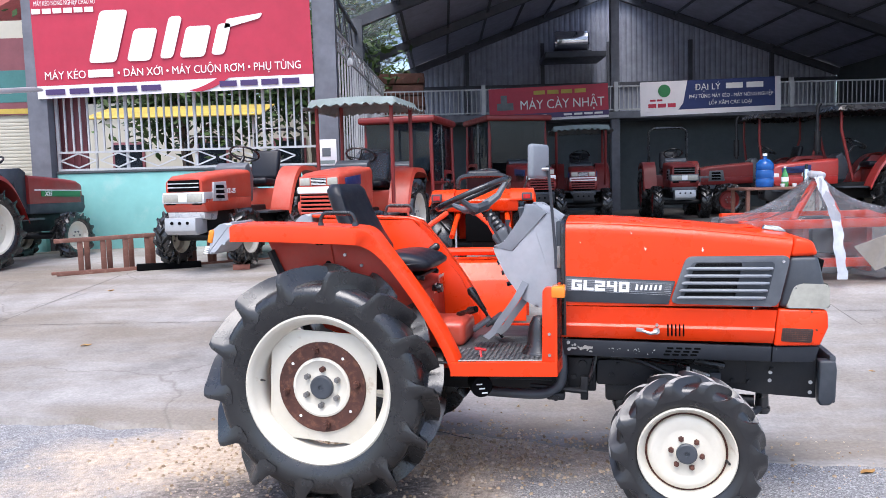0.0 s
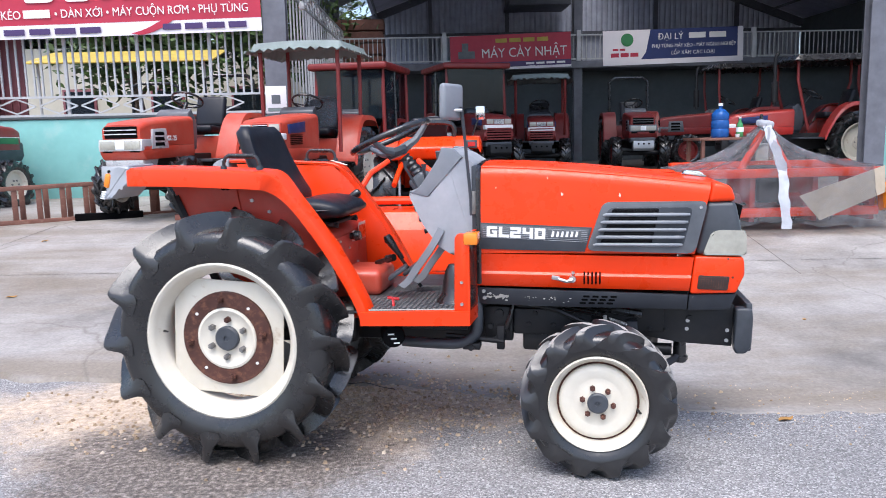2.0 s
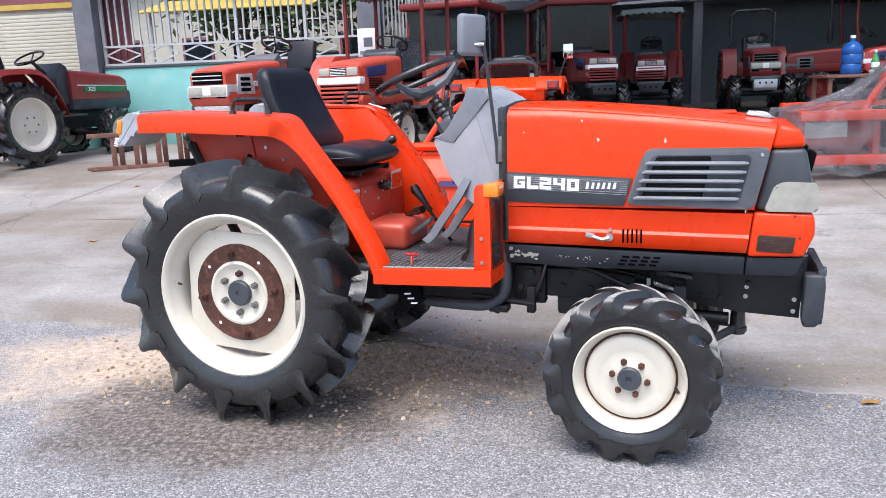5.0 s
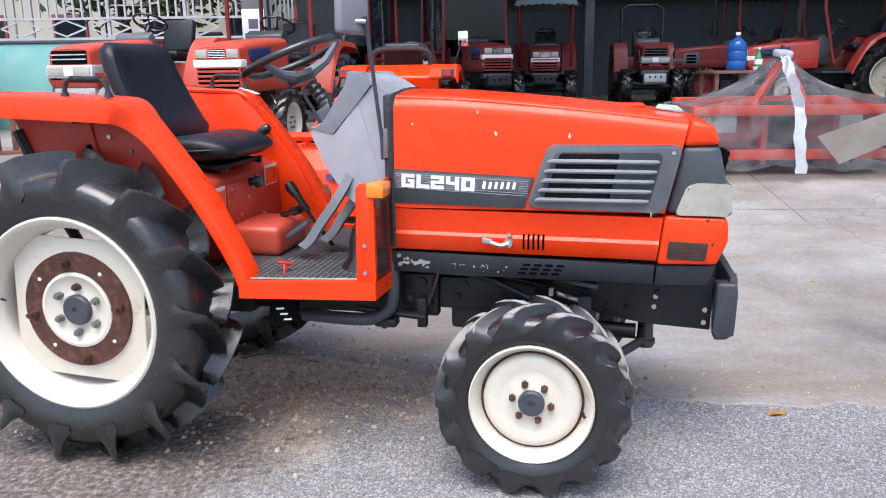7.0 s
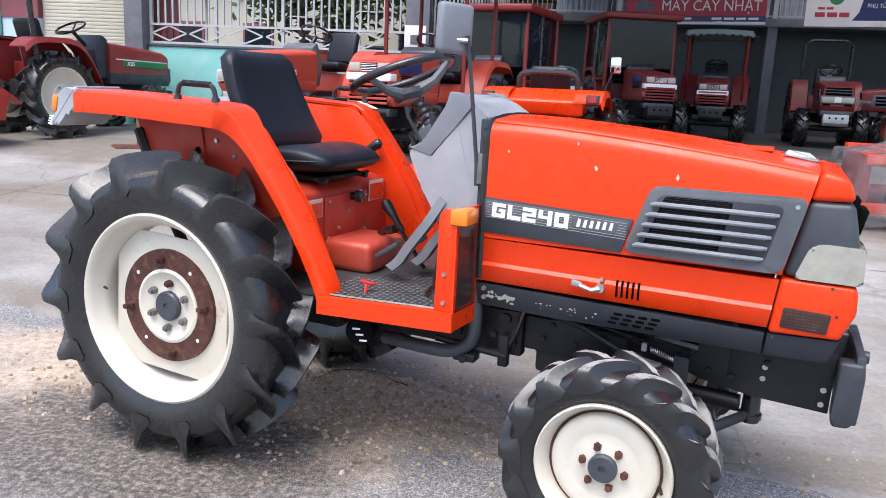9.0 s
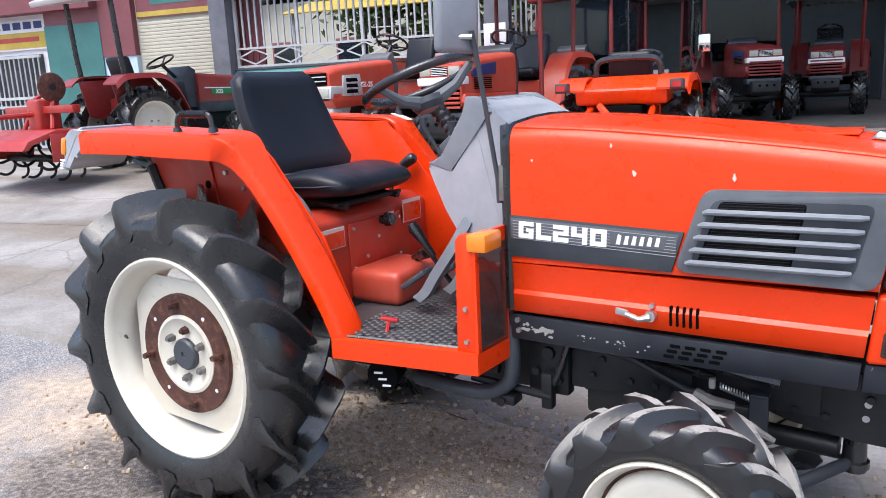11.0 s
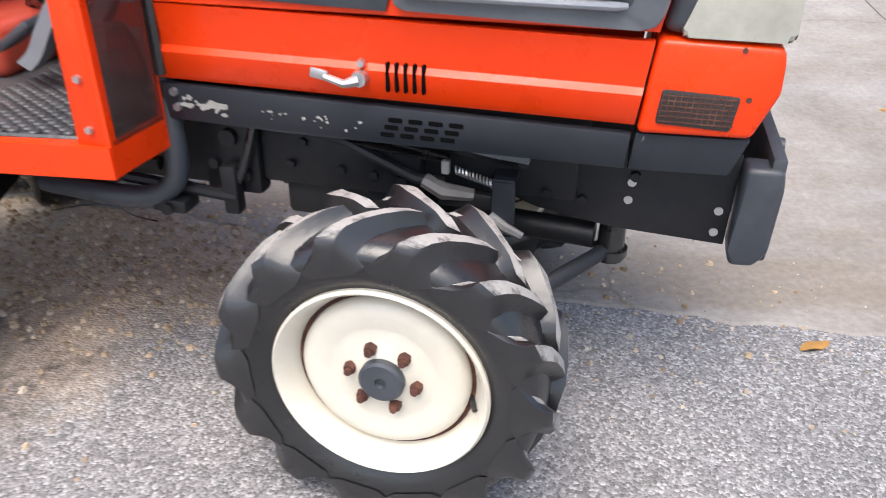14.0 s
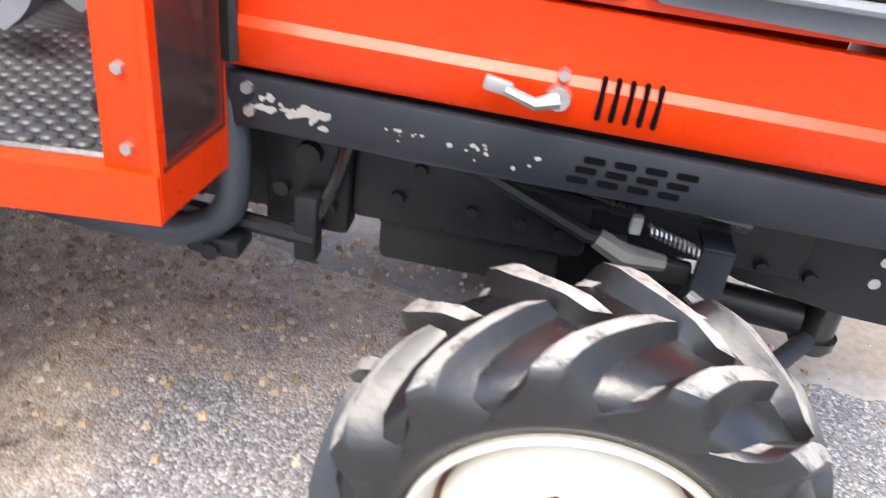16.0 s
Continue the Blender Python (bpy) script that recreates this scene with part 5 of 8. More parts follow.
def cowl():
    def taper(bm):
        # narrow at the driver's end, as wide as the hood in front
        for v in bm.verts:
            f = min(1.0, max(0.0, (v.co.x - 0.72) / 0.33))
            v.co.y *= 0.66 + 0.34 * f ** 1.6
        return bm

    side = rounded([(1.052, 1.262), (0.985, 1.31), (0.92, 1.338), (0.885, 1.335), (0.88, 1.29), (0.79, 1.16), (0.726, 1.145), (0.728, 1.12), (0.785, 1.0), (0.86, 0.9), (0.93, 0.86), (1.052, 0.86)], 0.014, 3)
    c = part("dash_cowl", taper(prism(B(), side, -0.24, 0.24, 0.016, 3)), COWLGREY, tractor, "pale grey dashboard cowl with brushed-looking scuffs")
    tr = taper(prism(B(), [(0.722, 1.146), (0.82, 1.12), (0.925, 1.25), (0.99, 1.3), (0.935, 1.342), (0.882, 1.345), (0.874, 1.29), (0.785, 1.165)], -0.247, -0.205, 0.007))
    part("cowl_trim", tr, TRIMGREY, c, "grey moulded dash edge")
    tr = taper(prism(B(), [(0.722, 1.146), (0.82, 1.12), (0.925, 1.25), (0.99, 1.3), (0.935, 1.342), (0.882, 1.345), (0.874, 1.29), (0.785, 1.165)], 0.205, 0.247, 0.007))
    part("cowl_trim", tr, TRIMGREY, c)
    part("cowl_post", box(B(), (1.03, -0.262, 0.72), (1.056, -0.225, 1.265), 0.006), DARKGREY, c)
    part("cowl_post", box(B(), (1.03, 0.225, 0.72), (1.056, 0.262, 1.265), 0.006), DARKGREY, c)
    for z in (0.95, 1.09, 1.115):
        part("post_bolt", cyl(B(), (1.043, -0.262, z), (1.043, -0.274, z), 0.009, 0.008, 6), BOLT, c)
    col = B()
    cyl(col, (0.79, 0, 1.16), (0.695, 0, 1.27), 0.03, 0.024, 14)
    obox(col, pose(0.78, 0, 1.15, 0, -38, 0), (0.09, 0.15, 0.16), 0.02, 3)
    k = part("steering_column", col, GREY, tractor, "grey steering column shroud")
    boot = [Vector((0.745, 0, 1.215)).lerp(Vector((0.672, 0, 1.3)), f / 9) for f in range(10)]
    part("column_boot", tube(B(), boot, [0.03 if q % 2 else 0.023 for q in range(10)], 14), BLACKRUB, k)
    # steering wheel
    R = 0.19
    m = Matrix.Translation((0.605, 0.0, 1.395)) @ pose(0, 0, 0, 0, -22, 0)
    bm = B()
    tube(bm, [m @ Vector((R * math.cos(a), R * math.sin(a), 0)) for a in [math.tau * q / 48 for q in range(48)]], 0.0145, 10, closed=True)
    w = part("steering_wheel", bm, BLACKRUB, tractor, "black steering wheel with grey spokes")
    sp = B()
    for a in (0.35, 2.45, 4.5):
        p1 = m @ Vector((R * math.cos(a), R * math.sin(a), 0))
        p0 = m @ Vector((0.03 * math.cos(a), 0.03 * math.sin(a), -0.075))
        mid = m @ Vector((0.11 * math.cos(a), 0.11 * math.sin(a), -0.055))
        tube(sp, [p0, mid, p1], [0.024, 0.017, 0.011], 8)
    part("spoke", sp, GREY, w)
    part("wheel_hub", lathe(B(), [(0.0005, -0.1), (0.045, -0.1), (0.058, -0.08), (0.055, -0.06), (0.0005, -0.052)], 24, axis="Z"), DARKGREY, w, m=m)
    for y, x0, zt, dx in ((-0.13, 0.76, 1.285, -0.05), (-0.1, 0.8, 1.27, -0.01)):
        lv = tube(B(), [(x0, y, 1.16), (x0 + dx, y - 0.02, zt - 0.03), (x0 + dx, y - 0.02, zt)], [0.005, 0.007, 0.014], 8)
        part("stalk", lv, DARKGREY, k)
    part("throttle_lever", tube(B(), [(0.84, -0.02, 1.2), (0.85, -0.05, 1.28), (0.85, -0.06, 1.325)], [0.005, 0.012, 0.017], 10), GREY, k)
    for z, x in ((1.07, 0.775), (1.02, 0.795), (0.965, 0.82)):
        part("dash_knob", tube(B(), [(x + 0.03, -0.05, z), (x - 0.02, -0.07, z - 0.005), (x - 0.045, -0.075, z - 0.012)], [0.006, 0.01, 0.012], 8), BLACKRUB, c)
    # pedal arms and rubber boot
    for dy, dx in ((-0.2, 0.0), (-0.08, 0.04)):
        pts = arc_pts([(0.88 + dx, dy + 0.02, 0.98), (0.83 + dx, dy, 0.892), (0.762 + dx, dy, 0.8), (0.725 + dx, dy, 0.745), (0.69 + dx, dy, 0.716)], 4)
        bm = B()
        secs = [[(p.x - 0.014, p.y - 0.018, p.z + 0.008), (p.x + 0.014, p.y - 0.018, p.z - 0.008), (p.x + 0.014, p.y + 0.018, p.z - 0.008), (p.x - 0.014, p.y + 0.018, p.z + 0.008)] for p in pts]
        loft(bm, secs)
        arm = part("pedal_arm", bm, TRIMGREY, tractor, "pale grey curved pedal arm")
        part("pedal_pad", obox(B(), pose(0.665 + dx, dy + 0.03, 0.775, 0, -35, 10), (0.1, 0.085, 0.018), 0.006), DARKGREY, arm, "dark grey pedal pad")
    part("rubber_boot", lathe(B(), [(0.09, 0.652), (0.085, 0.67), (0.06, 0.7), (0.055, 0.76), (0.045, 0.8), (0.03, 0.83), (0.0005, 0.835)], 20, (0.95, -0.26, 0), "Z"), BLACKRUB, tractor, "black moulded rubber boot")
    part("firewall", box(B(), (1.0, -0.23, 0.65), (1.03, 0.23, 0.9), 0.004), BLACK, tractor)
    # mirror on its stalk
    st = tube(B(), [(1.03, -0.272, 1.05), (1.028, -0.275, 1.12), (1.012, -0.33, 1.42), (1.005, -0.35, 1.515)], [0.008, 0.007, 0.007, 0.008], 8)
    mr = part("mirror_stalk", st, DARKGREY, tractor, "thin dark mirror stalk")
    part("stalk_clamp", obox(B(), pose(1.04, -0.27, 1.105), (0.022, 0.018, 0.1), 0.004), BOLT, mr)
    part("mirror_shell", obox(B(), pose(0.965, -0.36, 1.535, 0, 2, 58), (0.125, 0.036, 0.15), 0.016, 3), TRIMGREY, mr, "grey mirror shell")
    part("mirror_pivot", tube(B(), [(1.008, -0.352, 1.5), (0.975, -0.365, 1.5)], 0.008, 8), STEEL, mr)


cowl()


# ---- the yard: fence, columns and banners ----
def column(name, x0, x1, y, z0, z1, label):
    bm = B()
    w = x1 - x0
    box(bm, (x0, y - 0.1, z0), (x1, y - 0.085, z1))
    box(bm, (x0, y + 0.085, z0), (x1, y + 0.1, z1))
    box(bm, (x0 + w * 0.42, y - 0.086, z0), (x0 + w * 0.58, y + 0.086, z1))
    box(bm, (x0 + w * 0.9, y - 0.086, z0), (x1 - 0.004, y + 0.086, z1))
    return solid(name, bm, PILLAR, label, "column", kind="structure")


FY = 12.0
column("wall_column_west", -6.32, -6.02, FY, 0.5, 6.0, "grey steel H column beside the fence")
column("wall_column_middle", -1.92, -1.58, FY, 0.5, 6.0, "grey steel H column at the shed's corner")
column("wall_column_east", 7.24, 7.56, FY, 0.5, 6.0, "grey steel H column beside the teal wall")


def low_wall(name, x0, x1):
    bm = box(B(), (x0, FY + 0.02, 0.4), (x1, FY + 0.2, 1.76), 0.01)
    solid(name, bm, TEAL, "teal painted low masonry wall", "wall", kind="structure")
    solid("trim", box(B(), (x0, FY, 1.762), (x1, FY + 0.22, 1.8), 0.008), PLASTER_DARKENED, "coping on the teal wall in the darkened plaster colour", "trim", kind="structure")


low_wall("wall_fence_west", -6.0, -1.93)
low_wall("wall_fence_east", 7.58, 14.0)
solid("wall_fence_corner", box(B(), (-6.45, 11.76, 0.4), (-6.1, 11.89, 0.95), 0.02), TEAL, "short teal masonry stub", "wall", kind="structure")


def fence(m, length, height, lattice_top, label, gap=0.118):
    f = thing("fence", label, "fence", m, kind="")
    picket = mesh_of("picket", box(B(), (-0.013, -0.013, 0), (0.013, 0.013, height - 0.3)), FENCE)
    tall = mesh_of("post", box(B(), (-0.022, -0.022, 0), (0.022, 0.022, height)), FENCE)
    n = int(length / gap)
    for k in range(n + 1):
        x = length * k / n
        if k % 9 == 0:
            part("post", tall, None, f, m=pose(x, 0, 0))
        else:
            part("picket", picket, None, f, m=pose(x, 0, 0.29))
    rail = mesh_of("rail", box(B(), (0, -0.016, -0.016), (length, 0.016, 0.016)), FENCE)
    for z in (0.02, 0.29, height - 0.32, height - 0.02):
        part("rail", rail, None, f, m=pose(0, -0.03, z))
    dia = B()
    for p, q in (((0, 0.14), (0.28, 0.25)), ((0.28, 0.25), (0.56, 0.14)), ((0.56, 0.14), (0.28, 0.03)), ((0.28, 0.03), (0, 0.14))):
        d = Vector((q[0] - p[0], 0, q[1] - p[1]))
        obox(dia, Matrix.Translation(((p[0] + q[0]) / 2, 0, (p[1] + q[1]) / 2)) @ pose(0, 0, 0, 0, -math.degrees(math.atan2(d.z, d.x)), 0), (d.length, 0.02, 0.022))
    dia = mesh_of("diamond", dia, FENCE)
    k = 0
    while (k + 1) * 0.62 < length:
        part("diamond", dia, None, f, m=pose(0.03 + 0.62 * k, -0.03, 0.02))
        if lattice_top:
            part("diamond", dia, None, f, m=pose(0.03 + 0.62 * k, -0.03, height - 0.31))
        k += 1
    return f


fence(pose(-5.98, FY + 0.1, 1.8), 4.05, 1.7, True, "pale steel picket fence with diamond band on teal wall")
fence(pose(-1.72, FY + 0.2, 1.3, 0, 0, 88), 7.6, 2.7, True, "pale steel picket screen along the shed's side", 0.3)
fence(pose(7.6, FY + 0.1, 1.8), 5.0, 1.7, True, "pale steel picket fence on the far teal wall")


def words(parent, text, x, z, height, width, material, y=-0.012, bold=0.0):
    t = lettering("lettering", text, height, material, parent, Matrix.Translation((x, y, z)) @ UPRIGHT, 0.002, 0.0, bold)
    if width:
        fit_width(t, width)
    return t


def text_width(text, height):
    cu = bpy.data.curves.new("width", "FONT")
    cu.body, cu.size = text, height
    tmp = bpy.data.objects.new("width", cu)
    me = bpy.data.meshes.new_from_object(tmp)
    bpy.data.objects.remove(tmp)
    xs = [v.co.x for v in me.vertices]
    return max(xs) - min(xs)


def horned(parent, text, marks, x, z, height, width, material, y=-0.012):
    """Words in which the marked letters carry a horn at their upper right."""
    words(parent, text, x, z, height, width, material, y)
    k = width / text_width(text, height)
    for i in marks:
        e = x + k * text_width(text[:i + 1], height)
        h = height * 0.69
        part("letter_horn", prism(B(), [(e - 0.018, z + h * 0.86), (e + 0.006, z + h * 0.9), (e + 0.02, z + h * 1.06), (e + 0.006, z + h * 1.06), (e - 0.022, z + h * 0.98)], y - 0.002, y + 0.002), material, parent)


def bar_row(parent, x0, x1, z, h, material, n=1, y=-0.012):
    w = (x1 - x0) / n
    for k in range(n):
        part("print_bar", box(B(), (x0 + w * k + 0.0, y - 0.002, z), (x0 + w * (k + 0.82 if n > 1 else k + 1), y, z + h)), material, parent)


def sheet(w, h, dip=0.03, nx=24, nz=6):
    """A hung banner sheet: a thin cloth that bellies a little."""
    bm = B()
    g = [[(w * i / nx, dip * math.sin(math.pi * i / nx) * math.sin(math.pi * (j / nz)) + 0.006 * noise.noise((i * 0.7, j * 0.9, w)), h * j / nz) for i in range(nx + 1)] for j in range(nz + 1)]
    for s in (0, 1):
        vs = [[bm.verts.new((x, y + 0.004 * s, z)) for x, y, z in r] for r in g]
        for j in range(nz):
            for i in range(nx):
                q = (vs[j][i], vs[j][i + 1], vs[j + 1][i + 1], vs[j + 1][i])
                bm.faces.new(q if s else q[::-1])
    return bm


def great_banner():
    b = thing("banner", "large red and white vinyl banner hung over the fence", "banner", pose(-6.13, FY - 0.14, 2.9, 0, -1.1, 0))
    part("red_field", sheet(4.21, 1.62, 0.008), BANRED, b, m=pose(0, 0, 0.19))
    part("white_field", sheet(4.21, 0.19, 0.004, 24, 2), BANWHITE, b)
    sw = B()
    n = 18
    top = [(2.3 + 0.55 * k / n, 0.03 + 0.22 * (k / n) ** 1.6) for k in range(n + 1)]
    low = [(2.42 + 0.52 * k / n, -0.0 + 0.2 * (k / n) ** 1.9) for k in range(n + 1)]
    loft(sw, [[(x, -0.012, max(0.004, z)), (x2, -0.012, max(0.003, z2)), (x2, -0.009, max(0.003, z2)), (x, -0.009, max(0.004, z))] for (x, z), (x2, z2) in zip(top, low)])
    part("swoosh", sw, BANRED, b)
    # the emblem as plain shapes
    for k, (x, z0, z1, w) in enumerate(((0.82, 0.5, 1.27, 0.42), (1.4, 0.5, 0.98, 0.36), (1.9, 0.52, 1.14, 0.2), (2.2, 0.52, 0.98, 0.38), (2.68, 0.54, 1.0, 0.2))):
        sl = 0.3 * (z1 - z0)
        part("emblem_shape", prism(B(), rounded([(x, z0), (x + w, z0), (x + w + sl, z1), (x + sl, z1)], 0.07, 4), -0.014, -0.008), BANTEXT, b)
    part("emblem_shape", prism(B(), rounded([(2.9, 0.92), (3.45, 1.05), (3.5, 1.13), (2.95, 1.06)], 0.03, 3), -0.014, -0.008), BANTEXT, b)
    words(b, "MÁY KÉO NÔNG NGHIỆP CHÂU ÂU", 0.06, 1.38, 0.1, 0.92, BANTEXT)
    bar_row(b, 0.02, 0.98, 1.26, 0.075, BANTEXT, 6)
    words(b, "MÁY KÉO", 0.13, 0.28, 0.17, 0.62, BANTEXT)
    bar_row(b, 0.8, 1.18, 0.285, 0.115, BANTEXT, 1)
    horned(b, "• DÀN XÓI • MÁY CUỘN ROM • PHỤ TÙNG", (7, 22), 1.24, 0.28, 0.17, 2.78, BANTEXT)
    bar_row(b, 0.13, 1.95, 0.05, 0.085, BANDARK, 5)
    bar_row(b, 2.78, 4.05, 0.06, 0.085, BANDARK, 4)


great_banner()


def notice():
    n = thing("notice_board", "white notice sheet with grey print on column", "sign", pose(-1.93, FY - 0.112, 1.78))
    part("sheet", box(B(), (0, 0, 0), (0.31, 0.01, 0.4), 0.002), BANWHITE, n)
    part("print_block", box(B(), (0.09, -0.004, 0.14), (0.22, 0.0, 0.27)), GREY, n)
    part("print_bar", box(B(), (0.03, -0.004, 0.03), (0.28, 0.0, 0.08)), CANVAS, n)


notice()


# ---- the shed ----
def shed():
    # y0 brings the roof forward as an unseen overhang, added to block sky light
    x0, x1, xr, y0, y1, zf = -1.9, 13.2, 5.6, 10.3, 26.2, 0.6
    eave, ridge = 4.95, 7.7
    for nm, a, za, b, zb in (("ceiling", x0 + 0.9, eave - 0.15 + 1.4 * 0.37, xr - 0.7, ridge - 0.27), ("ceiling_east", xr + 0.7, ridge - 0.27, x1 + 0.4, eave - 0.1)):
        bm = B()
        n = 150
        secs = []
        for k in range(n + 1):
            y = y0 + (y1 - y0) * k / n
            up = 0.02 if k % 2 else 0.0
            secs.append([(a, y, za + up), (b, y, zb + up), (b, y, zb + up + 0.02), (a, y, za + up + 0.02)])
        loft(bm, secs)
        solid(nm, bm, ROOFSHEET, "blue-grey ribbed roof sheet seen from below, with an added unseen front overhang", "roof", kind="structure")
    pane = mesh_of("skylight_pane", loft(B(), [[(xr - 0.75, 0, ridge - 0.25), (xr, 0, ridge + 0.02), (xr + 0.75, 0, ridge - 0.25), (xr + 0.75, 0, ridge - 0.24), (xr, 0, ridge + 0.03), (xr - 0.75, 0, ridge - 0.24)],
                                               [(xr - 0.75, 1.8, ridge - 0.25), (xr, 1.8, ridge + 0.02), (xr + 0.75, 1.8, ridge - 0.25), (xr + 0.75, 1.8, ridge - 0.24), (xr, 1.8, ridge + 0.03), (xr - 0.75, 1.8, ridge - 0.24)]]), SKYLIGHT)
    sk = thing("skylight", "milky ridge skylight sheets and added eave panes in the shed roof", "skylight", pose(0, y0, 0), kind="structure")
    for k in range(4, 8):
        part("pane", pane, None, sk, m=pose(0, 1.85 * k, 0)).visible_shadow = False
    # eave panes are added to imitate the lit roof underside and admit daylight
    added_eave_pane = mesh_of("skylight_pane", loft(B(), [[(x0 - 0.5, y_, eave - 0.15), (x0 + 0.95, y_, eave - 0.15 + 1.45 * 0.37), (x0 + 0.95, y_, eave - 0.14 + 1.45 * 0.37), (x0 - 0.5, y_, eave - 0.14)] for y_ in (0, 4.4)]), SKYLIGHT)
    for k in range(3):
        part("pane", added_eave_pane, None, sk, m=pose(0, 0.1 + 4.6 * k, 0)).visible_shadow = False
    for y in (12.0, 16.6, 21.2, 25.9):
        bm = B()
        for a, za, b, zb in ((x0, eave - 0.12, xr, ridge - 0.12), (xr, ridge - 0.12, x1, eave - 0.12)):
            d = Vector((b - a, 0, zb - za))
            obox(bm, Matrix.Translation(((a + b) / 2, y, (za + zb) / 2)) @ pose(0, 0, 0, 0, -math.degrees(math.atan2(d.z, d.x)), 0), (d.length, 0.16, 0.22))
        solid("trim", bm, PURLIN, "dark steel roof rafter", "rafter", kind="structure")
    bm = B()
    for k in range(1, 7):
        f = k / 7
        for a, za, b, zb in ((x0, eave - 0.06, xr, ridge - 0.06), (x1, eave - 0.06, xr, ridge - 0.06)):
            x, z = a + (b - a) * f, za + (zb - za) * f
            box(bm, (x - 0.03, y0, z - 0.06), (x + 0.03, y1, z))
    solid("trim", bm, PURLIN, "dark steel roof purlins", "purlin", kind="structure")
    # open lattice girder under the western eave
    tr = thing("eave_girder", "dark steel lattice girder under the eave", "girder", pose(-1.75, 12.2, 4.1))
    part("chord", box(B(), (-0.03, 0, 0), (0.03, 13.8, 0.05)), PURLIN, tr)
    part("chord", box(B(), (-0.03, 0, 0.55), (0.03, 13.8, 0.6)), PURLIN, tr)
    web = mesh_of("web", tube(B(), [(0, 0, 0.03), (0, 0.46, 0.57), (0, 0.92, 0.03)], 0.016, 5), PURLIN)
    for k in range(15):
        part("web", web, None, tr, m=pose(0, 0.92 * k, 0))
    for y in (16.6, 21.2):
        box_ = box(B(), (-1.92, y - 0.1, zf), (-1.62, y + 0.1, eave), 0.005)
        solid("wall_column_side", box_, PURLIN, "dark steel side column", "column", kind="structure")
    # sheeted gable behind the loft, ribs as real folds
    bm = B()
    n = 260
    for k in range(n):
        xa = x0 + (x1 - x0) * k / n
        xb = x0 + (x1 - x0) * (k + 1) / n
        ya, yb = (26.0, 26.0) if k % 3 == 0 else ((26.0, 26.03) if k % 3 == 1 else (26.03, 26.0))
        top = lambda x: eave + (ridge - eave) * (1 - abs(x - xr) / (xr - x0 if x < xr else x1 - xr))
        vs = [bm.verts.new(p) for p in ((xa, ya, 3.2), (xb, yb, 3.2), (xb, yb, top(xb)), (xa, ya, top(xa)))]
        bm.faces.new(vs)
    solid("wall_north", bm, SHEETWALL, "grey corrugated sheet gable wall", "wall", kind="structure")
    bm = B()
    box(bm, (x0, 25.9, 4.55), (x1, 25.98, 4.68))
    for x in (0.9, 3.4, 5.6, 8.3, 11.0):
        box(bm, (x - 0.06, 25.86, 3.2), (x + 0.06, 25.97, 6.0))
    solid("trim", bm, PURLIN, "dark steel wall frame", "frame", kind="structure")
    # the plaster walls carry the interior shade in their base colour
    solid("wall_lower", box(B(), (x0, 21.0, zf - 0.1), (x1, 21.2, 3.05)), PLASTER_DARKENED, "plaster wall under the loft, colour darkened for shade", "wall", kind="structure")
    # east wall is added to shut out side light and keep the interior dark
    solid("wall_east", box(B(), (x1, FY, zf - 0.2), (x1 + 0.2, 26, eave)), PLASTER_DARKENED, "darkened plaster side wall added to close off light", "wall", kind="structure")
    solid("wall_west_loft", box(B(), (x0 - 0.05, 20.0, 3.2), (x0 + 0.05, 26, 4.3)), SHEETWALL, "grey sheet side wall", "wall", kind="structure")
    solid("wall_west_low", box(B(), (x0 - 0.05, 12.3, 0.4), (x0 + 0.08, 21.0, 1.3)), PLASTER_DARKENED, "plaster dwarf wall, colour darkened for shade", "wall", kind="structure")
    solid("floor_loft", box(B(), (x0, 20.0, 3.02), (x1, 26.0, 3.2), 0.01), PILLAR, "grey loft floor edge", "floor", kind="structure")
    solid("floor", box(B(), (x0, 12.6, 0.5), (x1, 21.0, 0.632)), DIMFLOOR, "worn concrete shed floor, colour darkened for shade", "floor", kind="structure")
    r = thing("railing", "grey steel railing along the loft edge", "railing", pose(0, 20.02, 3.2))
    for z in (0.03, 0.62):
        part("rail", box(B(), (x0, -0.02, z), (x1, 0.02, z + 0.035)), FENCE, r)
    bal = mesh_of("baluster", box(B(), (-0.01, -0.01, 0.03), (0.01, 0.01, 0.62)), FENCE)
    for k in range(int((x1 - x0) / 0.115)):
        part("baluster", bal, None, r, m=pose(x0 + 0.05 + 0.115 * k, 0, 0))
    for x in (1.1, 4.5, 9.0):
        part("post", box(B(), (x - 0.05, -0.05, 0), (x + 0.05, 0.05, 0.75)), FENCE, r)
    solid("wall_column_loft", box(B(), (4.4, 20.1, zf), (4.62, 20.3, 6.9), 0.01), PILLAR, "grey steel column through the loft", "column", kind="structure")


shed()


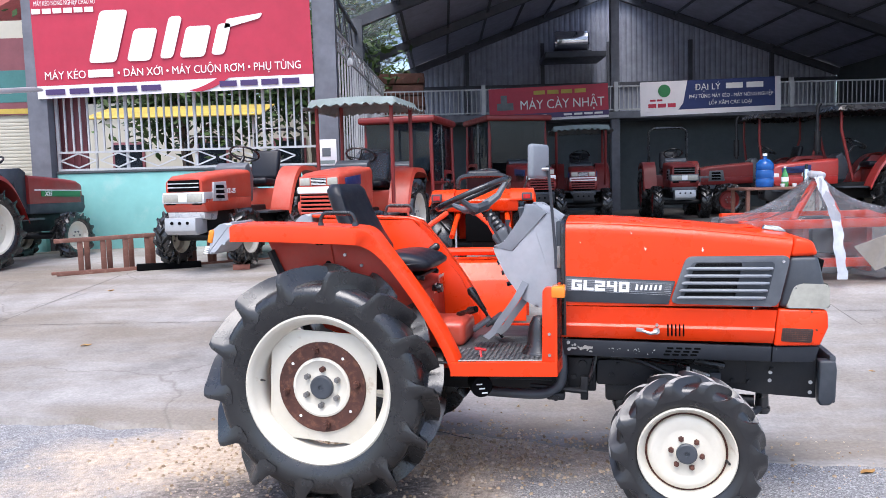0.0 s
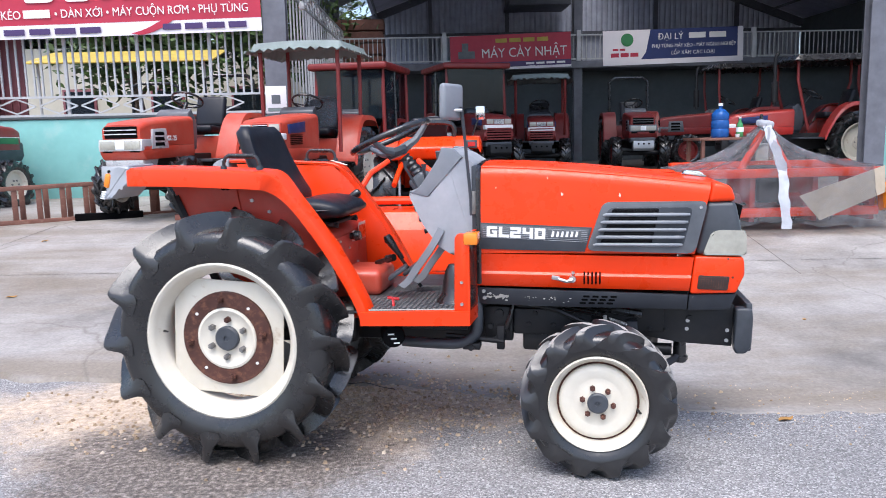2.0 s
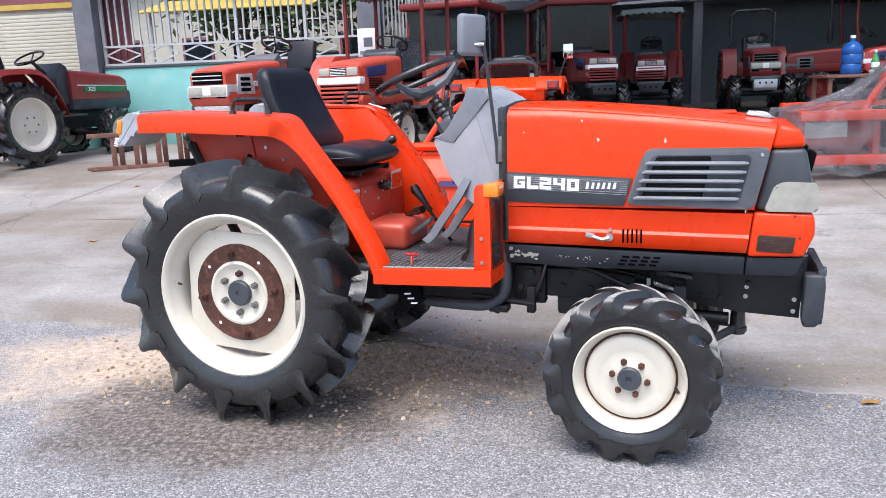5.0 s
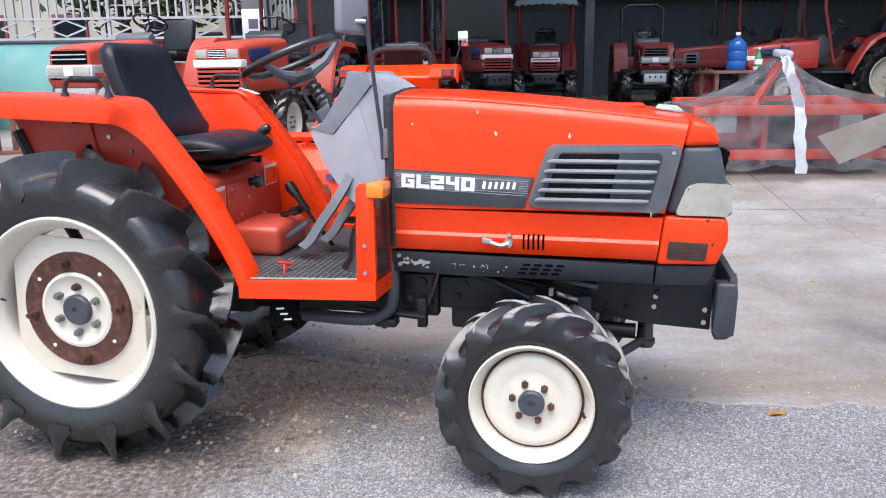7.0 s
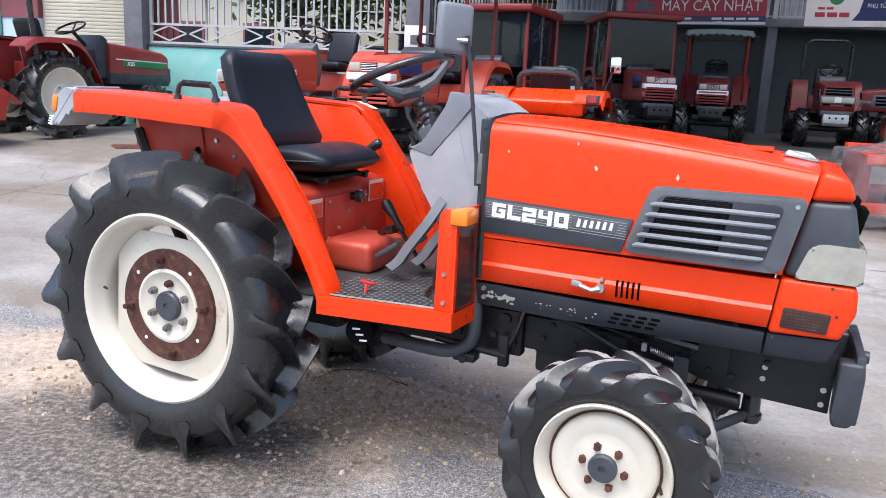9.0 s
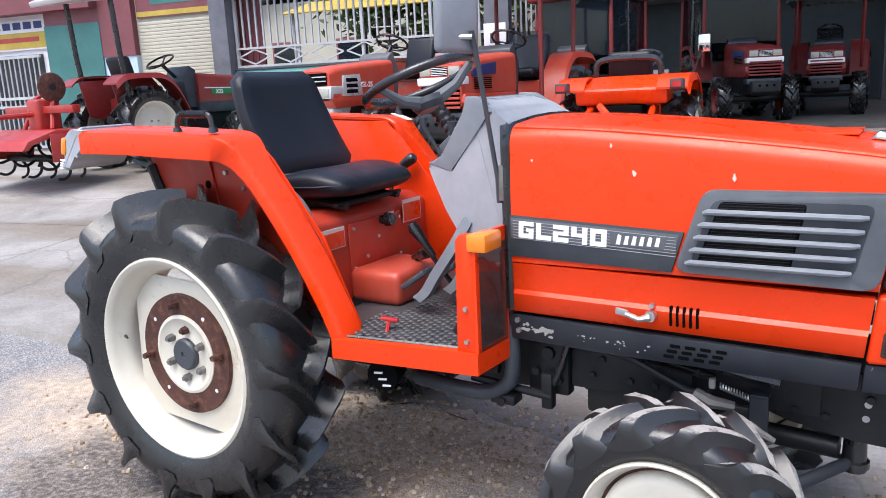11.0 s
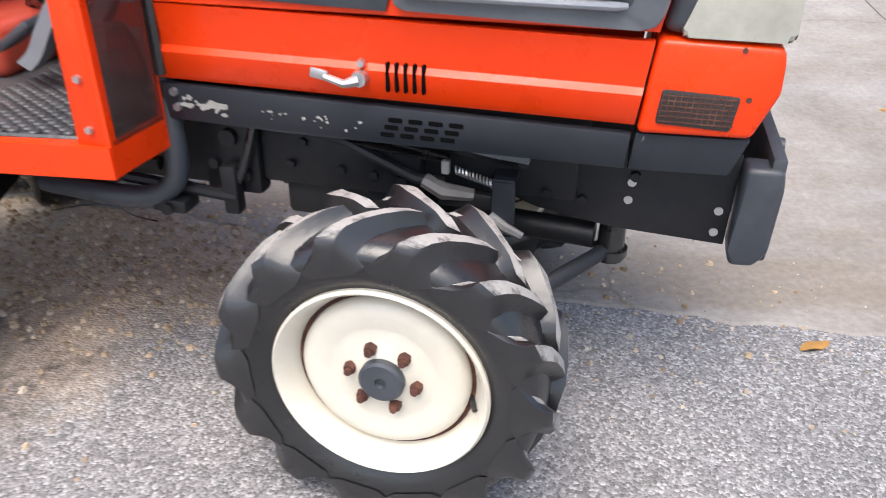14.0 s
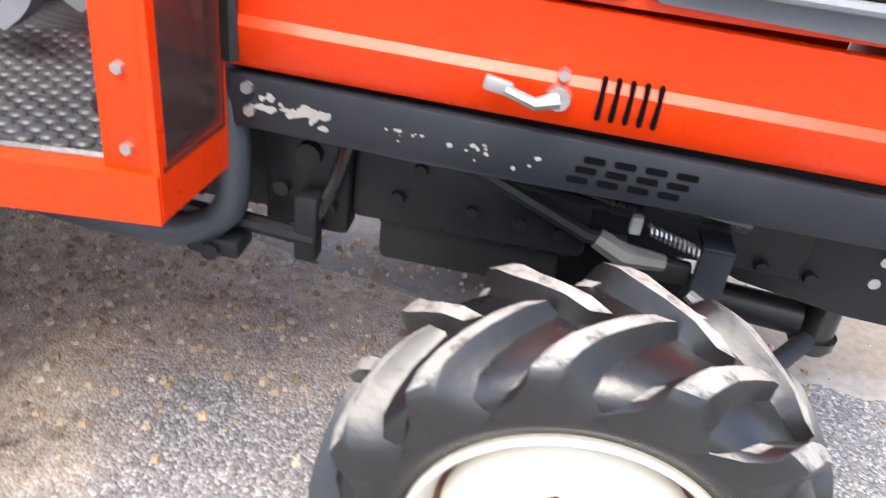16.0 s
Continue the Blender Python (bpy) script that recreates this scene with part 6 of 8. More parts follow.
def loft_things():
    for k, (z, x) in enumerate(((3.2, -1.7), (3.52, -1.68), (3.82, -1.7), (4.12, -1.68))):
        c = solid("crate", box(B(), (0, 0, 0), (1.25, 1.0, 0.27), 0.012), WOOD, "brown timber crate stacked on the loft", "crate", pose(x, 20.6, z), group="crates on the loft")
        part("batten", box(B(), (0.05, -0.02, 0.02), (1.2, 0.0, 0.06)), WOOD, c)
    t = thing("water_tank", "shiny steel water tank on a high shelf", "tank", pose(4.2, 25.0, 5.55))
    part("barrel", lathe(B(), [(0.0005, -0.55), (0.28, -0.54), (0.33, -0.48), (0.33, 0.48), (0.28, 0.54), (0.0005, 0.55)], 24), CHROME, t, m=pose(0, 0, 0.33, 0, 0, 90))
    part("stand", box(B(), (-0.6, -0.3, -0.08), (0.6, 0.3, 0.0), 0.01), PURLIN, t)
    sh = solid("tank_shelf", box(B(), (3.3, 24.4, 5.3), (5.2, 25.9, 5.47), 0.01), PURLIN, "dark steel shelf under the tank", "shelf")
    # hanging banners on the railing
    b = thing("banner", "red vinyl banner with white lettering on railing", "banner", pose(1.25, 19.978, 2.98, 0, -1.5, 0))
    part("red_field", sheet(3.06, 0.86, 0.012), BANRED, b)
    part("white_edge", sheet(3.06, 0.07, 0.003, 12, 2), BANWHITE, b, m=pose(0, -0.008, 0))
    part("navy_edge", sheet(3.06, 0.13, 0.003, 12, 2), BANDARK, b, m=pose(0, -0.01, 0.06))
    words(b, "MÁY CÀY NHẬT", 0.78, 0.3, 0.33, 2.15, BANTEXT, -0.02)
    bar_row(b, 1.15, 2.55, 0.66, 0.1, YELLOW, 4, -0.02)
    bar_row(b, 0.12, 1.5, 0.1, 0.05, BANTEXT, 6, -0.02)
    bar_row(b, 1.9, 2.95, 0.1, 0.05, BANTEXT, 4, -0.02)
    pic = B()
    box(pic, (0.2, -0.014, 0.3), (0.62, -0.011, 0.48))
    box(pic, (0.3, -0.014, 0.48), (0.46, -0.011, 0.68))
    part("picture_shape", pic, GREY, b)
    b = thing("banner", "navy and white vinyl banner hung on the railing", "banner", pose(5.12, 19.978, 3.05, 0, -1.2, 0))
    part("navy_field", sheet(3.6, 0.86, 0.012), BANBLUE, b)
    part("white_edge", sheet(3.6, 0.13, 0.003, 12, 2), BANWHITE, b, m=pose(0, -0.008, 0))
    wf = B()
    prism(wf, [(0.0, 0.1), (0.95, 0.1), (1.1, 0.3), (1.22, 0.86), (0.0, 0.86)], -0.016, -0.012)
    part("white_field", wf, BANWHITE, b)
    part("round_emblem", cyl(B(), (0.62, -0.017, 0.62), (0.62, -0.021, 0.62), 0.16, seg=24), GREEN, b)
    bar_row(b, 0.2, 0.95, 0.2, 0.1, BANRED, 3, -0.018)
    bar_row(b, 0.25, 0.6, 0.36, 0.05, BANRED, 2, -0.018)
    words(b, "ĐẠI LÝ", 1.4, 0.6, 0.22, 0.66, BANTEXT, -0.018)
    bar_row(b, 2.2, 3.25, 0.61, 0.14, BANTEXT, 2, -0.018)
    words(b, "PHỤ TÙNG MÁY KÉO - MÁY NÔNG NGHIỆP", 1.25, 0.4, 0.13, 2.15, BANTEXT, -0.018)
    words(b, "LỐP XĂM CÁC LOẠI", 1.75, 0.22, 0.13, 1.1, BANTEXT, -0.018)
    part("white_end", box(B(), (3.46, -0.014, 0.13), (3.6, -0.011, 0.86)), BANWHITE, b)
    for x, y, z in ((-1.55, 13.5, 3.6), (-1.5, 20.5, 4.0)):
        lp = thing("lamp_bulb", "white bulb lamp hanging on a cord", "lamp", pose(x, y, z), group="bulbs in the shed")
        part("bulb", lathe(B(), [(0.0005, -0.08), (0.04, -0.07), (0.055, -0.03), (0.04, 0.03), (0.025, 0.06), (0.0005, 0.06)], 14, axis="Z"), WHITE, lp)
        part("cord", cyl(B(), (0, 0, 0.06), (0, 0, 0.6), 0.006, seg=6), BLACKRUB, lp)


loft_things()


# ---- the other tractors ----
RED_DEEP = surface("deep_red_paint", (0.27, 0.014, 0.012), 0.38, coat=0.2, grain=0.12, dust=(0.24, 0.12, 0.1), dust_amount=0.3)

def plain_rim(r, half, dish):
    return lathe(B(), [(r * 0.95, half * 0.75), (r * 1.03, half * 0.75), (r * 1.03, half * 0.6), (r * 0.85, 0.2 * half), (r * 0.85, -0.2 * half), (r * 1.03, -half * 0.74), (r * 1.03, -half * 0.82), (r * 0.96, -half * 0.8), (r * 0.8, -half * 0.35),
                       (r * 0.6, -half * dish), (r * 0.4, -half * (dish + 0.1)), (r * 0.38, -half * (dish + 0.2)), (0.0005, -half * (dish + 0.25))], 28)


FAR_REAR = mesh_of("tyre", tyre_bm(0.53, 0.33, 0.14, 14, 0.05, 36), BLACKRUB, 30)
FAR_FRONT = mesh_of("tyre", tyre_bm(0.345, 0.2, 0.1, 14, 0.034, 32), BLACKRUB, 30)
RIM_REAR = mesh_of("rear_wheel", plain_rim(0.33, 0.14, 0.3), WHITERIM)
RIM_FRONT = mesh_of("front_wheel", plain_rim(0.2, 0.1, 0.3), WHITERIM)
# rims in the same shade-darkened red
DIM_REAR = mesh_of("rear_wheel", plain_rim(0.33, 0.14, 0.3), RED_DARKENED)
DIM_FRONT = mesh_of("front_wheel", plain_rim(0.2, 0.1, 0.3), RED_DARKENED)
NUT = mesh_of("wheel_nut", cyl(B(), (0, 0, 0), (0, -0.025, 0), 0.014, seg=6), BOLT)


def far_wheels(t, track_r=0.5, track_f=0.47, wb=1.57, dim=False):
    for s in (-1, 1):
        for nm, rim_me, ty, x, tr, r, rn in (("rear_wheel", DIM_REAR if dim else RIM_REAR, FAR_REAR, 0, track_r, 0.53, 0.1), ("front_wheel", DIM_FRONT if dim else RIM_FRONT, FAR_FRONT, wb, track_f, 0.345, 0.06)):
            m = pose(x, s * tr, r) if s < 0 else pose(x, tr, r) @ Matrix.Diagonal((1, -1, 1, 1))
            w = part(nm, rim_me, None, t, m=m)
            part("tyre", ty, None, w)["kind"] = "stuff"
            for k in range(6):
                a = math.tau * k / 6
                part("wheel_nut", NUT, None, w, m=pose(rn * math.cos(a), -0.055 if rn > 0.08 else -0.04, rn * math.sin(a)))


def far_fender(t, s, paint, high=1.2):
    pts = [(-0.5, high - 0.12), (-0.35, high - 0.02), (-0.05, high), (0.2, high - 0.02), (0.38, high - 0.16), (0.52, high - 0.4), (0.6, 0.62)]
    path = arc_pts([(x, 0, z) for x, z in pts], 4)
    secs = []
    for p in path:
        secs.append([(p.x, s * 0.33, p.z), (p.x, s * 0.33, p.z + 0.02), (p.x + 0.0, s * 0.6, p.z + 0.015), (p.x, s * 0.625, p.z - 0.05), (p.x, s * 0.61, p.z - 0.05), (p.x, s * 0.59, p.z)])
    f = part("fender", loft(B(), secs), paint, t)
    part("fender_panel", side_plate(B(), [(-0.4, high - 0.05), (0.2, high - 0.03), (0.5, high - 0.38), (0.56, 0.62), (0.3, 0.6), (-0.3, 0.7)], s, 0.33, 0.345), paint, f)
    return f


def far_tractor(m, label, paint=None, front="band", canopy=None, cab=False, hood_z=1.2, text=None, stripe=None, trim=None, group="", seat_wrap=False, rops=False, slab_roof=False, rear_view=False, exhaust=False, plain_rims=True):
    paint = paint or ORANGE_SEM
    trim = trim or GREY
    t = thing("tractor", label, "tractor", m, group=group)
    far_wheels(t, dim=paint is RED_DARKENED)
    secs = []
    for x, half, top in ((1.0, 0.27, hood_z + 0.02), (1.3, 0.27, hood_z), (1.7, 0.265, hood_z - 0.03), (1.98, 0.255, hood_z - 0.06), (2.08, 0.235, hood_z - 0.1)):
        secs.append(hood_section(x, half, 0.82, top, 0.06))
    h = part("hood", loft(B(), secs), paint, t)
    low = part("side_panel", prism(B(), [(1.0, 0.82), (2.08, 0.82), (2.1, 0.74), (2.04, 0.66), (1.0, 0.68)], -0.272, 0.272, 0.012), paint if front != "green" else DARKGREY, t)
    if front == "band":
        part("grille", box(B(), (2.02, -0.2, hood_z - 0.24), (2.098, 0.2, hood_z - 0.11), 0.008), BLACK, t)
        for z in (hood_z - 0.2, hood_z - 0.155):
            part("slat", box(B(), (2.095, -0.2, z), (2.105, 0.2, z + 0.012)), trim, t)
        part("headlight_band", prism(B(), [(1.9, hood_z - 0.25), (2.11, hood_z - 0.25), (2.12, hood_z - 0.38), (1.94, hood_z - 0.38)], -0.272, 0.272, 0.012), trim, t)
        for y in (-0.15, 0.15):
            part("headlight", box(B(), (2.105, y - 0.1, hood_z - 0.365), (2.126, y + 0.1, hood_z - 0.27), 0.008), LENS, t)
        part("number_plate", box(B(), (2.118, -0.055, hood_z - 0.36), (2.127, 0.055, hood_z - 0.27), 0.003), WHITE, t)
        for s in (-1, 1):
            g = part("side_grille", side_plate(B(), [(1.62, hood_z - 0.13), (1.9, hood_z - 0.14), (1.93, hood_z - 0.36), (1.58, hood_z - 0.36)], s, 0.255, 0.278, 0.004), trim, t)
            for k in range(3):
                part("side_slot", side_plate(B(), [(1.68, hood_z - 0.17 - 0.06 * k), (1.86, hood_z - 0.17 - 0.06 * k), (1.86, hood_z - 0.21 - 0.06 * k), (1.66, hood_z - 0.21 - 0.06 * k)], s, 0.27, 0.2805), BLACK, g)
        for y in (-0.17, 0.17):
            part("front_slot", box(B(), (2.09, y - 0.06, 0.745), (2.105, y + 0.06, 0.8), 0.003), BLACK, low)
        part("chin", prism(B(), [(1.75, 0.67), (2.07, 0.66), (2.05, 0.58), (1.8, 0.56)], -0.24, 0.24, 0.015), trim, t)
    elif front == "slats":
        part("front_panel", box(B(), (2.04, -0.24, 0.7), (2.1, 0.24, hood_z - 0.1), 0.015), paint, t)
        for y in (-0.165, 0.165):
            part("headlight", box(B(), (2.09, y - 0.062, hood_z - 0.2), (2.112, y + 0.062, hood_z - 0.115), 0.01), LENS, t)
        part("badge_grille", box(B(), (2.09, -0.09, hood_z - 0.2), (2.108, 0.09, hood_z - 0.115), 0.004), BLACK, t)
        for k in range(5):
            part("slat", box(B(), (2.106, -0.09, hood_z - 0.195 + 0.016 * k), (2.113, 0.09, hood_z - 0.189 + 0.016 * k)), WHITE, t)
        part("bright_band", box(B(), (1.98, -0.258, hood_z - 0.29), (2.115, 0.258, hood_z - 0.215), 0.01), WHITE, t)
        part("grille", box(B(), (2.08, -0.22, 0.66), (2.106, 0.22, hood_z - 0.3), 0.004), BLACK, t)
        for k in range(5):
            part("slat", box(B(), (2.1, -0.225, 0.68 + 0.045 * k), (2.122, 0.225, 0.703 + 0.045 * k), 0.003), paint, t)
        part("lower_grille", box(B(), (1.9, -0.24, 0.56), (2.09, 0.24, 0.64), 0.01), DARKGREY, t)
        for s in (-1, 1):
            g = part("side_window", side_plate(B(), [(1.45, hood_z - 0.08), (1.95, hood_z - 0.12), (1.93, hood_z - 0.22), (1.45, hood_z - 0.2)], s, 0.255, 0.276), BANBLUE, t)
            for k in range(6):
                part("side_slot", side_plate(B(), [(1.55, 0.86 + 0.02 * k), (1.9, 0.86 + 0.02 * k), (1.9, 0.87 + 0.02 * k), (1.55, 0.87 + 0.02 * k)], s, 0.265, 0.2765), BLACK, t)
    elif front == "green":
        part("nose", box(B(), (1.7, -0.24, 0.72), (2.14, 0.24, 0.93), 0.03), DARKGREY, t)
        for s in (-1, 1):
            part("stripe", side_plate(B(), [(1.22, 1.0), (2.0, 0.99), (2.0, 0.9), (1.22, 0.92)], s, 0.25, 0.279), GREEN, t)
            part("stripe_edge", side_plate(B(), [(1.1, 1.02), (2.02, 1.0), (2.02, 0.988), (1.1, 1.003)], s, 0.25, 0.2805), WHITE, t)
    part("frame", box(B(), (-0.2, -0.15, 0.42), (2.0, 0.15, 0.7), 0.02), CHASSIS, t)
    part("front_axle", cyl(B(), (1.57, -0.42, 0.345), (1.57, 0.42, 0.345), 0.05, seg=10), CHASSIS, t)
    part("rear_axle", cyl(B(), (0, -0.45, 0.53), (0, 0.45, 0.53), 0.08, seg=12), CHASSIS, t)
    wt = part("front_bracket", prism(B(), [(1.95, 0.6), (2.2, 0.6), (2.21, 0.45), (2.15, 0.4), (1.95, 0.42)], -0.2, 0.2, 0.012), SILVER if front == "band" else CHASSIS, t)
    for y in (-0.1, 0.0, 0.1):
        part("bracket_hole", cyl(B(), (2.2, y, 0.54), (2.214, y, 0.54), 0.018, seg=10), BLACK, wt)
    for s in (-1, 1):
        far_fender(t, s, paint)
    part("footplate", box(B(), (0.45, -0.5, 0.6), (1.0, 0.5, 0.63), 0.005), DARKGREY, t)
    part("cowl", prism(B(), [(1.02, 0.75), (1.02, hood_z + 0.06), (0.92, hood_z + 0.12), (0.8, hood_z - 0.08), (0.85, 0.75)], -0.22, 0.22, 0.02), DARKGREY if front != "band" else GREY, t)
    part("seat_base", box(B(), (0.0, -0.32, 0.6), (0.38, 0.32, 0.92), 0.02), paint, t)
    sm = VINYL if not seat_wrap else VINYL
    part("seat", obox(B(), pose(0.26, 0, 1.0, 0, -4, 0), (0.42, 0.44, 0.1), 0.04, 3), sm, t)
    part("backrest", obox(B(), pose(0.02, 0, 1.24, 0, -16, 0), (0.1, 0.42, 0.42), 0.045, 3), sm, t)
    if seat_wrap:
        part("seat_wrap", obox(B(), pose(0.06, 0, 1.2, 0, -16, 0), (0.3, 0.5, 0.56), 0.1, 3), PLASTIC, t, "clear film wrapped round the seat")
    R = 0.19
    mm = Matrix.Translation((0.62, 0, 1.38)) @ pose(0, 0, 0, 0, -28, 0)
    bm = tube(B(), [mm @ Vector((R * math.cos(a), R * math.sin(a), 0)) for a in [math.tau * q / 28 for q in range(28)]], 0.014, 8, closed=True)
    w = part("steering_wheel", bm, BLACKRUB, t)
    sp = B()
    for a in (0.4, 2.5, 4.6):
        tube(sp, [mm @ Vector((0, 0, -0.05)), mm @ Vector((R * math.cos(a), R * math.sin(a), 0))], 0.01, 6)
    cyl(sp, mm @ Vector((0, 0, -0.04)), (0.86, 0, hood_z - 0.05), 0.025, seg=10)
    part("spoke", sp, BLACKRUB, w)
    if text:
        for s in (-1, 1):
            y = s * 0.283
            mt = pose(1.28 if s < 0 else 1.62, y, hood_z - 0.27, 90, 0, 0 if s < 0 else 180)
            lettering("model_number", text, 0.08, BANTEXT, h, mt, 0.002, 0.15, 0.002)
    if canopy:
        z, x0, x1, mat_c = canopy
        cv = B()
        nx, ny = 24, 24
        for sgn in (0, 1):
            vs = []
            for i in range(nx + 1):
                row_ = []
                for j in range(ny + 1):
                    fx, fy = i / nx, j / ny * 2 - 1
                    edge = max(abs(fx * 2 - 1), abs(fy))
                    drop = 0.0 if edge < 0.9 else 0.1 + 0.02 * math.cos(j * 2.6 + i * 2.6)
                    row_.append(cv.verts.new((x0 + (x1 - x0) * fx, fy * 0.66, z + 0.03 * math.cos(fy * 1.4) - drop - 0.01 * sgn)))
                vs.append(row_)
            for i in range(nx):
                for j in range(ny):
                    cv.faces.new((vs[i][j], vs[i + 1][j], vs[i + 1][j + 1], vs[i][j + 1]))
        c = part("canopy", cv, mat_c, t, "sagging canvas canopy with scalloped edge")
        for x in (x0 + 0.15, x1 - 0.15):
            for s in (-1, 1):
                part("canopy_post", tube(B(), [(0.0 if x < 0.5 else 0.85, s * 0.5, 0.75), (x, s * 0.5, 1.6), (x, s * 0.5, z)], 0.026, 8), RED_DARKENED, t)
    if slab_roof:
        rf = part("canopy_roof", prism(B(), [(-0.74, 2.06), (1.05, 2.34), (1.05, 2.375), (0.9, 2.385), (-0.7, 2.15), (-0.76, 2.12)], -0.58, 0.58, 0.012), ROOFGREY, t, "pale grey moulded canopy roof")
        for s in (-1, 1):
            part("canopy_post", tube(B(), [(-0.22, s * 0.46, 0.75), (-0.3, s * 0.46, 1.45), (-0.34, s * 0.46, 2.12)], 0.034, 8), BLACKRUB, rf)
    if rops:
        part("roll_bar", tube(B(), [(-0.15, -0.42, 0.8), (-0.2, -0.42, 1.9), (-0.2, -0.3, 1.98), (-0.2, 0.3, 1.98), (-0.2, 0.42, 1.9), (-0.15, 0.42, 0.8)], 0.03, 8), BLACKRUB, t)
    if cab:
        z1 = 2.0
        k = part("cab_roof", box(B(), (-0.5, -0.66, z1 - 0.02), (1.05, 0.66, z1 + 0.09), 0.035, 3), paint, t, "red cab roof")
        for s in (-1, 1):
            for x, hy in ((-0.35, 0.62), (0.95, 0.58)):
                part("cab_post", tube(B(), [(x, s * hy, 0.85), (x - 0.05, s * hy * 0.95, z1)], 0.032, 8), paint, k)
            part("cab_post", tube(B(), [(0.35, s * 0.61, 0.7), (0.3, s * 0.58, z1)], 0.025, 8), BLACKRUB, k)
            part("cab_rail", tube(B(), [(-0.35, s * 0.62, 1.0), (0.95, s * 0.58, 1.0)], 0.025, 8), paint, k)
        for s in (-1, 1):
            part("cab_window", side_plate(B(), [(-0.35, 1.0), (0.94, 1.0), (0.9, z1), (-0.38, z1)], s, 0.58, 0.586), CABGLASS, k)
        part("windscreen", box(B(), (0.93, -0.56, 1.2), (0.937, 0.56, z1)), CABGLASS, k)
        part("rear_window", box(B(), (-0.38, -0.58, 1.1), (-0.373, 0.58, z1)), CABGLASS, k)
    if exhaust:
        ex = tube(B(), arc_pts([(1.3, 0.12, 1.2), (1.3, 0.12, 1.7), (1.3, 0.12, 2.0), (1.25, 0.12, 2.08)], 4), 0.03, 10)
        cyl(ex, (1.3, 0.12, 1.25), (1.3, 0.12, 1.6), 0.06, seg=12)
        part("exhaust_stack", ex, CHASSIS, t)
    return t


def at(x, y, heading, k=1.0):
    return Matrix.Translation((x, y, floor_z(y) + 0.004)) @ pose(0, 0, 0, 0, 0, heading) @ Matrix.Scale(k, 4)


far_tractor(at(-2.48, 10.9, -104, 1.0), "faded orange tractor with silver headlight band beside the fence", trim=BRIGHT, text="GL-25", hood_z=1.14, group="tractors in the yard")
tb = far_tractor(at(-0.88, 10.2, -103, 0.95), "orange tractor with square headlights under a canvas canopy", front="slats", canopy=(2.08, -0.2, 1.0, CANVAS), hood_z=1.2, seat_wrap=True, group="tractors in the yard")
far_tractor(at(-0.45, 12.35, -104, 0.9), "large red cab tractor with dark glass windows", RED_DARKENED, front="slats", cab=True, hood_z=1.25, group="tractors in the yard")
far_tractor(at(-6.2, 9.7, 76, 1.0), "dark red tractor with a green side stripe and white rims", RED_DEEP, front="green", slab_roof=True, text="X25", hood_z=1.2, group="tractors in the yard")
far_tractor(at(2.95, 16.7, -98, 0.98), "red tractor with square headlights under a canvas canopy", RED_DARKENED, front="slats", canopy=(1.95, -0.1, 1.3, CANVAS), hood_z=1.12, group="tractors in the shed")
far_tractor(at(5.0, 17.1, -98, 0.98), "red tractor with a pale headlight band in the shed", RED_DARKENED, front="band", hood_z=1.16, rops=True, group="tractors in the shed")
far_tractor(at(1.2, 15.6, -75, 1.0), "red tractor in the shed, paint darkened for shade", RED_DARKENED, front="slats", cab=True, hood_z=1.15, group="tractors in the shed")
far_tractor(at(7.9, 13.6, 174, 1.0), "red tractor with long side decal under a dark canopy", RED, front="slats", canopy=(2.0, -0.4, 1.2, BLACKRUB), exhaust=True, text="LX-26", hood_z=1.1, group="tractors in the shed")
far_tractor(at(7.6, 16.6, 176, 1.0), "red tractor with exhaust stack under a dark canopy, paint darkened for shade", RED_DARKENED, front="band", canopy=(2.1, -0.4, 1.1, BLACKRUB), exhaust=True, hood_z=1.1, group="tractors in the shed")
far_tractor(at(10.0, 14.6, 178, 1.0), "red tractor deep in the shed under canopy, paint darkened for shade", RED_DARKENED, front="slats", canopy=(2.15, -0.4, 1.2, BLACKRUB), hood_z=1.1, group="tractors in the shed")


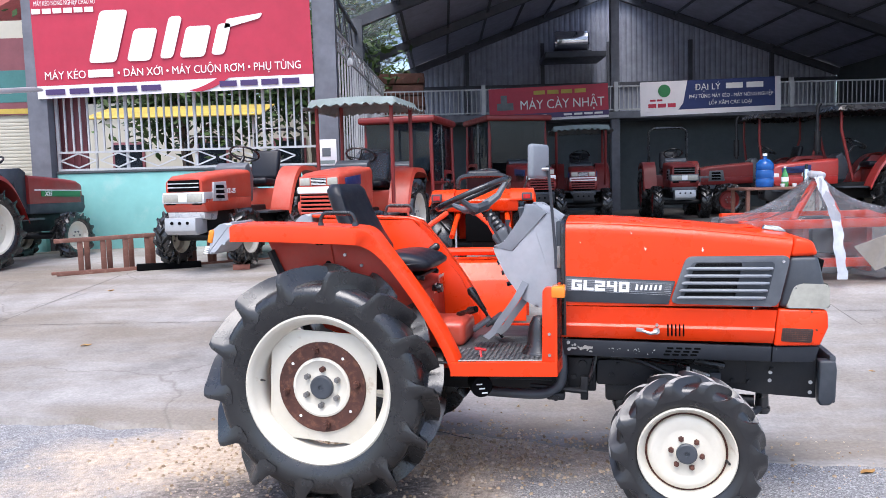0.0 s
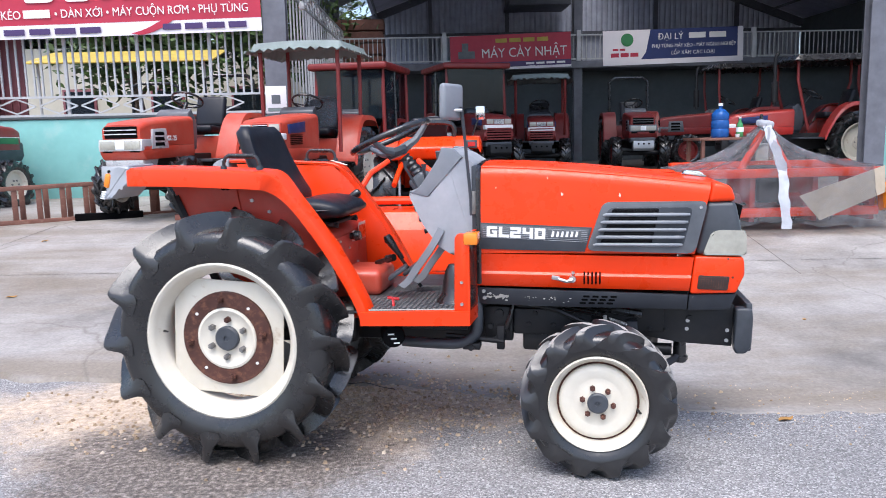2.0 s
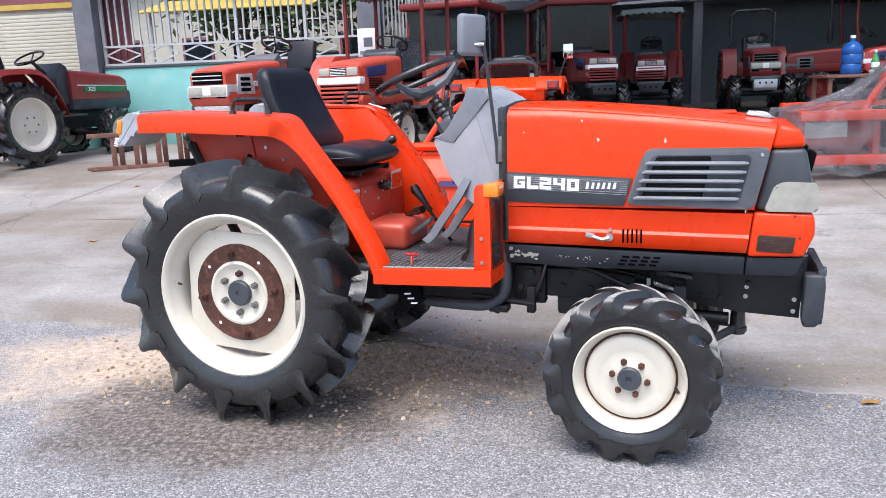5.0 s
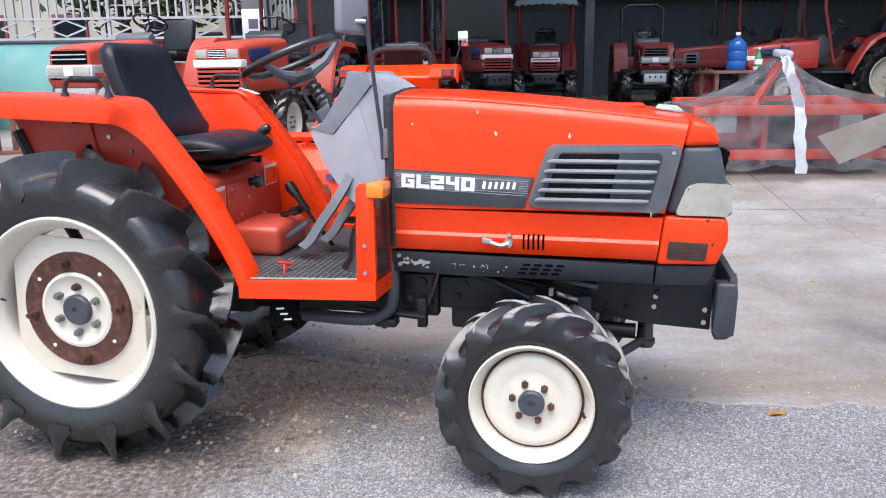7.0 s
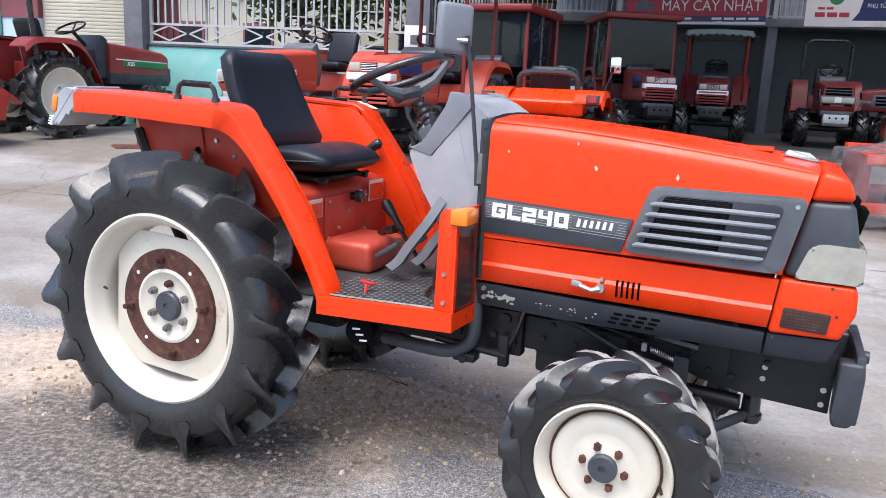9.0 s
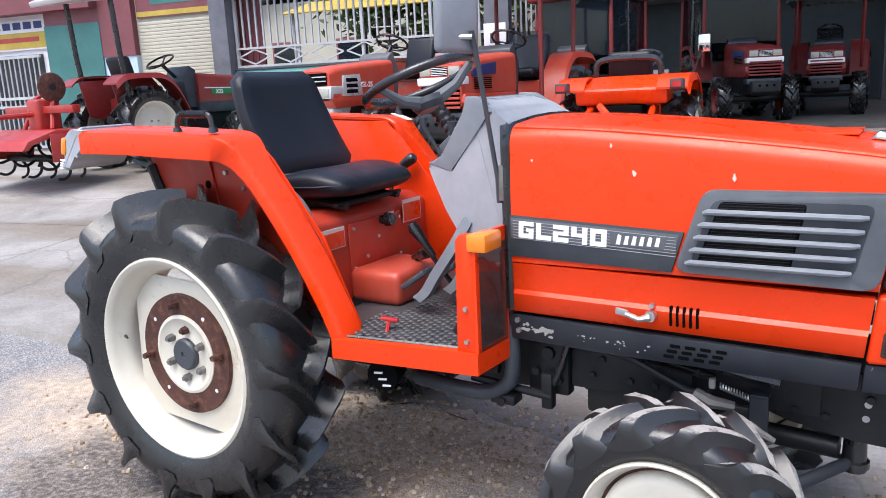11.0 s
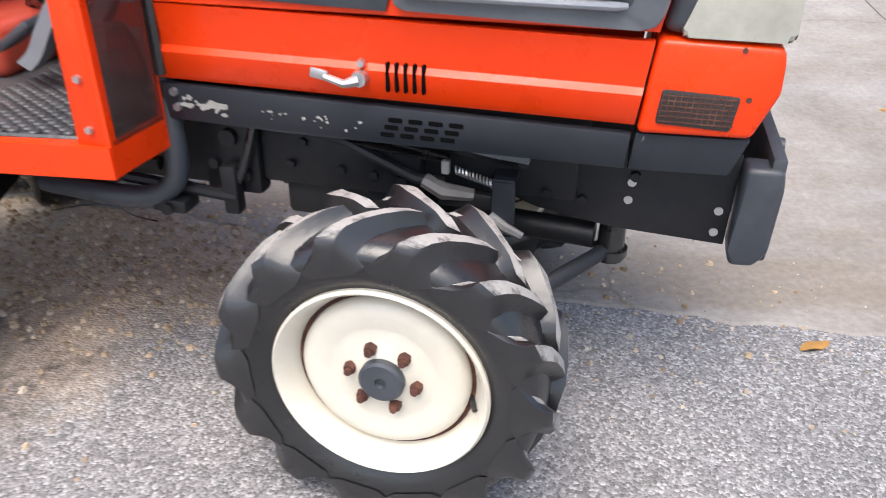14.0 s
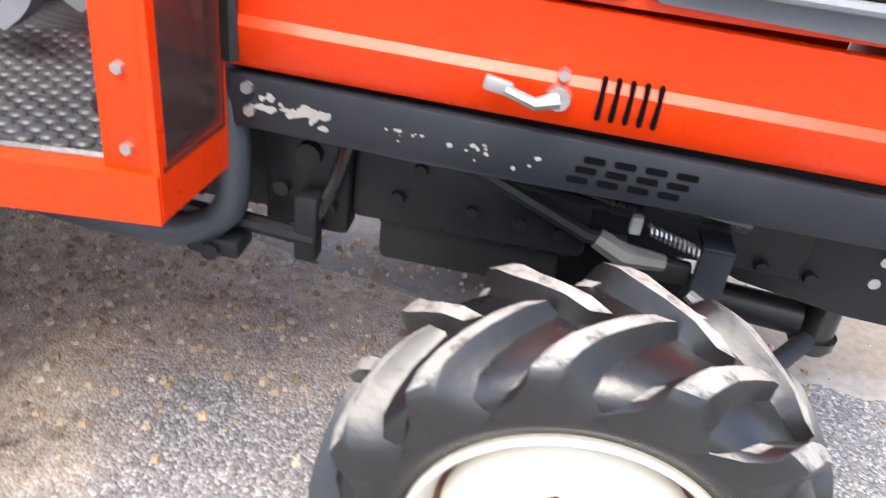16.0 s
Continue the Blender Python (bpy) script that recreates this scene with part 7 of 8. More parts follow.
def tiller_tractor():
    t = far_tractor(at(0.42, 7.95, 84, 0.84), "small orange tractor seen from behind with a rotary tiller", ORANGE, front="slats", hood_z=1.15, group="tractors in the yard")
    for s in (-1, 1):
        part("rear_lamp", box(B(), (-0.6, s * 0.52 - 0.06, 1.08), (-0.5, s * 0.52 + 0.06, 1.17), 0.01), DARKGREY, t)
        part("lamp_lens", box(B(), (-0.61, s * 0.52 - 0.04, 1.1), (-0.598, s * 0.52 + 0.04, 1.15)), REDLENS, t)
    part("rear_cover", prism(B(), rounded([(-0.5, 1.1), (-0.1, 1.22), (0.1, 1.2), (0.1, 1.0), (-0.45, 0.95)], 0.04, 3), -0.42, 0.42, 0.02), ORANGE, t)
    part("seat_hoop", tube(B(), arc_pts([(-0.1, -0.3, 1.15), (-0.12, -0.28, 1.35), (-0.12, 0.0, 1.38), (-0.12, 0.28, 1.35), (-0.1, 0.3, 1.15)], 5), 0.03, 8), BLACKRUB, t)
    part("hydraulic_block", box(B(), (-0.5, -0.2, 0.6), (-0.2, 0.2, 0.95), 0.03), BLACK, t)
    for s in (-1, 1):
        part("lift_arm", tube(B(), [(-0.3, s * 0.28, 0.95), (-0.6, s * 0.3, 0.85), (-0.95, s * 0.32, 0.7)], 0.03, 8), ORANGE, t)
        part("lift_rod", tube(B(), [(-0.6, s * 0.3, 0.85), (-0.65, s * 0.3, 0.45)], 0.014, 6), STEEL, t)
    mi = part("mirror_arm", tube(B(), [(0.7, -0.45, 1.1), (0.65, -0.58, 1.45)], 0.01, 6), BLACKRUB, t)
    part("mirror_shell", obox(B(), pose(0.65, -0.6, 1.5, 0, 0, 80), (0.12, 0.03, 0.17), 0.012), CHROME, mi)
    r = thing("rotary_tiller", "orange rotary tiller with sheet metal hood on the ground", "tiller", at(0.12, 6.75, 82, 1.0))
    part("tiller_hood", prism(B(), [(-0.25, 0.1), (-0.3, 0.3), (-0.15, 0.5), (0.2, 0.52), (0.25, 0.4), (0.3, 0.4), (0.24, 0.55), (-0.18, 0.54), (-0.34, 0.3), (-0.29, 0.1)], -0.62, 0.62, 0.004), ORANGE, r)
    part("tiller_flap", obox(B(), pose(-0.36, 0, 0.24, 0, 12, 0), (0.012, 1.2, 0.34), 0.004), ORANGE, r)
    part("cross_beam", tube(B(), [(0.0, -0.6, 0.62), (0.0, 0.6, 0.62)], 0.035, 8), ORANGE, r)
    for y in (-0.45, 0.45):
        part("mast", tube(B(), [(0.0, y, 0.55), (0.15, y * 0.6, 0.85), (0.3, y * 0.3, 0.95)], 0.025, 8), ORANGE, r)
    part("rotor", cyl(B(), (0.0, -0.58, 0.25), (0.0, 0.58, 0.25), 0.05, seg=12), CHASSIS, r)
    blade = mesh_of("tine", tube(B(), [(0, 0, 0), (0.12, 0, 0.08), (0.2, 0.05, 0.06)], 0.014, 5), CHASSIS)
    for k in range(16):
        part("tine", blade, None, r, m=pose(0, -0.55 + 0.073 * k, 0.25, 0, 47 * k, 0))
    part("tiller_wheel", tube(B(), [(-0.45, -0.62 + 0.0, 0.3) for _ in range(1)] + [(-0.45, -0.55, 0.32)], 0.01, 6), STEEL, r)
    part("warning_sticker", obox(B(), pose(-0.372, 0.1, 0.36, 0, 12, 0), (0.004, 0.16, 0.05)), BANDARK, r)


tiller_tractor()


# implement mounted behind the dark red tractor
def rear_implement():
    r = thing("rotary_tiller", "red rotary tiller with black curved tines behind the dark red tractor", "tiller", at(-6.2, 9.7, 76, 1.0) @ Matrix.Translation((-1.2, 0, 0)))
    part("tiller_hood", prism(B(), [(-0.55, 0.4), (-0.5, 0.46), (-0.2, 0.55), (0.3, 0.55), (0.5, 0.42), (0.52, 0.45), (0.32, 0.6), (-0.22, 0.6), (-0.54, 0.5), (-0.62, 0.4)], -0.72, 0.72, 0.004), RED, r)
    part("cross_beam", box(B(), (0.02, -0.72, 0.78), (0.12, 0.72, 0.87), 0.01), RED, r)
    part("gear_case", box(B(), (-0.05, -0.12, 0.55), (0.25, 0.12, 0.95), 0.04, 3), RED, r)
    for s in (-1, 1):
        part("mast", tube(B(), [(0.0, s * 0.3, 0.6), (0.12, s * 0.18, 0.95), (0.3, s * 0.08, 1.1)], 0.028, 8), RED, r)
        part("side_plate", prism(B(), [(-0.3, 0.25), (0.3, 0.25), (0.36, 0.56), (-0.3, 0.56)], s * 0.735 - 0.008, s * 0.735 + 0.008, 0.003), RED, r)
    part("tail_beam", tube(B(), [(0.1, 0.0, 0.78), (-0.6, 0.0, 0.76)], 0.03, 8), RED, r)
    g = part("gauge_disc", lathe(B(), [(0.03, -0.02), (0.15, -0.018), (0.17, -0.008), (0.17, 0.008), (0.15, 0.018), (0.03, 0.02), (0.03, -0.02)], 28), RUST, r, "rusty steel gauge disc", pose(0.12, -0.2, 1.08, 0, 0, 0))
    part("hub", cyl(B(), (0, -0.03, 0), (0, 0.03, 0), 0.04, seg=12), CHASSIS, g)
    part("rotor", cyl(B(), (0.0, -0.72, 0.26), (0.0, 0.72, 0.26), 0.045, seg=12), CHASSIS, r)
    tine = mesh_of("tine", tube(B(), arc_pts([(0, 0, 0), (0.14, 0, 0.05), (0.23, 0.03, 0.02), (0.25, 0.07, -0.04)], 4), 0.017, 6), CHASSIS)
    for k in range(18):
        part("tine", tine, None, r, m=pose(0, -0.68 + 0.08 * k, 0.26, 0, 53 * k, 0))


rear_implement()


# ---- smaller things in the yard ----
def ladder():
    m = Matrix.Translation((-4.35, 9.1, floor_z(9.1))) @ pose(0, 0, 0, 0, 0, 28)
    l = thing("ladder_frame", "brown timber rack frame lying on its edge", "rack", m)
    for z in (0.03, 0.42):
        part("rail", box(B(), (-0.25, -0.03, z - 0.025), (2.3, 0.03, z + 0.025), 0.004), WOOD, l, m=pose(0.0, 0, 0, 0, -1 if z > 0.2 else 0, 0))
    rung = mesh_of("rung", box(B(), (-0.03, -0.02, 0.04), (0.03, 0.02, 0.42), 0.003), WOOD)
    for k in range(9):
        part("rung", rung, None, l, m=pose(0.02 + 0.25 * k, 0, 0))
        part("rung", rung, None, l, m=pose(0.1 + 0.25 * k, 0.16, -0.02))
    part("rail", box(B(), (-0.3, 0.13, 0.0), (2.2, 0.19, 0.04), 0.004), WOOD, l)
    s = solid("beam_offcut", box(B(), (0, -0.06, 0), (0.75, 0.06, 0.08), 0.006), BLACK, "dark timber beam lying on the concrete", "timber", Matrix.Translation((-3.75, 9.3, floor_z(9.3) + 0.006)) @ pose(0, 0, 0, 0, 0, 20))


ladder()
solid("brick", box(B(), (-0.1, -0.05, 0), (0.1, 0.05, 0.065), 0.006), BRICKRED, "loose red brick lying by a tractor tyre", "brick", Matrix.Translation((-2.45, 9.2, floor_z(9.2) + 0.004)) @ pose(0, 0, 0, 0, 0, 15))


def table_set():
    tz = floor_z(12.0)
    t = thing("table", "worn brown wooden table with drinks on it", "table", pose(5.05, 12.1, tz))
    part("tabletop", box(B(), (-0.45, -0.35, 0.66), (0.75, 0.4, 0.7), 0.006), WOOD, t)
    for x in (-0.38, 0.68):
        for y in (-0.28, 0.33):
            part("leg", box(B(), (x - 0.025, y - 0.025, 0), (x + 0.025, y + 0.025, 0.66)), WOOD, t)
    z = tz + 0.702
    b = thing("water_bottle", "large blue plastic water cooler bottle on table", "bottle", pose(4.98, 11.95, z))
    prof = [(0.0005, 0.0), (0.12, 0.0), (0.135, 0.02), (0.135, 0.12), (0.125, 0.135), (0.135, 0.15), (0.135, 0.25), (0.125, 0.265), (0.135, 0.28), (0.13, 0.36), (0.08, 0.42), (0.03, 0.44), (0.028, 0.49)]
    part("bottle_body", lathe(B(), prof, 24, axis="Z"), BLUEPET, b)
    part("cap", cyl(B(), (0, 0, 0.48), (0, 0, 0.52), 0.034, seg=14), WHITE, b)
    g = thing("soda_bottle", "green plastic bottle with a white label", "bottle", pose(5.27, 11.9, z))
    part("bottle_body", lathe(B(), [(0.0005, 0.0), (0.05, 0.0), (0.055, 0.02), (0.052, 0.16), (0.04, 0.2), (0.016, 0.26), (0.016, 0.29)], 16, axis="Z"), GREENPET, g)
    part("label", lathe(B(), [(0.056, 0.08), (0.056, 0.15)], 16, axis="Z"), WHITE, g)
    part("cap", cyl(B(), (0, 0, 0.285), (0, 0, 0.31), 0.019, seg=10), WHITE, g)
    f = thing("thermos", "steel vacuum flask with a black lid", "flask", pose(5.6, 11.9, z))
    part("flask_body", lathe(B(), [(0.0005, 0), (0.045, 0), (0.047, 0.22), (0.035, 0.26)], 16, axis="Z"), CHROME, f)
    part("lid", cyl(B(), (0, 0, 0.25), (0, 0, 0.34), 0.028, 0.024, 14), BLACKRUB, f)
    for x in (5.2, 5.38):
        solid("tea_cup", lathe(B(), [(0.0005, 0.0), (0.025, 0.0), (0.04, 0.05), (0.036, 0.05), (0.022, 0.008), (0.0005, 0.008)], 14, axis="Z"), WHITE, "small white cup on the table", "cup", pose(x, 11.82, z), group="cups on the table")


table_set()


def wrapped_pile():
    x0, y0 = 4.0, 8.15
    z0 = floor_z(y0)
    p = thing("implement_frame", "orange implement frame stacked under clear plastic", "implement", pose(x0, y0, z0))
    for z, y in ((0.56, -0.3), (0.62, 0.25), (0.16, -0.3), (0.2, 0.3)):
        part("beam", box(B(), (-0.98, y - 0.05, z - 0.045), (1.0, y + 0.05, z + 0.045), 0.01), ORANGE, p)
    for x in (-0.95, -0.3, 0.35, 0.95):
        part("upright", box(B(), (x - 0.03, -0.3, 0.06), (x + 0.03, 0.3, 0.6), 0.008), RED, p)
    part("mast", tube(B(), [(-0.35, 0, 0.5), (-0.08, 0, 0.98)], 0.04, 8), ORANGE, p)
    part("mast", tube(B(), [(0.25, 0, 0.5), (-0.02, 0, 0.98)], 0.04, 8), ORANGE, p)
    part("gear_case", box(B(), (-0.2, -0.22, 0.25), (0.12, 0.2, 0.62), 0.03), CHASSIS, p)
    part("rotor", cyl(B(), (-0.9, 0, 0.22), (0.95, 0, 0.22), 0.12, seg=14), RED_DARKENED, p)
    for k in range(14):
        part("tine", tube(B(), [(-0.85 + 0.13 * k, 0, 0.22), (-0.85 + 0.13 * k, -0.2, 0.16 + 0.1 * math.sin(k * 2.1)), (-0.8 + 0.13 * k, -0.26, 0.2)], 0.018, 5), CHASSIS, p)
    part("end_disc", cyl(B(), (1.0, -0.33, 0.3), (1.06, -0.33, 0.3), 0.15, seg=18), AMBER, p)
    solid("cardboard_sheet", prism(B(), [(0.12, 0.33), (0.98, 0.62), (1.0, 0.35), (0.34, 0.08)], -0.42, -0.41), CARD, "torn beige cardboard sheet leaning on the frame", "cardboard", pose(x0, y0 - 0.02, z0))
    # draped film
    bm = B()
    nx, nr = 96, 22

    def drape(u, v):
        a = math.tau * u
        c, s = math.cos(a), math.sin(a)
        k = (abs(c) ** 4 + abs(s) ** 4) ** -0.25
        rx, ry = 1.13 * k, 0.52 * k
        if v < 0.55:
            f = v / 0.55
            x, y = rx * f * c * 0.97, ry * f * s * 0.95
            peak = math.exp(-(abs(x + 0.06) / 0.3 + abs(y) / 0.45))
            z = 0.64 + 0.4 * peak + 0.06 * math.exp(-(x + 0.06) ** 2 / 0.35) - 0.05 * f ** 3
        else:
            f = (v - 0.55) / 0.45
            x, y = rx * (0.97 + 0.06 * f) * c, ry * (0.95 + 0.12 * f) * s
            z = 0.55 + 0.06 * math.exp(-(x + 0.06) ** 2 / 0.35) - 0.54 * f
        fold = 0.07 * noise.noise((a * 5, v * 1.5, 2)) + 0.05 * noise.noise((a * 13, v * 2.5, 7)) + 0.018 * noise.noise((x * 14, y * 14, z * 14))
        w = min(1, v * 3)
        return Vector((x + fold * c * w, y + fold * s * w, max(0.012, z + fold * 0.7)))

    rings = []
    for j in range(nr + 1):
        v = j / nr
        rings.append([bm.verts.new(drape(i / nx, max(v, 0.01))) for i in range(nx)])
    for A, C in zip(rings, rings[1:]):
        for i in range(nx):
            bm.faces.new((A[i], A[(i + 1) % nx], C[(i + 1) % nx], C[i]))
    bm.faces.new(rings[0])
    w = thing("plastic_cover", "clear crinkled plastic film draped over the implement", "cover", pose(x0, y0, z0))
    part("film", bm, PLASTIC, w, sharp=80)
    tp = B()
    pts = arc_pts([(-0.06, -0.03, 1.06), (-0.08, -0.25, 0.86), (-0.1, -0.5, 0.62), (-0.12, -0.62, 0.3), (-0.1, -0.66, 0.03)], 6)
    loft(tp, [[(q.x - 0.045 + 0.015 * math.sin(i), q.y, q.z), (q.x + 0.045 + 0.01 * math.cos(i * 1.7), q.y - 0.01, q.z), (q.x + 0.045, q.y + 0.004, q.z), (q.x - 0.045, q.y + 0.004, q.z)] for i, q in enumerate(pts)])
    part("tail", tp, WRAPTAPE, w)
    part("knot", obox(B(), pose(-0.06, 0, 1.06, 10, 5, 0), (0.16, 0.12, 0.07), 0.025, 3), WRAPTAPE, w)


wrapped_pile()


# ---- beyond the fence ----
def beyond():
    solid("wall_west", box(B(), (-8.1, 12.4, 0.3), (-6.1, 12.6, 4.2)), CREAM, "cream rendered neighbouring wall", "wall", kind="structure")
    sh = thing("roller_shutter", "cream steel roller shutter, closed", "shutter", pose(-8.05, 12.38, 0.55))
    slat = mesh_of("slat", prism(B(), [(0, 0), (1.87, 0), (1.87, 0.052), (0, 0.052)], -0.008, 0.012, 0.006), CREAM)
    for k in range(38):
        part("slat", slat, None, sh, m=pose(0, 0, 0.02 + 0.055 * k))
    sg = thing("shop_banner", "faded red and green vinyl banner over the shutter", "banner", pose(-8.05, 12.36, 2.72))
    part("sheet", box(B(), (0, 0, 0), (1.87, 0.01, 1.2)), MAROON, sg)
    part("band", box(B(), (0, -0.004, 0.02), (1.87, -0.001, 0.1)), YELLOW, sg)
    part("band", box(B(), (0.3, -0.004, 0.2), (1.87, -0.001, 0.7)), DARKTEAL, sg)
    part("band", box(B(), (0, -0.004, 0.5), (0.28, -0.001, 0.9)), SHEETWALL, sg)
    bm = B()
    for k in range(9):
        box(bm, (-6.1 + 0.055 * k, 12.25 + (0.02 if k % 2 else 0), 0.5), (-6.045 + 0.055 * k, 12.3 + (0.02 if k % 2 else 0), 3.3))
    solid("wall_maroon_sheet", bm, MAROON, "maroon corrugated sheet panel", "wall", kind="structure")
    solid("wall_west_low", box(B(), (-8.78, 12.3, 0.3), (-8.1, 12.6, 2.13)), PALEBLUE, "pale blue rendered wall", "wall", kind="structure")
    solid("wall_west_upper", box(B(), (-8.78, 12.28, 2.13), (-8.1, 12.6, 4.5)), MAROON, "maroon sheet above the pale blue wall", "wall", kind="structure")
    solid("wall_west_teal", box(B(), (-9.97, 12.27, 0.3), (-8.78, 12.6, 2.72)), DARKTEAL, "dark teal sheet wall", "wall", kind="structure")
    solid("wall_west_eave", box(B(), (-16, 12.1, 2.95), (-8.785, 12.6, 3.3)), MAROON, "maroon sheet eave", "wall", kind="structure")
    solid("wall_west_attic", box(B(), (-16, 12.35, 3.3), (-8.785, 12.6, 4.5)), SHEETWALL, "grey sheet wall over the eave", "wall", kind="structure")
    solid("wall_west_strip", box(B(), (-9.97, 12.29, 2.72), (-8.785, 12.6, 2.95)), MAROON, "maroon strip under the eave", "wall", kind="structure")
    solid("wall_west_shop", box(B(), (-16, 12.4, 0.3), (-9.97, 12.6, 2.95)), BANWHITE, "white rendered shop wall", "wall", kind="structure")
    wi = solid("window_1", box(B(), (-11.9, 12.36, 0.6), (-10.2, 12.405, 2.28)), CABGLASS, "dark shop window behind pale bars", "window", kind="structure")
    for z in (0.62, 1.35, 1.5, 2.22):
        part("window_frame", box(B(), (-11.9, 12.3, z), (-10.2, 12.34, z + 0.05)), FENCE, wi)
    bar_me = mesh_of("window_bar", cyl(B(), (0, 0, 0.64), (0, 0, 2.24), 0.014, seg=6), FENCE)
    for k in range(15):
        part("window_bar", bar_me, None, wi, m=pose(-11.84 + 0.113 * k, 12.32, 0))
    sg = thing("shop_sign", "yellow and white shop sign with blue and red bars", "sign", pose(-11.6, 12.36, 2.36))
    part("board", box(B(), (0, 0, 0), (1.58, 0.03, 0.52), 0.004), BANWHITE, sg)
    part("stripe", box(B(), (0, -0.004, 0.03), (1.58, -0.001, 0.3)), YELLOW, sg)
    for k in range(6):
        part("mark", box(B(), (0.12 + 0.24 * k, -0.008, 0.36), (0.3 + 0.24 * k, -0.005, 0.48)), BANBLUE, sg)
    part("mark", box(B(), (0.1, -0.008, 0.14), (1.4, -0.005, 0.22)), RED, sg)
    h = thing("house", "far house with a red sheet roof and pale walls", "house", pose(-17.5, 34, 0.6, 0, 0, 12))
    part("wall", box(B(), (-5, 0, 0), (5, 8, 6.5)), BANWHITE, h)
    part("roof", prism(B(), [(-5.6, 6.4), (0, 9.8), (5.6, 6.4), (5.6, 6.2), (0, 9.5), (-5.6, 6.2)], -0.6, 8.6), REDROOF, h)
    for x in (-3, 0.2, 3):
        w = part("window", box(B(), (x - 0.6, -0.06, 3.6), (x + 0.6, 0.02, 5.0), 0.02), WHITE, h)
        part("pane", box(B(), (x - 0.5, -0.08, 3.7), (x + 0.5, -0.062, 4.9)), CABGLASS, w)
    h = thing("house", "long pale house behind the fence", "house", pose(-7.5, 24, 0.6))
    part("wall", box(B(), (-6, 0, 0), (4.5, 6, 3.6)), CREAM, h)
    part("roof", prism(B(), [(-6.4, 3.5), (-0.5, 5.2), (5.0, 3.5), (5.0, 3.4), (-0.5, 5.0), (-6.4, 3.4)], -0.5, 6.5), SHEETWALL, h)
    for x in (-4.5, -2.2, 0.4, 2.8):
        w = part("window", box(B(), (x - 0.5, -0.06, 1.1), (x + 0.5, 0.02, 2.4), 0.02), MAROON, h)
        part("pane", box(B(), (x - 0.42, -0.08, 1.18), (x + 0.42, -0.062, 2.32)), CABGLASS, w)
    a = thing("awning", "yellow fabric awning on thin posts", "awning", pose(-6.7, 16.2, 0.6))
    part("cloth", obox(B(), pose(1.3, 0, 2.5, 14, 0, 0), (3.6, 1.4, 0.03), 0.01), YELLOW, a)
    for x in (-0.3, 2.9):
        part("post", cyl(B(), (x, -0.5, 0), (x, -0.5, 2.4), 0.03, seg=8), FENCE, a)
    for x, y, s, k in ((-4.2, 14.0, 5, 0.9), (-2.9, 13.8, 8, 0.95)):
        far_tractor(at(x, y, 95 + s, k), "red tractor parked behind the picket fence", RED, front="slats", hood_z=1.15, rops=True, group="tractors behind the fence")


beyond()


def tree(x, y, height, spread, seed):
    rnd = random.Random(seed)
    t = thing("tree", "leafy green tree behind the yard", "tree", pose(x, y, 0.6), group="trees behind the yard")
    tr = tube(B(), arc_pts([(0, 0, 0), (0.1, 0.05, height * 0.25), (-0.05, 0.1, height * 0.5), (0.1, 0, height * 0.8)], 4), [0.2 - 0.012 * k for k in range(13)], 8)
    tips = []
    for k in range(9):
        a = k * 2.4
        z = height * (0.35 + 0.05 * k)
        tip = (math.cos(a) * spread * 0.65, math.sin(a) * spread * 0.65, z + height * 0.2)
        tube(tr, [(0, 0, z), (tip[0] * 0.5, tip[1] * 0.5, z + height * 0.14), tip], [0.07, 0.045, 0.015], 6)
        tips.append(tip)
    part("trunk", tr, BARK, t)
    vs, fs = [], []
    for k in range(5200):
        tx, ty, tz = rnd.choice(tips)
        p = Vector((tx + rnd.gauss(0, spread * 0.27), ty + rnd.gauss(0, spread * 0.27), tz + rnd.gauss(0, height * 0.09)))
        d = Vector((rnd.gauss(0, 1), rnd.gauss(0, 1), rnd.gauss(0, 0.6))).normalized()
        e = d.orthogonal().normalized()
        l = 0.09 + 0.09 * rnd.random()
        i = len(vs)
        vs += [p - d * l, p + e * l * 0.45, p + d * l, p - e * l * 0.45]
        fs.append((i, i + 1, i + 2, i + 3))
    me = bpy.data.meshes.new("crown")
    me.from_pydata(vs, [], fs)
    me.materials.append(LEAF)
    part("crown", me, None, t)["kind"] = "stuff"


tree(-6.5, 19.5, 5.0, 1.8, 1)
tree(-3.4, 20.5, 5.6, 2.0, 2)
tree(-10.5, 27, 7.0, 2.6, 3)
tree(-4.6, 30, 8.0, 3.0, 5)


# ---- litter on the ground ----
def joints():
    for x0, y0, x1, y1 in ((-4.6, 4.9, -3.2, 12.0), (-0.6, 4.55, -0.1, 12.0), (3.2, 3.7, 4.0, 12.0), (-8, 7.1, 8.5, 6.6), (-8, 9.7, 8.5, 9.3)):
        bm = B()
        n = 30
        ring = []
        for k in range(n + 1):
            f = k / n
            x, y = x0 + (x1 - x0) * f, y0 + (y1 - y0) * f
            w = 0.004 + 0.003 * noise.noise((x * 3, y * 3, 1))
            z = floor_z(y) + 0.0085
            d = Vector((y0 - y1, x1 - x0, 0)).normalized() * w
            ring.append((bm.verts.new((x - d.x, y - d.y, z)), bm.verts.new((x + d.x, y + d.y, z))))
        for A, C in zip(ring, ring[1:]):
            bm.faces.new((A[0], A[1], C[1], C[0]))
        solid("trim", bm, SOILJOINT, "dirt-filled joint between the concrete slabs", "joint", kind="structure")


SOILJOINT = surface("joint_dirt", (0.09, 0.078, 0.065), 0.9, grain=0.3)
joints()


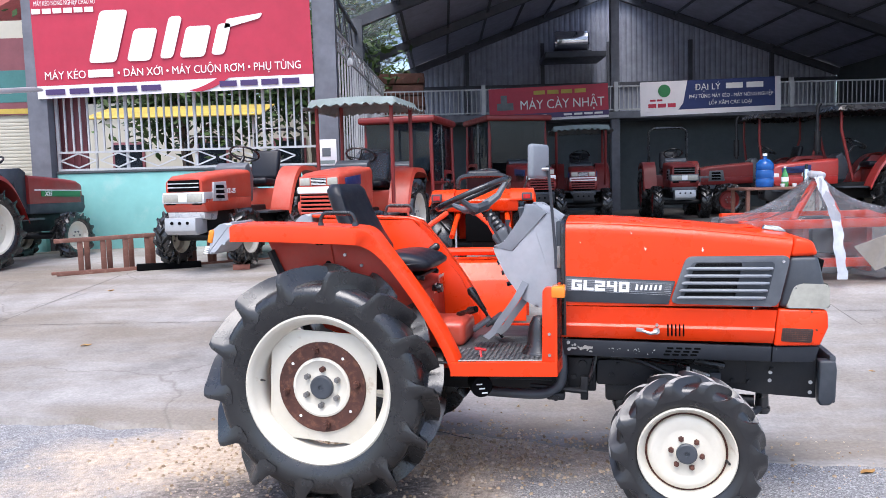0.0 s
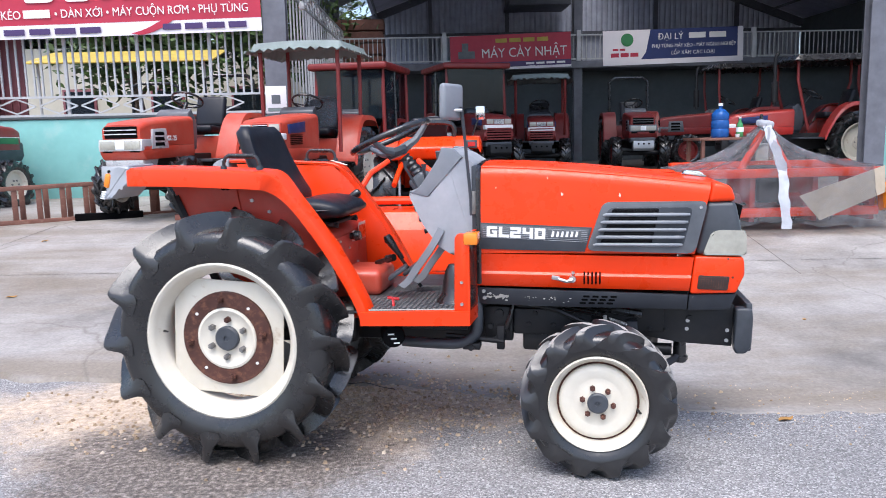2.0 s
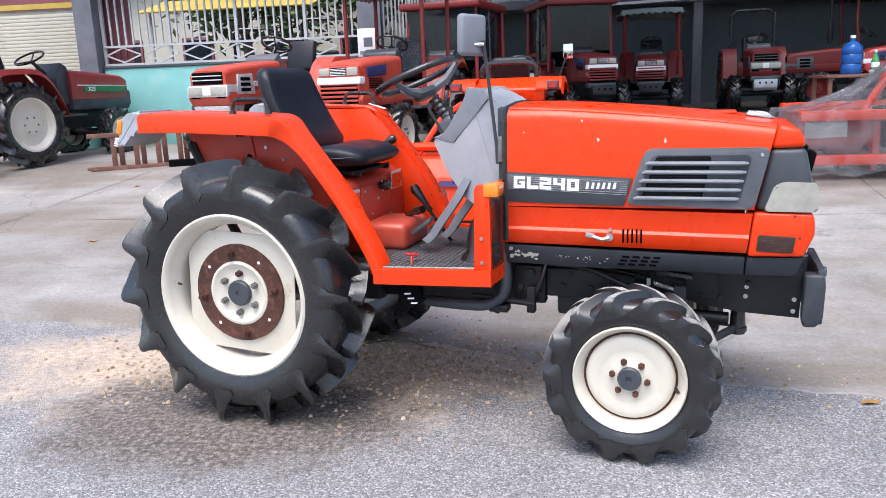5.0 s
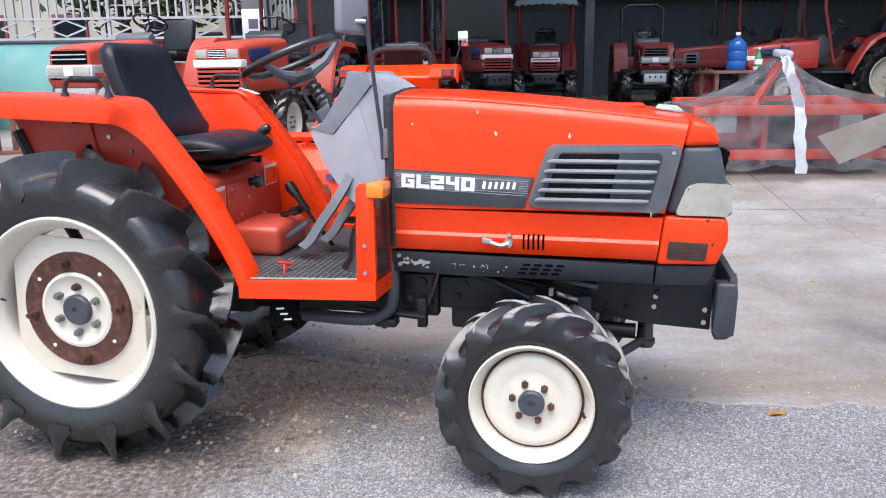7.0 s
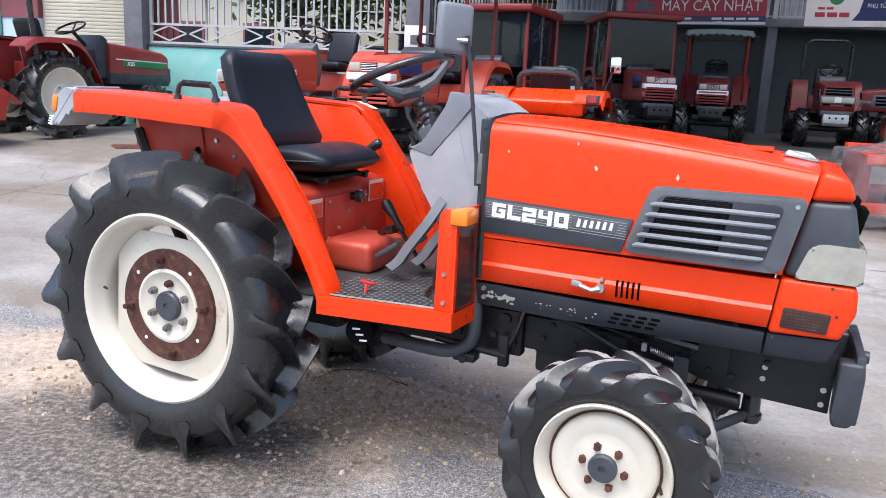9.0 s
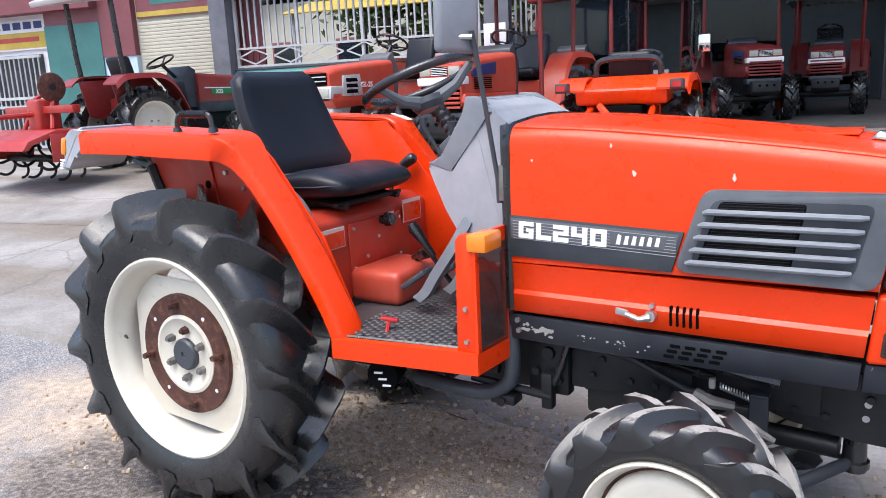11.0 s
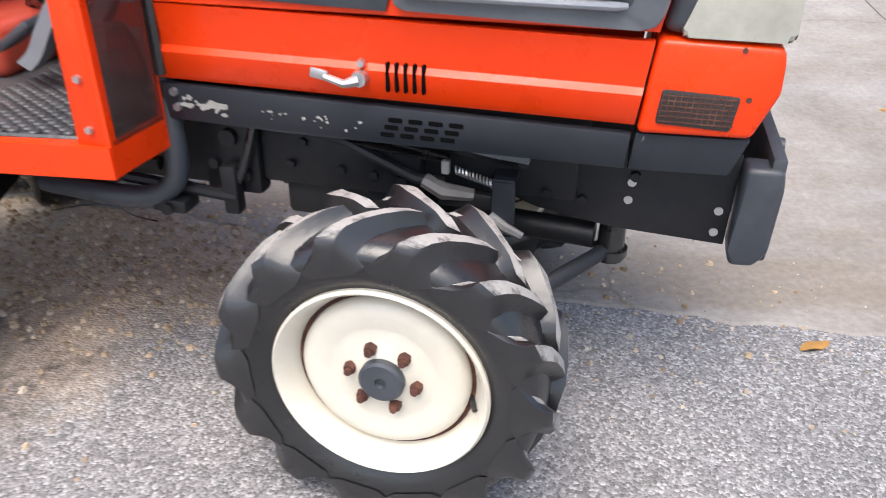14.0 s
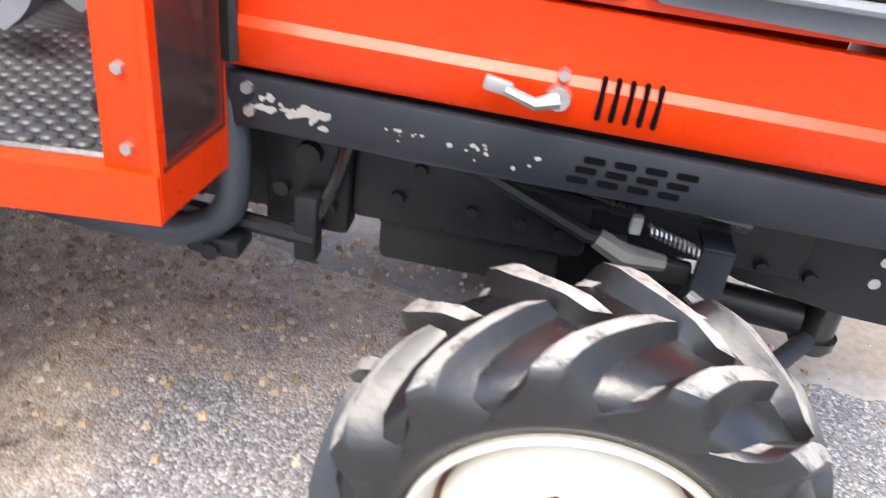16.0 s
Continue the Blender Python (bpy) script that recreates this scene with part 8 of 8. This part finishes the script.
def litter():
    rnd = random.Random(11)
    for nm, mat_, n, cx, cy, sx, sy, r0, r1, lab in (("gravel", STONE, 6500, -0.2, 4.05, 0.65, 0.26, 0.002, 0.015, "loose grey stones and clods on the soil"), ("gravel_edge", STONE, 500, 1.6, 3.75, 0.8, 0.22, 0.003, 0.009, "loose chips along the slab's broken edge")):
        vs, fs = [], []
        for k in range(n):
            x, y = rnd.gauss(cx, sx), rnd.gauss(cy, sy)
            r = r0 + (r1 - r0) * rnd.random() ** 3.2
            z = 0.0 if y < edge_y(x) else floor_z(y) + 0.006
            i = len(vs)
            th = rnd.random() * 6
            for q in range(5):
                a = th + q * math.tau / 5
                rr = r * (0.7 + 0.5 * rnd.random())
                vs.append((x + rr * math.cos(a), y + rr * math.sin(a), z - 0.002))
            for q in range(5):
                a = th + 0.3 + q * math.tau / 5
                rr = r * (0.4 + 0.3 * rnd.random())
                vs.append((x + rr * math.cos(a), y + rr * math.sin(a), z + r * (0.5 + 0.4 * rnd.random())))
            fs.append([i + 5 + q for q in range(5)])
            for q in range(5):
                fs.append((i + q, i + (q + 1) % 5, i + 5 + (q + 1) % 5, i + 5 + q))
        me = bpy.data.meshes.new(nm)
        me.from_pydata(vs, [], fs)
        me.materials.append(mat_)
        tagged(new(nm, me), lab, "gravel", kind="stuff")
    for k, (x, y, a) in enumerate(((2.02, 3.62, 20), (2.6, 4.6, 80), (2.9, 5.2, 140), (1.9, 4.7, 10), (3.1, 4.2, 60), (-3.0, 6.3, 30), (-3.6, 8.2, 75), (2.35, 5.6, 100))):
        bm = B()
        c = [(0.045 * math.cos(q), 0.016 * math.sin(q), 0.006 * math.cos(3 * q)) for q in [math.tau * j / 10 for j in range(10)]]
        loft(bm, [c, [(p[0], p[1], p[2] + 0.0015) for p in c]])
        z = 0.0 if y < edge_y(x) else floor_z(y) + 0.006
        solid("fallen_leaf", bm, STRAW, "dry curled brown leaf on the ground", "leaf", pose(x, y, z + 0.008, 0, 0, a), group="leaves on the ground")
    w = solid("wire_scrap", tube(B(), arc_pts([(-0.3, 0, 0.012), (-0.1, 0.05, 0.03), (0.1, 0.0, 0.05), (0.25, -0.1, 0.04), (0.4, -0.12, 0.012)], 5), 0.0045, 6), BLACKRUB, "bent scrap of black cable on the soil", "cable", pose(-0.1, 4.3, 0.006) @ Matrix.Scale(0.55, 4))


litter()
